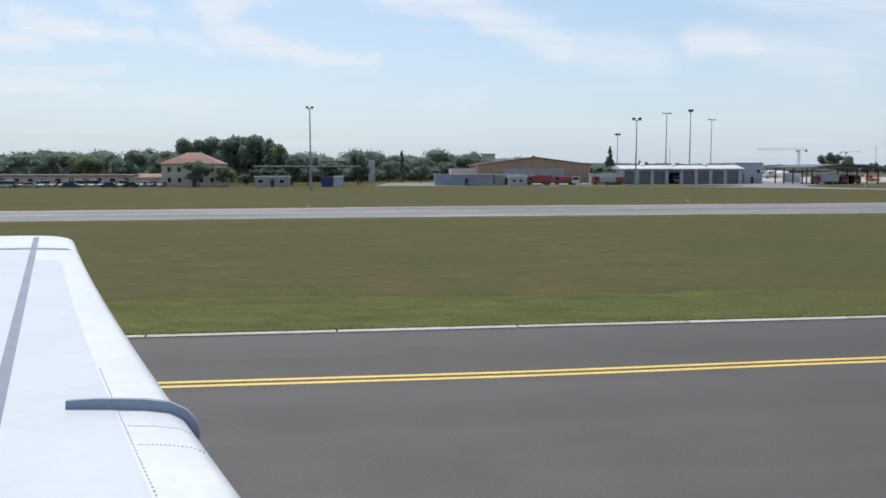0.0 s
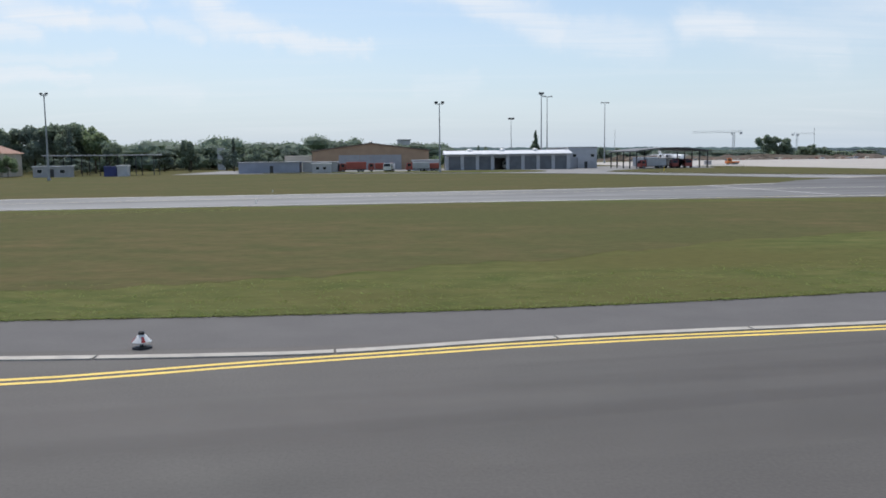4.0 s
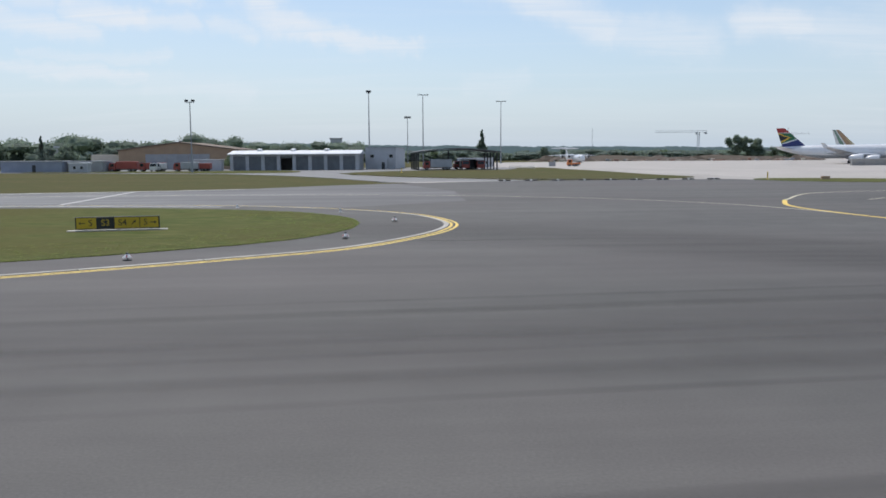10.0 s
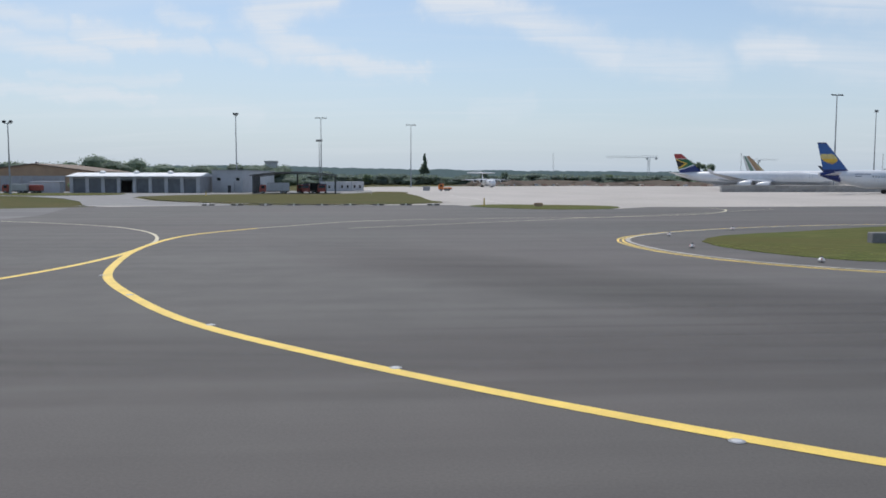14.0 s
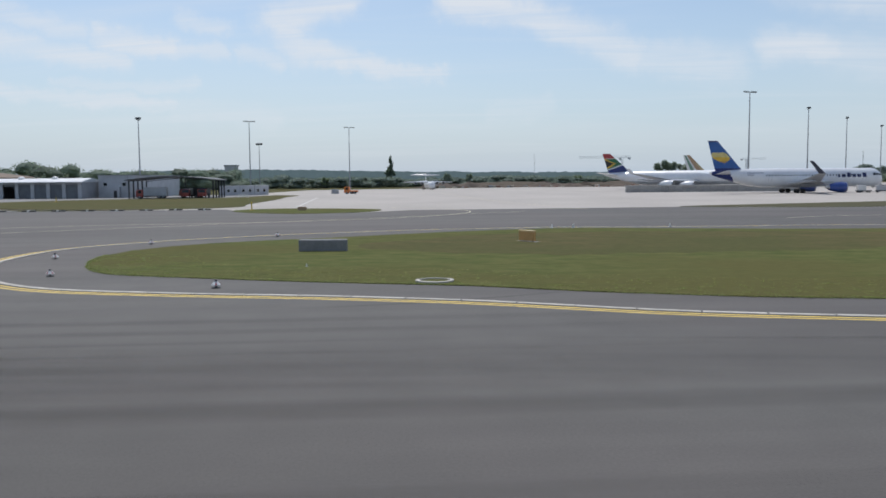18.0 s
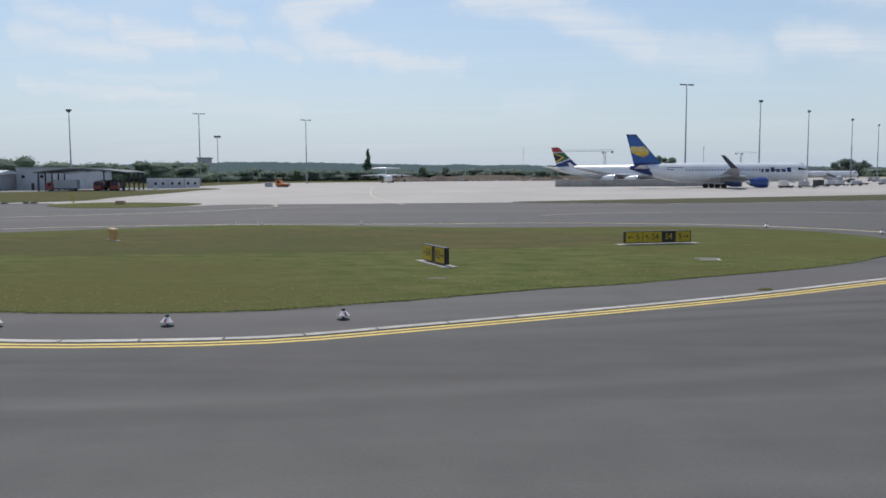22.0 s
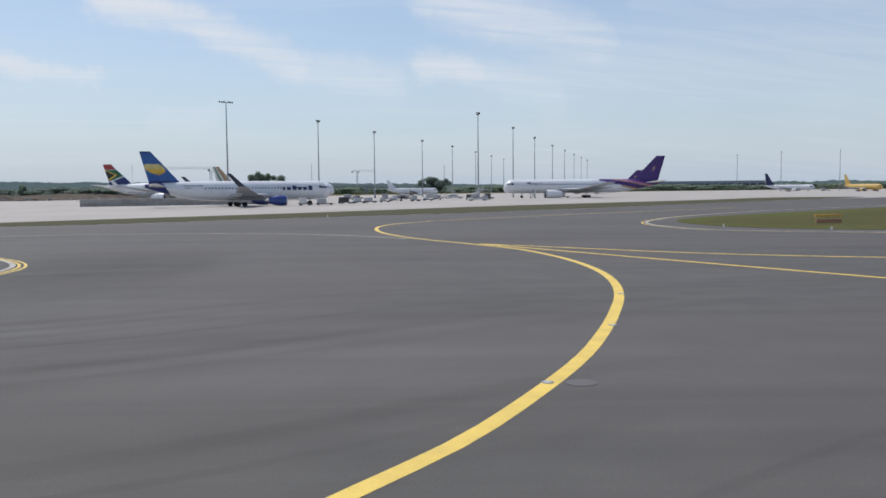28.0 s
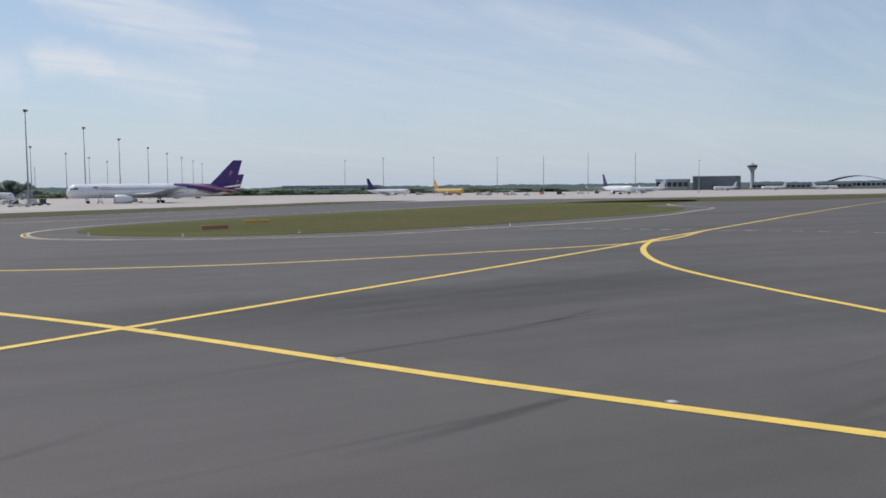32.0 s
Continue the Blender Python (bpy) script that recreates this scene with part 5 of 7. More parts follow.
    for gx, gy, pairs in ((L * 0.115, 0.0, 1), (L * 0.515, R * 1.5, 2), (L * 0.515, -R * 1.5, 2)):
        gear = Mesh().tube((gx, gy, wr), (gx, gy, zc - R * 0.5), 0.16, 0.2, 8)
        if pairs > 1:
            gear.box(gx - 1.2, gy - 0.12, wr - 0.1, gx + 1.2, gy + 0.12, wr + 0.12)
        gear = gear.done("landing_gear", STEEL, top)
        for px in ((0,) if pairs == 1 else (-0.95, 0.95)):
            for py in (-0.42, 0.42):
                if wheel is None:
                    prof = [(-0.2, 0.55), (-0.2, 0.9), (-0.14, 1.0), (0.14, 1.0), (0.2, 0.9), (0.2, 0.55)]
                    wheel = Mesh().rings([[(wr * r * math.cos(j * math.pi / 9), t, wr * r * math.sin(j * math.pi / 9)) for j in range(18)] for t, r in prof]).done("wheel", TYRE, gear, True)
                    wheel.matrix_basis = pose(gx + px, gy + py, wr)
                else:
                    again(wheel, "wheel", gear, pose(gx + px, gy + py, wr))
    # cockpit glass, cabin windows, doors

    def patch(xa, xb, za, zb_, side, lift=0.03):
        """A piece of the skin between two heights, just proud of it."""
        q = []
        for x in (xa, xb):
            ring = fuselage_row(x, L, R, zc, 4)
            c = (ring[0][2] + ring[2][2]) / 2
            r = (ring[0][2] - ring[2][2]) / 2 / 1.03
            col = []
            for k in range(4):
                z = za + (zb_ - za) * k / 3
                y = math.sqrt(max(0.01, (r + lift) ** 2 - ((z - c) / 1.03) ** 2))
                col.append((x, side * y, z))
            q.append(col)
        return q

    def patched(nm, mat, xa, xb, za, zb_, side, parent=top):
        a, b = patch(xa, xb, za, zb_, side)
        return Mesh().add(a + b, [(k, k + 1, k + 5, k + 4) for k in range(3)]).done(nm, mat, parent)

    for s in (-1, 1):
        for k in range(3):
            patched("cockpit_window", GLASS, R * (0.55 + 0.36 * k), R * (0.55 + 0.36 * k + 0.3), zc + R * 0.22, zc + R * (0.40 + 0.05 * k), s)
        for dx in (0.12, 0.66):
            patched("cabin_door", PLANE_GREY, L * dx, L * dx + 0.06, zc - R * 0.35, zc + R * 0.45, s)
            patched("cabin_door", PLANE_GREY, L * dx + 1.0, L * dx + 1.06, zc - R * 0.35, zc + R * 0.45, s)
        if windows:
            w0 = None
            for k in range(int(L * 0.56 / 0.95)):
                x = L * 0.15 + k * 0.95
                if w0 is None:
                    w0 = patched("cabin_window", GLASS, L * 0.2, L * 0.2 + 0.34, zc + R * 0.18, zc + R * 0.34, s)
                    home = L * 0.2
                else:
                    again(w0, "cabin_window", top, pose(x - home, 0, 0))
        for nm, mt, xa, xb, za, zb_ in bars:
            patched(nm, mt, xa, xb, zc + R * za, zc + R * zb_, s)
    return top


def plain(u, v):
    return 0


def holiday_fin(u, v):
    # royal blue with a golden heart in the middle, darker tip and root
    x, y = (u - 0.54) / 0.40, (v - 0.42) / 0.165
    if (x * x + y * y - 1) ** 3 - x * x * y ** 3 < 0:
        return 3 if y > 0.25 else (2 if y > -0.45 else 4)
    return 0 if v > 0.95 or v < 0.10 else 1


airliner("airliner", "white twin-jet airliner with a blue and gold tail", (334.6, 297.2), 12.5, 54.9, 2.68, 4.45, 15.3, 49, [(7.9, 1.45, 16.5, 5.2)],
         [PLANE_WHITE, DEEP_BLUE], lambda s, h: 1 if s > 0.865 + 0.03 * h and s < 0.975 and h > -1.2 else 0, [DEEP_BLUE, BLUE, GOLD, paint("pale_gold_paint", (0.72, 0.58, 0.22)), paint("orange_gold_paint", (0.62, 0.34, 0.07))], holiday_fin, paint("nacelle_blue", (0.03, 0.07, 0.27)),
         winglet=3.3, winglet_mat=material("dark_winglet_paint", (0.035, 0.042, 0.07), 0.45, scale=0.6, fine=4, amount=0.3),
         bars=[("lettering_bar", NAVY, 6.4 + 1.68 * k, 6.4 + 1.68 * k + (1.25, 1.15, 1.15, 1.15, 1.15, 0.7)[k], 0.02, (0.50, 0.36, 0.36, 0.52, 0.36, 0.36)[k]) for k in range(6)]
         + [("small_bar", NAVY, 38.5, 43.5, 0.52, 0.58), ("small_bar", NAVY, 41.5, 43.5, 0.28, 0.34)])


def southern_fin(u, v):
    # red top over a pale line, green field with a gold-edged dark wedge from the back, pale line, blue root
    if v > 0.72:
        return 0 if v > 0.76 else 3
    d = v - 0.44 + 0.26 * u
    if d < 0:
        return 1 if d < -0.045 else 3
    k, w = abs(v - 0.49), 0.27 * (u - 0.30) / 0.70
    if k < w:
        return 4 if k < w - 0.055 else 5
    return 2


airliner("airliner", "long white four-engined airliner with a red, green and blue tail", (319.7, 369.9), -28, 64.0, 2.8, 4.9, 15.2, 60, [(9.5, 1.65, 22.0, 5.4), (19.0, 1.65, 27.3, 5.4)],
         [PLANE_WHITE, PLANE_GREY], lambda s, h: 1 if h < -0.45 else 0, [RED, DEEP_BLUE, GREEN, WHITE, BLACK, GOLD], southern_fin, PLANE_WHITE, windows=False, winglet=1.8)


OLD_GOLD = paint("old_gold_paint", (0.42, 0.27, 0.15))


def stripe_fin(u, v):
    # stripes that follow the leading edge: red and gold at the root, white, green towards the back
    if u < 0.16:
        return 3 if v < 0.55 else 1
    for stop, c in ((0.46, 1), (0.56, 2), (0.80, 0)):
        if u < stop:
            return c
    return 4


airliner("airliner", "white airliner with green, yellow and red stripes on its tail", (357.5, 417), -32, 60, 2.8, 4.8, 15.6, 56, [(9.3, 1.6, 18, 5.5)], [PLANE_WHITE], plain,
         [paint("grey_green_paint", (0.16, 0.27, 0.20)), OLD_GOLD, WHITE, paint("sand_paint", (0.55, 0.45, 0.25)), WHITE], stripe_fin, PLANE_WHITE)


def sweep(s, h):
    # purple band with pale and gold edges that rises towards the tail
    mid = 0.92 - (s - 0.60) * 5.0
    if s < 0.585:
        return 0
    if h > mid + 0.75:
        return 1 if s > 0.66 or h > 0.75 else 0
    if h > mid + 0.5:
        return 3
    if h > mid + 0.35:
        return 2
    if h > mid - 0.25:
        return 1
    if h > mid - 0.5 and s > 0.72:
        return 2
    return 0


def orchid_fin(u, v):
    # a small gold leaf shape in the middle of the purple
    x, y = (u - 0.54) + 0.35 * (v - 0.5), v - 0.5
    d = math.hypot(x / 0.13, y / 0.2)
    return 1 if d < 0.4 else (3 if d < 0.8 and y < 0.05 else 0)


CARGO_YELLOW = paint("cargo_yellow", (0.62, 0.40, 0.10))
MAUVE = paint("mauve_paint", (0.14, 0.06, 0.20))
airliner("airliner", "long white twin-jet airliner with a purple tail", (431.2, 398.2), 158.8, 72.0, 2.95, 5.2, 18.3, 60, [(9.6, 2.0, 18.8, 7.0)], [PLANE_WHITE, PURPLE, OLD_GOLD, LILAC], sweep,
         [PURPLE, OLD_GOLD, LILAC, MAUVE], orchid_fin, PLANE_WHITE, winglet=0, bars=[("lettering_bar", PURPLE, 10.5, 12.5, 0.42, 0.62), ("lettering_bar", PLANE_GREY, 13, 17.5, 0.44, 0.56)])
airliner("airliner", "distant white airliner with a purple and gold tail", (549, 606), 153, 66, 2.95, 5.0, 16.6, 58, [(9.6, 1.7, 18, 6)], [PLANE_WHITE, PURPLE, GOLD, LILAC], sweep,
         [PURPLE, GOLD, LILAC, MAUVE], orchid_fin, PLANE_WHITE, windows=False, winglet=0)
airliner("airliner", "small white four-engined jet with a high tail", (185.5, 455), -77, 28.6, 1.75, 2.3, 7.7, 25.5, [(3.9, 0.75, 10.5, 2.8), (7.2, 0.75, 11.6, 2.8)], [PLANE_WHITE], plain,
         [PLANE_WHITE], plain, PLANE_WHITE, windows=False, winglet=0, high_tail=True, high_wing=True)
airliner("airliner", "small white twin-jet airliner behind the masts", (465, 608), -6, 36, 1.95, 3.2, 10.6, 34, [(5.5, 0.95, 11.5, 3.4)], [PLANE_WHITE], plain, [PLANE_WHITE], plain, PLANE_WHITE, windows=False)
airliner("airliner", "distant white airliner with a dark tail", (770, 590), -52, 38, 2.0, 3.3, 14.5, 34, [(5.5, 1.0, 12, 3.5)], [PLANE_WHITE], plain, [NAVY], plain, PLANE_WHITE, windows=False)
airliner("airliner", "distant yellow cargo airliner", (773, 526), -92, 38, 2.0, 3.3, 12.6, 34, [(5.5, 1.0, 12, 3.5)], [CARGO_YELLOW], plain, [CARGO_YELLOW], plain, CARGO_YELLOW, windows=False, winglet=0)
airliner("airliner", "distant white airliner with a dark navy tail", (813, 393), -112, 42, 2.3, 3.8, 14.8, 44, [(6.5, 1.2, 14, 4)], [PLANE_WHITE], plain, [NAVY], plain, PLANE_WHITE, windows=False)
airliner("airliner", "distant white airliner seen from the side", (900, 470), 140, 40, 2.0, 3.3, 11.6, 36, [(5.5, 1.0, 12, 3.5)], [PLANE_WHITE], plain, [PLANE_WHITE], plain, PLANE_WHITE, windows=False)
for x, y, hd in ((1330, 640, 160), (1400, 610, 150), (1520, 560, -40), (1590, 520, 150)):
    airliner("airliner", "very distant white airliner by the terminal", (x, y), hd, 38, 2.0, 3.3, 11.6, 34, [(5.5, 1.0, 12, 3.5)], [PLANE_WHITE], plain, [PLANE_WHITE], plain, PLANE_WHITE, windows=False)


# ---- buildings ----
def window(parent, x, y0, z0, w, h, along="x", y1=None):
    """Frame and pane, set in the wall's face, which looks towards -y."""
    f = Mesh()
    for a in ((x, z0, x + w, z0 + 0.07), (x, z0 + h - 0.07, x + w, z0 + h), (x, z0 + 0.07, x + 0.07, z0 + h - 0.07), (x + w - 0.07, z0 + 0.07, x + w, z0 + h - 0.07)):
        f.box(a[0], y0 - 0.06, a[1], a[2], y0 + 0.05, a[3])
    o = f.done("window", WHITE, parent)
    Mesh().box(x + 0.07, y0 - 0.02, z0 + 0.07, x + w - 0.07, y0 + 0.02, z0 + h - 0.07).done("pane", GLASS, o)
    return o


def shed_row():
    """The long white-roofed shed with its row of roller doors."""
    x0, y0 = 57.9, 274.7
    top = thing("shed", "long grey shed with a white roof and roller doors", "shed", pose(x0, y0, -0.05, 0, 0, 1.5))
    W, D, H = 39.6, 12.0, 5.0
    wall = Mesh().box(0, D - 0.3, 0, W, D, H).box(0, 0, 0, 0.3, D - 0.3, H).box(W - 0.3, 0, 0, W, D - 0.3, H).done("wall", GREY_WALL, top)
    n = 8
    pitch = (W - 1.2) / n
    for k in range(n + 1):
        x = 0.3 + k * pitch
        Mesh().box(x - 0.3, -0.12, 0, x + 0.75, 0.35, H).done("pier", PALE_WALL, top)
    for k in range(n):
        x = 1.05 + k * pitch
        Mesh().box(x, 0.05, 4.2, x + pitch - 1.05, 0.3, H).done("lintel", GREY_WALL, top)
        if k == 3:
            Mesh().box(x, 0.1, 3.7, x + pitch - 1.05, 0.25, 4.2).done("raised_door", DOOR_GREY, top, label="rolled-up door over a dark opening")
            continue
        prof = [(0.24, 4.2), (0.24, 0.0)] + [(0.12 + 0.03 * (j % 2), 0.15 * j) for j in range(29)]
        Mesh().rings([[(px, py, pz) for py, pz in prof] for px in (x, x + pitch - 1.05)]).done("roller_door", DOOR_GREY, top)
    m = Mesh()
    m.add([(-0.5, -1.3, H), (W + 0.5, -1.3, H), (W + 0.5, D * 0.5, H + 1.1), (-0.5, D * 0.5, H + 1.1), (W + 0.5, D + 0.4, H + 0.2), (-0.5, D + 0.4, H + 0.2)],
          [(0, 1, 2, 3), (3, 2, 4, 5)])
    m.add([(-0.5, -1.3, H - 0.25), (W + 0.5, -1.3, H - 0.25), (W + 0.5, -1.3, H), (-0.5, -1.3, H)], [(0, 1, 2, 3)])
    m.add([(-0.5, -1.3, H - 0.25), (-0.5, -1.3, H), (-0.5, D * 0.5, H + 1.1), (-0.5, D + 0.4, H + 0.2), (-0.5, D + 0.4, H - 0.05)], [(0, 1, 2, 3, 4)])
    m.add([(W + 0.5, -1.3, H - 0.25), (W + 0.5, -1.3, H), (W + 0.5, D * 0.5, H + 1.1), (W + 0.5, D + 0.4, H + 0.2), (W + 0.5, D + 0.4, H - 0.05)], [(4, 3, 2, 1, 0)])
    m.done("roof", WHITE_ROOF, top)
    for x in (8, 18.5, 29):
        Mesh().lathe([(0.9, H + 0.8), (0.9, H + 1.3), (0.6, H + 1.6), (0.1, H + 1.7)], 10, (x, 5, 0)).done("roof_vent", WHITE_ROOF, top, True)
    # flat-roofed pale block at its end
    blk = thing("workshop", "pale flat-roofed workshop behind the shed", "building", pose(x0 + W + 0.6, y0 + 10, -0.05, 0, 0, 1.5))
    Mesh().box(0, 0, 0, 9.5, 43, 6.7).done("wall", PALE_WALL, blk)
    Mesh().box(-0.2, -0.2, 6.7, 9.7, 43.2, 7.0).done("parapet", GREY_WALL, blk)
    for x in (1.5, 7.4):
        window(blk, x, 0, 3.6, 1.3, 1.1)
    Mesh().box(5.2, -1.06, 0, 6.2, -0.96, 2.2).done("door", DARK_STEEL, blk)
    Mesh().box(3, -1.0, 0, 7, -0.1, 3.3).done("porch", PALE_WALL, blk)


shed_row()


def canopy():
    """Open steel carport with a shallow curved roof; vehicles stand below."""
    top = thing("carport", "open dark steel carport with a low curved roof", "carport", pose(116, 266, -0.05, 0, 0, 10.4))
    W, D = 24.0, 21.0
    for x in (0.3, W * 0.5, W - 0.3):
        for y in ((0.3, 5.4, 10.5, 15.6, D - 0.3) if x < 0.5 or x > W - 0.5 else (D - 0.3,)):
            Mesh().tube((x, y, 0), (x, y, 5.0 + 1.0 * math.sin(math.pi * x / W)), 0.22, 0.22, 8).done("post", DARK_STEEL, top)
    rows = []
    for k in range(13):
        t = k / 12
        z = 5.1 + 1.0 * math.sin(math.pi * t)
        rows.append([(-0.6 + (W + 1.2) * t, -0.8, z), (-0.6 + (W + 1.2) * t, D + 0.8, z), (-0.6 + (W + 1.2) * t, D + 0.8, z + 0.3), (-0.6 + (W + 1.2) * t, -0.8, z + 0.3)])
    Mesh().rings(rows).done("roof", material("dark_roof_sheet", (0.13, 0.135, 0.14), 0.6, scale=0.4, fine=3, amount=0.5), top)
    for y in (0.3, D - 0.3):
        for k in range(6):
            a, b = 0.3 + (W - 0.6) * k / 6, 0.3 + (W - 0.6) * (k + 1) / 6
            Mesh().tube((a, y, 4.85 + 1.0 * math.sin(math.pi * a / W)), (b, y, 4.85 + 1.0 * math.sin(math.pi * b / W)), 0.09, 0.09, 6).done("beam", DARK_STEEL, top)


canopy()


def hangar():
    x0, y0 = 12.6, 294.8
    top = thing("hangar", "wide ochre hangar with a shallow gable roof", "hangar", pose(x0, y0 + 4, -0.12, 0, 0, 4))
    W, D, H, P = 40.0, 34.0, 6.4, 8.9
    m = Mesh()
    v = [(0, 0, 0), (W, 0, 0), (W, 0, H), (W * 0.5, 0, P), (0, 0, H)]
    m.add(v + [(x, D, z) for x, y, z in v], [(0, 1, 2, 3, 4), (9, 8, 7, 6, 5), (1, 6, 7, 2), (5, 0, 4, 9)])
    m.done("wall", OCHRE, top)
    m = Mesh()
    v = [(-0.5, H - 0.05), (W * 0.5, P + 0.02), (W + 0.5, H - 0.05), (W + 0.5, H + 0.35), (W * 0.5, P + 0.45), (-0.5, H + 0.35)]
    m.rings([[(x, y, z) for x, z in v] for y in (-0.5, D + 0.5)])
    m.done("roof", material("brown_roof", (0.20, 0.15, 0.11), 0.85, scale=0.4, fine=4, amount=0.5), top)
    for k in range(6):
        Mesh().box(9 + k * 3.6, -0.12 - 0.06 * (k % 2), 0, 9 + k * 3.6 + 3.5, -0.02 - 0.06 * (k % 2), 5.2).done("sliding_door", GREY_WALL, top)
    Mesh().box(-9.5, 1, 0, -0.2, 14, 5.2, 0, 0.1).done("side_building", BEIGE, top)
    Mesh().lathe([(0.6, P + 0.1), (0.6, P + 0.9), (0.3, P + 1.1)], 8, (W * 0.5, 3, 0)).done("roof_vent", STEEL, top)


hangar()


def box_building(name, label, x, y, w, d, h, mat, roof_mat, turn=0.0, windows=(), doors=(), over=0.25, kind="building"):
    top = thing(name, label, kind, pose(x, y, -0.12, 0, 0, turn))
    Mesh().box(0, 0, 0, w, d, h).done("wall", mat, top)
    Mesh().box(-over, -over, h, w + over, d + over, h + 0.3, 0, 0.08).done("roof", roof_mat, top)
    for x_, z_, ww, hh in windows:
        window(top, x_, 0, z_, ww, hh)
    for x_, ww, hh in doors:
        Mesh().box(x_, -0.06, 0, x_ + ww, 0.05, hh).done("door", DARK_STEEL, top)
    return top


CX, CY = -2.4, 254.4
box_building("storage_hall", "low blue-grey metal storage hall", CX, CY, 17.5, 7, 3.1, LILAC_WALL, GREY_WALL, 3, doors=((9, 1.0, 2.2),))
box_building("storage_hall", "small grey metal storage hall", CX + 18.2, CY + 3, 10, 6, 3.0, GREY_WALL, GREY_WALL, 3, doors=((3, 1.0, 2.2),))
box_building("container", "small white site container", CX + 22, CY - 4, 5.2, 2.5, 2.6, PALE_WALL, WHITE_ROOF, 3, windows=((1, 1.0, 1.0, 0.9), (3, 1.0, 1.0, 0.9)))
box_building("container", "white site container beside the shed", 47.5, 272, 8.5, 2.6, 3.2, PALE_WALL, PALE_WALL, 2)
# white prefabricated offices beyond the carport
for k in range(3):
    box_building("prefab_office", "white prefabricated office cabin with small windows", 128.5 + 6.3 * k * 0.55, 312 + 6.3 * k * 0.85, 6.2, 3.0, 3.1, PALE_WALL, PALE_WALL, 57,
                 windows=((0.8, 1.1, 1.2, 1.1), (3.6, 1.1, 1.2, 1.1)), over=0.05)


def house():
    x0, y0 = -80.4, 240.5
    top = thing("house", "cream two-storey house with a red hipped tile roof", "house", pose(x0, y0 + 1, -0.12, 0, 0, 4))
    W, D, H = 15.8, 13.0, 6.6
    Mesh().box(0, 0, 0, W, D, H).done("wall", BEIGE, top)
    o, rz = 0.8, 3.2
    b = [(-o, -o, H - 0.1), (W + o, -o, H - 0.1), (W + o, D + o, H - 0.1), (-o, D + o, H - 0.1)]
    r = [(6.0, D / 2, H + rz), (W - 6.0, D / 2, H + rz)]
    m = Mesh()
    m.add(b + r, [(0, 1, 5, 4), (1, 2, 5), (2, 3, 4, 5), (3, 0, 4), (3, 2, 1, 0)])
    roof = m.done("roof", ROOF_TILE, top)
    for k in range(9):
        z = H - 0.1 + rz * (k + 0.5) / 9.5
        s = (k + 0.5) / 9.5
        Mesh().box(-o + (6.0 + o) * s, -o + (D / 2 + o) * s - 0.06, z, W + o - (6.0 + o) * s, -o + (D / 2 + o) * s + 0.02, z + 0.06).done("tile_course", ROOF_TILE, roof)
    for z in (1.1, 4.1):
        for x in (1.6, 4.4, 10.6, 13.6):
            window(top, x, 0, z, 1.2, 1.5)
    Mesh().box(8.6, -0.08, 0, 9.8, 0.05, 2.2).done("door", DARK_STEEL, top)
    # low wing with parking in front
    wing_b = thing("office_wing", "long low cream office wing with many windows", "building", pose(x0 - 62, y0 - 2, -0.12, 0, 0, 4))
    Mesh().box(0, 0, 0, 55, 9, 3.1).done("wall", BEIGE, wing_b)
    Mesh().box(-0.4, -0.9, 3.1, 55.4, 9.4, 3.5, 0, 0.1).done("roof", material("pinkish_roof_sheet", (0.48, 0.36, 0.30), 0.8, scale=0.3, fine=3, amount=0.5), wing_b)
    for k in range(14):
        window(wing_b, 1.5 + k * 3.8, 0, 1.0, 1.7, 1.4)
    link = thing("link_building", "small red-roofed link between house and offices", "building", pose(x0 - 7, y0 + 0.5, -0.12, 0, 0, 4))
    Mesh().box(0, 0, 0, 6.8, 7, 2.7).done("wall", BEIGE, link)
    Mesh().add([(-0.3, -0.6, 2.6), (7.0, -0.6, 2.6), (7.0, 4, 3.7), (-0.3, 4, 3.7), (-0.3, 7.2, 2.6), (7.0, 7.2, 2.6)], [(0, 1, 2, 3), (3, 2, 5, 4)]).done("roof", ROOF_TILE, link)


house()
# flat canopy and cabins between the house and the storage hall
pav = thing("shelter", "flat grey open shelter on thin posts", "shelter", pose(-55.0, 245.1, -0.12, 0, 0, 6))
Mesh().box(0, 0, 5.6, 31, 8, 5.9, 0, 0.08).done("roof", GREY_WALL, pav)
for k in range(7):
    for y in (0.4, 7.6):
        Mesh().tube((0.8 + k * 4.9, y, 0), (0.8 + k * 4.9, y, 5.6), 0.12, 0.12, 8).done("post", DARK_STEEL, pav)
box_building("cabin", "grey cabin with windows under the shelter", -52.1, 233.5, 9.6, 3, 2.7, GREY_WALL, PALE_WALL, 6, windows=((1, 1, 1.4, 1.1), (6.8, 1, 1.4, 1.1)), doors=((4.4, 1.0, 2.1),))
box_building("cabin", "white cabin beside a blue tarpaulin", -30.4, 235.3, 2.6, 3, 2.7, PALE_WALL, WHITE_ROOF, 6)
box_building("skip", "blue covered skip beside the cabin", -33.8, 234.8, 3.2, 2.5, 2.5, DEEP_BLUE, DEEP_BLUE, 6, over=0.02, kind="skip")
box_building("tower", "upright pale grey concrete tower", -29.6, 337, 2.6, 2.6, 8.2, PALE_WALL, PALE_WALL, 6, over=0.02, kind="board")


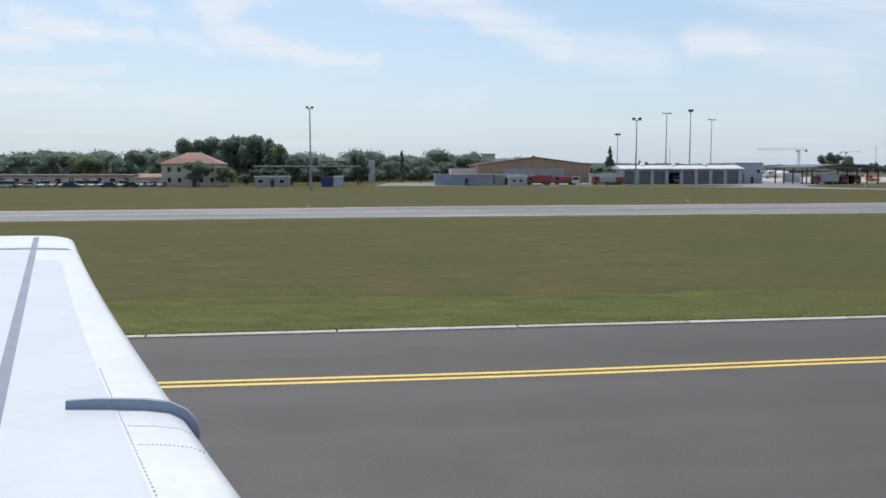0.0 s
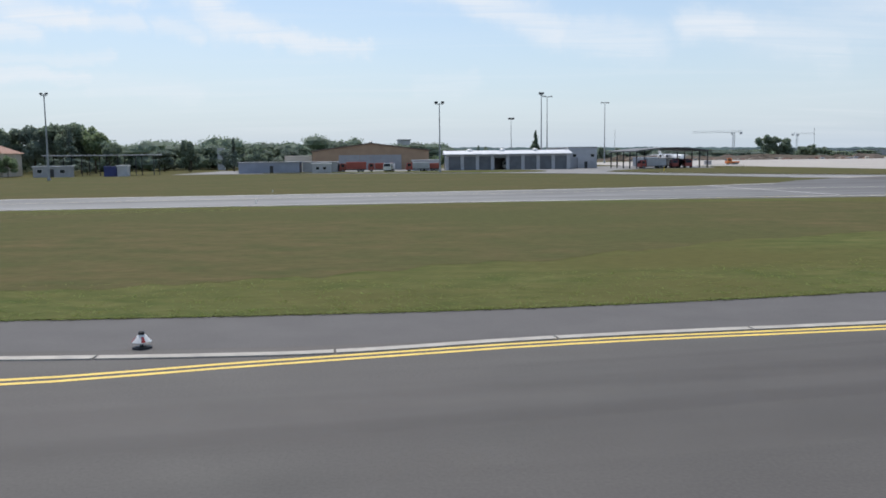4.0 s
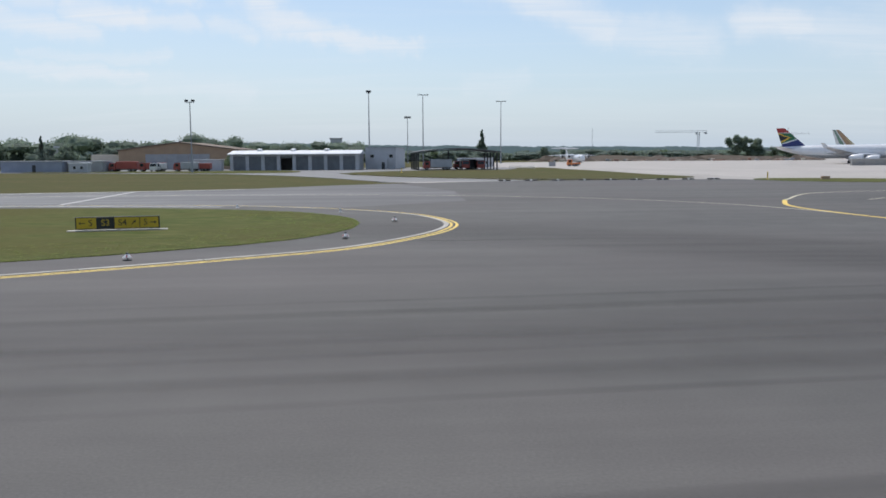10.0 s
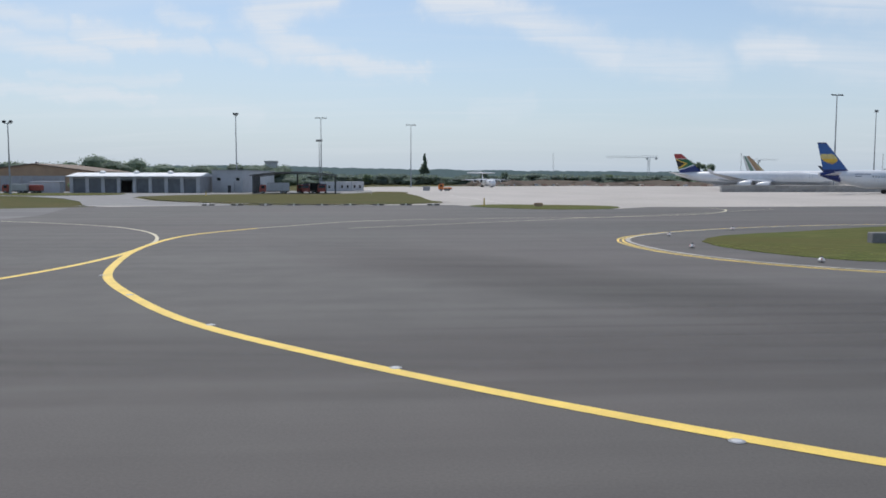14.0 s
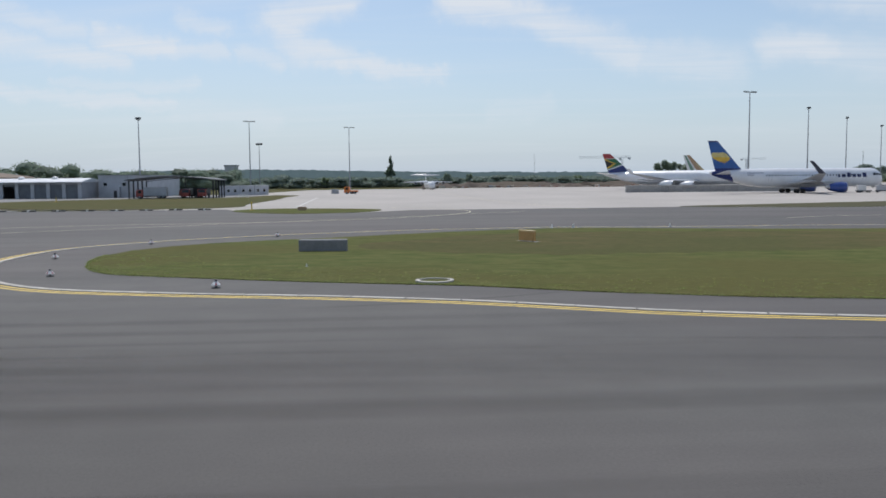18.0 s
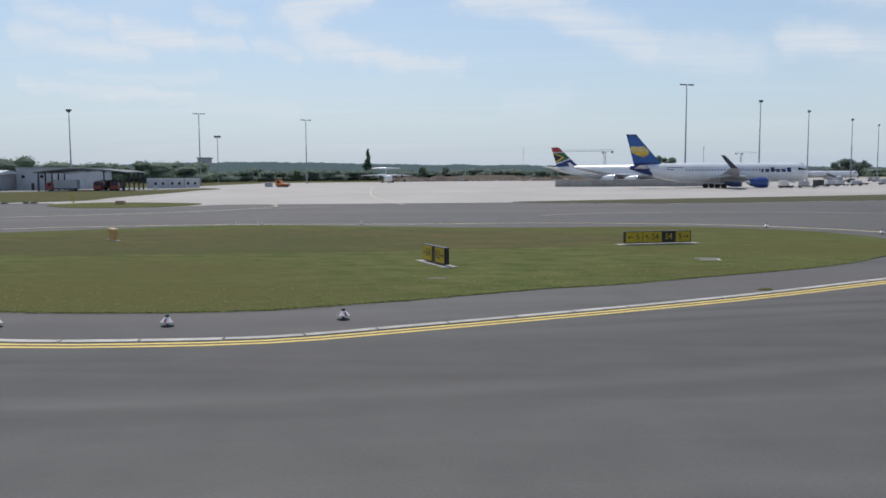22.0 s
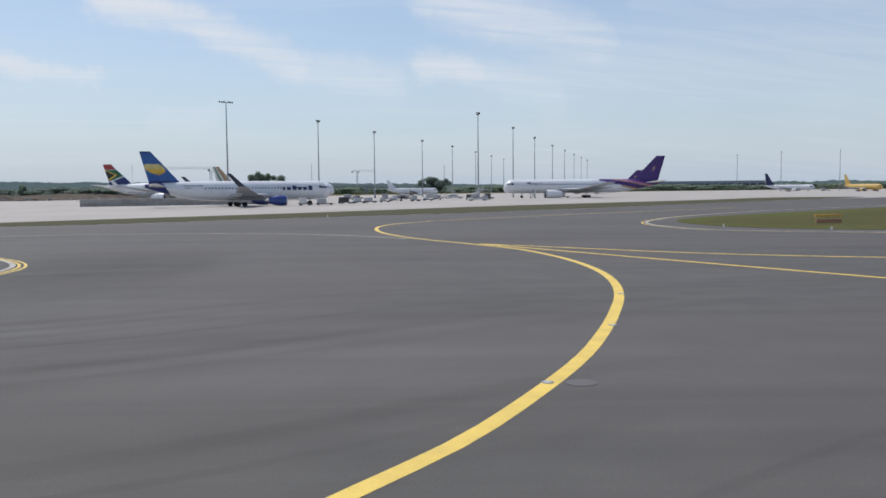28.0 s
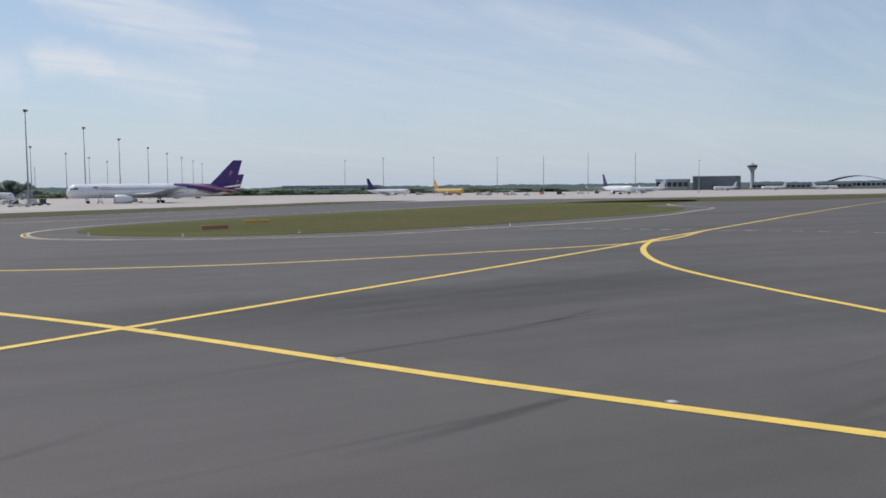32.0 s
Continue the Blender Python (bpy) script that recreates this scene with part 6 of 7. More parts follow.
# ---- vehicles ----
def wheel_at(parent, x, y, r, wide=0.22):
    prof = [(-wide / 2, 0.6), (-wide / 2, 0.9), (-wide * 0.35, 1.0), (wide * 0.35, 1.0), (wide / 2, 0.9), (wide / 2, 0.6)]
    w = Mesh().rings([[(r * q * math.cos(j * math.pi / 7), t, r * q * math.sin(j * math.pi / 7)) for j in range(14)] for t, q in prof]).done("wheel", TYRE, parent, True)
    w.matrix_basis = pose(x, y, r)
    Mesh().rings([[(r * q * math.cos(j * math.pi / 5), t, r * q * math.sin(j * math.pi / 5)) for j in range(10)] for t, q in ((-wide / 2 - 0.01, 0.58), (wide / 2 + 0.01, 0.58))]).done("rim", STEEL, w)


def car(mat, label, van=False):
    top = thing("car", label, "car", None, "cars in the car park")
    h = 1.05 if not van else 1.3
    prof = [(0, 0.35), (0, 0.72), (0.25, 0.82), (1.15, 0.92), (4.2, 0.95), (4.35, 0.8), (4.35, 0.35)]
    m = Mesh()
    m.rings([[(x, y, z) for x, z in prof] for y in (-0.82, -0.86, 0.86, 0.82)])
    m.done("body", mat, top, True)
    cab = [(1.0, 0.9), (1.75, 1.42), (3.35, 1.46), (4.15, 0.93)] if not van else [(0.7, 0.9), (1.35, 1.85), (4.2, 1.9), (4.32, 0.93)]
    m = Mesh()
    m.rings([[(x, y * (1 if i in (0, 3) else 0.84), z) for i, (x, z) in enumerate(cab)] for y in (-0.8, 0.8)])
    m.done("cabin_glass", GLASS, top)
    m = Mesh()
    a, b = cab[1], cab[2]
    m.box(a[0] - 0.05, -0.7, a[1] - 0.02, b[0] + 0.05, 0.7, b[1] + 0.05, 0, 0.04)
    m.done("roof", mat, top)
    for x in (0.8, 3.5):
        for y in (-0.78, 0.78):
            wheel_at(top, x, y, 0.31)
    for y in (-0.6, 0.6):
        Mesh().box(-0.03, y - 0.15, 0.62, 0.03, y + 0.15, 0.74).done("headlight", LENS, top)
    return top


CARS = [car(SILVER, "silver hatchback parked before the offices"), car(BLACK, "black saloon parked before the offices"), car(WHITE, "white estate parked before the offices", True),
        car(DEEP_BLUE, "dark blue saloon parked before the offices")]
rnd = random.Random(8)
PX, PY = -80.4, 240.5
for k in range(25):
    m = pose(PX - 62 + k * 2.65, PY - 10 + rnd.uniform(-0.3, 0.3) + 0.17 * k, -0.12, 0, 0, 92 + rnd.uniform(-3, 3))
    if k < 4:
        CARS[k].matrix_basis = m
    else:
        copy_thing(CARS[rnd.choice((0, 0, 1, 2, 2, 3))], m)


for k in range(11):
    copy_thing(CARS[rnd.choice((0, 1, 1, 2, 3))], pose(PX - 60 + k * 5.4 + rnd.uniform(-0.4, 0.4), PY - 16.5 + 0.36 * k, -0.12, 0, 0, rnd.choice((3, 183)) + rnd.uniform(-2, 2)))


def truck(x, y, turn, cab_mat, box_mat, label, long=7.5, tall=2.9, name="truck"):
    top = thing(name, label, "truck", pose(x, y, -0.05, 0, 0, turn), "vehicles by the sheds")
    Mesh().box(0.2, -1.0, 0.55, long, 1.0, 0.8).done("chassis", DARK_STEEL, top)
    m = Mesh()
    prof = [(0, 0.5), (0, 1.5), (0.25, 2.5), (1.9, 2.55), (1.9, 0.5)]
    m.rings([[(px, yy, z) for px, z in prof] for yy in (-1.15, 1.15)])
    m.done("cab", cab_mat, top)
    Mesh().add([(-0.01, -1.0, 1.55), (-0.01, 1.0, 1.55), (0.22, 0.95, 2.4), (0.22, -0.95, 2.4)], [(0, 1, 2, 3), (3, 2, 1, 0)]).done("windscreen", GLASS, top)
    for s in (-1, 1):
        Mesh().box(0.5, s * 1.17 - 0.01, 1.5, 1.5, s * 1.17 + 0.01, 2.3).done("side_window", GLASS, top)
    Mesh().box(2.1, -1.2, 0.85, long, 1.2, tall, 0, 0.08).done("load_body", box_mat, top)
    Mesh().box(0.6, -0.8, 2.56, 0.9, 0.8, 2.7).done("light_bar", DEEP_BLUE, top)
    for wx in (1.0, long - 2.2, long - 1.1):
        for s in (-1, 1):
            wheel_at(top, wx, s * 1.0, 0.48, 0.3)
    return top


TRUCK_RED = paint("faded_truck_red", (0.40, 0.085, 0.065), 0.6)
for x, y, turn, a, b, lab, long, tall in (
        (26, 262, 8, TRUCK_RED, TRUCK_RED, "red fire engine beside the hangar", 8, 3.0), (34.5, 263, 5, TRUCK_RED, TRUCK_RED, "red tanker truck beside the hangar", 7.5, 2.6),
        (15.5, 260, 4, TRUCK_RED, WHITE, "red and white service truck", 6.5, 2.8), (40.5, 258, 80, WHITE, WHITE, "white van parked by the hangar", 5.5, 2.5),
        (46, 260, 5, TRUCK_RED, SILVER, "red and silver truck by the shed", 7, 2.7), (21, 265, 3, TRUCK_RED, DARK_STEEL, "red truck with a dark load", 7, 2.4),
        (5, 262, 184, TRUCK_RED, TRUCK_RED, "dark red truck at the storage hall", 6.5, 2.8), (50, 262, 2, DEEP_BLUE, TRUCK_RED, "blue and red trailer truck", 6, 2.4),
        (117.5, 268.5, 12, TRUCK_RED, SILVER, "red truck with a silver body under the carport", 8.5, 3.2), (130, 273, 100, TRUCK_RED, WHITE, "red and white truck under the carport", 6.5, 2.8),
        (134.5, 274, 98, TRUCK_RED, DARK_STEEL, "red truck with a dark body under the carport", 7, 2.8), (126, 279, 10, TRUCK_RED, DARK_STEEL, "red fire engine deep under the carport", 7, 3.0),
        (77.5, 279, 88, WHITE, SILVER, "pale truck inside the open shed", 6, 2.6)):
    truck(x, y, turn, a, b, lab, long, tall)
OX, OY = 169.5, 330.5
truck(OX - 4, OY, 2, ORANGE, ORANGE, "low orange service vehicle on the apron", 4.8, 1.3)
box_building("crate", "small grey box beside the orange vehicle", OX - 10, OY + 6, 2.4, 1.6, 1.4, GREY_WALL, GREY_WALL, 0, over=0.02, kind="crate")


def airstairs(x, y, turn, label, tall=3.6):
    top = thing("airstairs", label, "airstairs", pose(x, y, -0.03, 0, 0, turn), "ground equipment")
    Mesh().box(-0.5, -1.1, 0.5, 7.0, 1.1, 1.0).done("chassis", WHITE, top)
    n = 12
    for k in range(n):
        Mesh().box(0.4 + k * 0.42, -0.8, 1.0 + k * tall / n - 0.05, 0.4 + k * 0.42 + 0.4, 0.8, 1.0 + k * tall / n + 0.04).done("step", STEEL, top)
    for s in (-0.85, 0.85):
        m = Mesh()
        m.tube((0.4, s, 1.0), (5.6, s, 1.0 + tall), 0.09, 0.09, 6)
        m.tube((0.4, s, 2.0), (5.6, s, 2.0 + tall), 0.05, 0.05, 6)
        for k in range(6):
            m.tube((0.4 + k, s, 1.0 + k * tall / 5.2), (0.4 + k, s, 2.0 + k * tall / 5.2), 0.03, 0.03, 5)
        m.done("handrail", WHITE, top)
    Mesh().box(5.4, -0.95, 0.9 + tall, 7.2, 0.95, 1.05 + tall).done("platform", STEEL, top)
    for px in (5.6, 7.0):
        for s in (-0.8, 0.8):
            Mesh().tube((px, s, 1.0), (px - 0.2, s, 0.95 + tall), 0.08, 0.08, 6).done("strut", STEEL, top)
    for wx in (0.4, 6.0):
        for s in (-0.95, 0.95):
            wheel_at(top, wx, s, 0.36)
    return top


SX, SY = 396.8, 337.3
airstairs(SX - 3, SY, 4, "white mobile aircraft stairs standing alone")
airstairs(441, 387, 70, "white aircraft stairs at the purple-tailed airliner", 3.2)
airstairs(415, 412, 160, "grey aircraft stairs beside the airliner's nose", 3.2)


def cart(x, y, turn, mat, label, long=4.5, tall=1.5):
    top = thing("equipment_cart", label, "ground equipment", pose(x, y, -0.03, 0, 0, turn), "ground equipment")
    Mesh().box(0, -0.8, 0.4, long, 0.8, 0.65).done("bed", DARK_STEEL, top)
    Mesh().box(0.2, -0.75, 0.65, long * 0.6, 0.75, tall, 0, 0.1).done("housing", mat, top)
    Mesh().tube((long, 0, 0.5), (long + 1.3, 0, 0.35), 0.05, 0.05, 6).done("drawbar", STEEL, top)
    for wx in (0.6, long - 0.6):
        for s in (-0.7, 0.7):
            wheel_at(top, wx, s, 0.3)


rnd = random.Random(21)
for x, y, mt, lab in ((329, 287, SILVER, "grey tow tractor at the airliner's nose"), (324, 287.5, WHITE, "white ground power cart by the airliner"), (350, 318, PALE_WALL, "pale baggage cart on the apron"),
                      (356, 322, SILVER, "grey baggage cart on the apron"), (372, 340, SILVER, "grey loader cart on the apron"), (380, 352, PALE_WALL, "pale loader cart on the apron"),
                      (398, 352, DARK_STEEL, "dark equipment cart on the apron"), (407, 360, SILVER, "grey generator cart on the apron"), (415, 378, DARK_STEEL, "dark dolly on the apron"),
                      (447, 388, DARK_STEEL, "dark service cart below the airliner"), (455, 392, ORANGE, "orange service cart below the airliner"), (345, 312, PALE_WALL, "pale dolly on the apron"),
                      (390, 372, SILVER, "grey dolly on the apron"), (365, 345, PALE_WALL, "pale cargo container on a dolly"), (339, 304, DARK_STEEL, "dark tow bar cart on the apron")):
    cart(x, y, rnd.uniform(-20, 30), mt, lab, rnd.uniform(3.5, 5.5), rnd.uniform(1.3, 2.4))
for k in range(14):
    cart(rnd.uniform(350, 420), rnd.uniform(380, 460), rnd.uniform(-30, 40), rnd.choice((SILVER, GREY_WALL, DARK_STEEL, GREY_WALL)), "grey loading equipment parked on the apron", rnd.uniform(3.5, 7), rnd.uniform(1.4, 2.6))
for k in range(18):
    cart(rnd.uniform(730, 900), rnd.uniform(430, 600), rnd.uniform(-30, 40), rnd.choice((SILVER, WHITE, DARK_STEEL, ORANGE, WHITE)), "distant ground equipment on the apron", rnd.uniform(4, 8), rnd.uniform(1.6, 2.8))


# ---- barrier wall, mounds, cranes, far buildings ----
def block_wall():
    x0, y0 = 262.5, 319.1
    top = thing("blast_wall", "low grey wall of concrete blocks behind the airliner", "wall", pose(x0, y0, -0.03, 0, 0, 9))
    blk = Mesh().box(0, 0, 0, 2.36, 1.2, 1.15, 0, 0.06).done("concrete_block", material("block_concrete", (0.40, 0.385, 0.36), 0.9, scale=0.6, fine=6, amount=0.6, jitter=0.12), top)
    for row in range(2):
        for k in range(26):
            m = pose(k * 2.4 + (0.0 if row == 0 else 0.0), 0.02 * ((k * 7 + row) % 3), row * 1.16)
            if row == 0 and k == 0:
                blk.matrix_basis = m
            else:
                again(blk, "concrete_block", top, m)


block_wall()


def mound(x, y, rx, ry, h, seed, label, mat=SOIL):
    n, rows = 22, 7
    m = Mesh()
    rr = []
    for j in range(rows):
        t = j / (rows - 1)
        row = []
        for i in range(n):
            a = 2 * math.pi * i / n
            w = 1 + 0.25 * noise.noise(Vector((math.cos(a) * 1.6 + seed, math.sin(a) * 1.6, t * 2)))
            row.append((x + rx * (1 - t) * w * math.cos(a), y + ry * (1 - t) * w * math.sin(a), -0.12 + h * (math.sin(t * 1.57)) * (0.85 + 0.3 * noise.noise(Vector((a * 2, t * 3, seed))))))
        rr.append(row)
    m.rings(rr)
    tagged(m.done("earth_mound", mat, None, True), label, "earth mound", group="mounds of the building site")


for k, (x, y, rx, ry, h) in enumerate([(205, 585, 22, 12, 5), (240, 590, 30, 14, 6), (285, 600, 34, 14, 7), (325, 610, 30, 14, 6), (180, 570, 20, 10, 3.5), (262, 560, 26, 8, 3), (300, 560, 20, 8, 2.6), (225, 640, 60, 20, 9), (310, 660, 60, 20, 9)]):
    mound(x, y, rx, ry, h * 0.42, k * 3.7, "brown heap of earth and rubble at a building site")
HEAP = random.Random(19)
PALE_SOIL = material("pale_soil", (0.20, 0.165, 0.135), 0.95, gloss=0.1, second=(0.13, 0.105, 0.088), scale=0.25, fine=2.0, amount=0.9, space="World", bump=0.6)
for k in range(30):
    r = HEAP.uniform(3.5, 9.5)
    mound(HEAP.uniform(172, 345), HEAP.uniform(548, 572), r, r * 0.6, r * HEAP.uniform(0.32, 0.5), 40 + k * 1.9, "small heap of loose earth at a building site", HEAP.choice((SOIL, PALE_SOIL, PALE_SOIL)))


def rubble():
    rng = np.random.default_rng(9)
    m = Mesh()
    for k in range(150):
        x, y, s = rng.uniform(170, 340), rng.uniform(545, 572), rng.uniform(0.4, 1.4)
        m.box(x, y, -0.12, x + s * rng.uniform(1, 3), y + s, s * rng.uniform(0.4, 1.1), int(rng.integers(0, 4)), 0.1)
    tagged(m.done("rubble", [SOIL, GREY_WALL, ROOF_TILE, BEIGE]), "scattered rubble, pallets and building materials", "rubble", kind="stuff")


rubble()


def crane(x, y, h, jib, turn, label):
    top = thing("tower_crane", label, "crane", pose(x, y, -0.12, 0, 0, turn), "tower cranes")
    m = Mesh()
    for sx in (-0.8, 0.8):
        for sy in (-0.8, 0.8):
            m.tube((sx, sy, 0), (sx, sy, h), 0.14, 0.14, 5)
    for k in range(int(h / 2)):
        z = k * 2
        m.tube((-0.8, -0.8, z), (0.8, -0.8, z + 2), 0.08, 0.08, 4)
        m.tube((0.8, 0.8, z), (-0.8, 0.8, z + 2), 0.08, 0.08, 4)
    m.done("tower", PALE_WALL, top)
    m = Mesh()
    for z, sy in ((h, -0.6), (h, 0.6), (h + 1.4, 0)):
        m.tube((-7, sy, z), (jib, sy, z), 0.12, 0.10, 5)
    for k in range(int((jib + 7) / 2.5)):
        m.tube((-7 + k * 2.5, 0, h + 1.4), (-7 + k * 2.5 + 1.25, 0.6 * (-1) ** k, h), 0.07, 0.07, 4)
    m.done("jib", PALE_WALL, top)
    Mesh().box(-7.0, -0.9, h - 1.6, -5, 0.9, h).done("counterweight", PALE_WALL, top)
    Mesh().box(0.9, -0.8, h - 2.0, 2.4, 0.8, h - 0.1).done("cab", WHITE, top)


KX, KY = 318.1, 758.8
crane(KX, KY, 22.6, 36, 172, "thin tower crane with a long jib on the horizon")
crane(502, 1060, 27, 24, 10, "distant tower crane with a level jib")


def far_building(name, label, x, y, w, d, h, turn, mat, strip=True, arch=False):
    top = thing(name, label, "building", pose(x, y, -0.12, 0, 0, turn))
    Mesh().box(0, 0, 0, w, d, h).done("wall", mat, top)
    if arch:
        rows = []
        for k in range(17):
            t = k / 16
            z = h + 0.16 * w * 0.6 * math.sin(math.pi * t)
            rows.append([(w * t, -2, z), (w * t, d + 2, z), (w * t, d + 2, z + 1.2), (w * t, -2, z + 1.2)])
        Mesh().rings(rows).done("roof", GREY_WALL, top)
    else:
        Mesh().box(-0.5, -0.5, h, w + 0.5, d + 0.5, h + 0.8).done("roof", GREY_WALL, top)
    if strip:
        n = max(3, int(w / 9))
        for k in range(n):
            Mesh().box(w * (k + 0.12) / n, -0.15, h * 0.35, w * (k + 0.88) / n, 0.1, h * 0.75).done("window", GLASS, top)


far_building("terminal_building", "distant pale terminal building with a window band", 1550.9, 883.7, 54, 30, 18, -63, PALE_WALL)
far_building("maintenance_hangar", "distant dark grey maintenance hangar", 1542.2, 806.3, 69, 60, 22, -66, material("slate_cladding", (0.15, 0.17, 0.19), 0.7, scale=0.05, fine=0.8, amount=0.6), False)
far_building("terminal_building", "distant terminal with an arched roof", 2047.7, 814.8, 108, 60, 14, -74, PALE_WALL, True, True)
far_building("terminal_building", "long low distant terminal wing", 1895.8, 895.3, 180, 40, 10, -70, GREY_WALL)
far_building("cargo_hall", "distant grey cargo hall with blue doors", 900.0, 1021.1, 130, 40, 11, -32, LILAC_WALL)
far_building("cargo_hall", "long distant grey hall behind the aircraft", 458.8, 975.1, 110, 30, 7, -12, PALE_WALL, False)
far_building("office_block", "pale flat-roofed block among the trees", 29, 602, 8, 9, 15.6, 10, PALE_WALL, False)
far_building("cargo_hall", "distant white halls on the horizon", 465.9, 1175.6, 90, 30, 9, -5, PALE_WALL)


def control_tower():
    x, y = 2465.9, 1207.5
    top = thing("control_tower", "distant concrete control tower with a flared cab", "control tower", pose(x, y, -0.12))
    Mesh().lathe([(7, 0), (5.5, 6), (5.2, 44), (5.6, 48), (12, 56), (12.5, 58)], 18).done("shaft", PALE_WALL, top, True)
    Mesh().lathe([(12.6, 58), (13.4, 62), (12, 62.1)], 18).done("cab_window", GLASS, top, True)
    Mesh().lathe([(13.6, 62), (13, 63.5), (6, 64), (5, 67), (0.4, 68), (0.3, 74)], 18).done("cab_roof", GREY_WALL, top, True)


control_tower()


# ---- lattice masts of the radio aids ----
def lattice(x, y, h, label):
    top = thing("radio_mast", label, "radio mast", pose(x, y, -0.12), "radio masts")
    m = Mesh()
    for a in (0, 2.09, 4.19):
        m.tube((0.5 * math.cos(a), 0.5 * math.sin(a), 0), (0.3 * math.cos(a), 0.3 * math.sin(a), h), 0.07, 0.05, 5)
    for k in range(int(h / 1.5)):
        a = 2.09 * (k % 3)
        m.tube((0.45 * math.cos(a), 0.45 * math.sin(a), k * 1.5), (0.45 * math.cos(a + 2.09), 0.45 * math.sin(a + 2.09), k * 1.5 + 1.5), 0.04, 0.04, 4)
    m.done("lattice", STEEL, top)
    for z in (h * 0.85, h * 0.93, h):
        Mesh().tube((-0.9, 0, z), (0.9, 0, z), 0.06, 0.06, 5).done("antenna", WHITE, top)


lattice(249.8, 935.3, 31, "thin radio mast far behind the mounds")
lattice(532.3, 804.4, 27, "lattice radio mast behind the apron")
lattice(406.0, 796.1, 27, "radio mast on the horizon")


# ---- taxiway signs ----
def lettering(text, size, mat, parent, m):
    cu = bpy.data.curves.new("lettering", "FONT")
    cu.body, cu.size, cu.align_x, cu.align_y, cu.extrude = text, size, "CENTER", "CENTER", 0.004
    tmp = bpy.data.objects.new("lettering", cu)
    me = bpy.data.meshes.new_from_object(tmp)
    bpy.data.objects.remove(tmp)
    me.materials.append(mat)
    ob = new("lettering", me)
    ob.parent = parent
    ob.matrix_basis = m
    return ob


def arrow(parent, mat, m, turn):
    """A flat arrow that points right, turned in the plane of the sign."""
    v = [(-0.17, -0.025), (0.06, -0.025), (0.06, -0.09), (0.18, 0), (0.06, 0.09), (0.06, 0.025), (-0.17, 0.025)]
    ob = Mesh().add([(x, y, 0.004) for x, y in v], [(0, 1, 5, 6), (1, 2, 3), (1, 3, 5), (3, 4, 5)]).done("arrow", mat, parent)
    ob.matrix_basis = m @ pose(0, 0, 0, 0, 0, turn)
    return ob


def taxi_sign(p, q, panels, label, tall=0.72, back=None):
    """A long low sign between two feet; panels: (width share, dark, [(kind, offset)])."""
    p, q = Vector(p), Vector(q)
    W = (q - p).length
    top = thing("taxiway_sign", label, "sign", pose(p.x, p.y, 0.035, 0, 0, math.degrees(math.atan2(q.y - p.y, q.x - p.x))), "taxiway signs")
    Mesh().box(-0.05, -0.11, 0.1, W + 0.05, 0.11, 0.1 + tall, 0, 0.02).done("frame", BLACK, top)
    Mesh().box(-0.5, -0.35, -0.03, W + 0.5, 0.35, 0.04).done("plinth", KERB, top)
    for k in range(3):
        x = W * (0.1 + 0.4 * k)
        Mesh().tube((x, 0, 0.03), (x, 0, 0.12), 0.05, 0.05, 8).done("leg", STEEL, top)
    x = 0.0
    total = sum(s for s, *_ in panels)
    for share, dark, marks in panels:
        w = W * share / total
        Mesh().box(x + 0.02, -0.125, 0.15, x + w - 0.02, -0.105, 0.05 + tall).done("panel", BLACK if dark else SIGN_YELLOW, top)
        ink = SIGN_YELLOW if dark else BLACK
        for kind, off in marks:
            m = pose(x + w * off, -0.13, 0.1 + tall * 0.5, 90)
            if kind in ("left", "right", "up_left", "up_right"):
                arrow(top, ink, m, {"left": 180, "right": 0, "up_left": 135, "up_right": 45}[kind])
            else:
                lettering(kind, tall * 0.72, ink, top, m)
        x += w
    if back:
        Mesh().box(0, 0.112, 0.14, W, 0.13, 0.06 + tall).done("back_plate", back, top)
    return top


taxi_sign((111.8, 67.1), (116.2, 68.5), [(1.15, False, [("left", 0.28), ("S", 0.7)]), (1.0, True, [("S3", 0.5)]), (1.45, False, [("S4", 0.32), ("up_right", 0.76)]), (1.1, False, [("S", 0.3), ("right", 0.72)])],
          "yellow and black taxiway direction sign on the grass")
taxi_sign((258.9, 92.0), (263.0, 93.4), [(1.05, False, [("left", 0.28), ("S", 0.7)]), (1.2, False, [("up_left", 0.24), ("S4", 0.65)]), (0.85, True, [("S4", 0.5)]), (0.95, False, [("S", 0.3), ("right", 0.72)])],
          "yellow and black taxiway direction sign near the island nose")
taxi_sign((247.9, 81.7), (249.2, 79.3), [(1.0, False, [("left", 0.26), ("S4", 0.65)]), (0.35, True, []), (1.0, False, [("R3", 0.35), ("right", 0.78)])], "short yellow taxiway sign set askew on the grass", 0.8, SIGN_YELLOW)
taxi_sign((98.3, 65.0), (98.95, 63.25), [(1.0, False, [("left", 0.2), ("S3", 0.62)]), (0.4, True, [])], "small yellow taxiway sign with a dark end panel", 0.75)
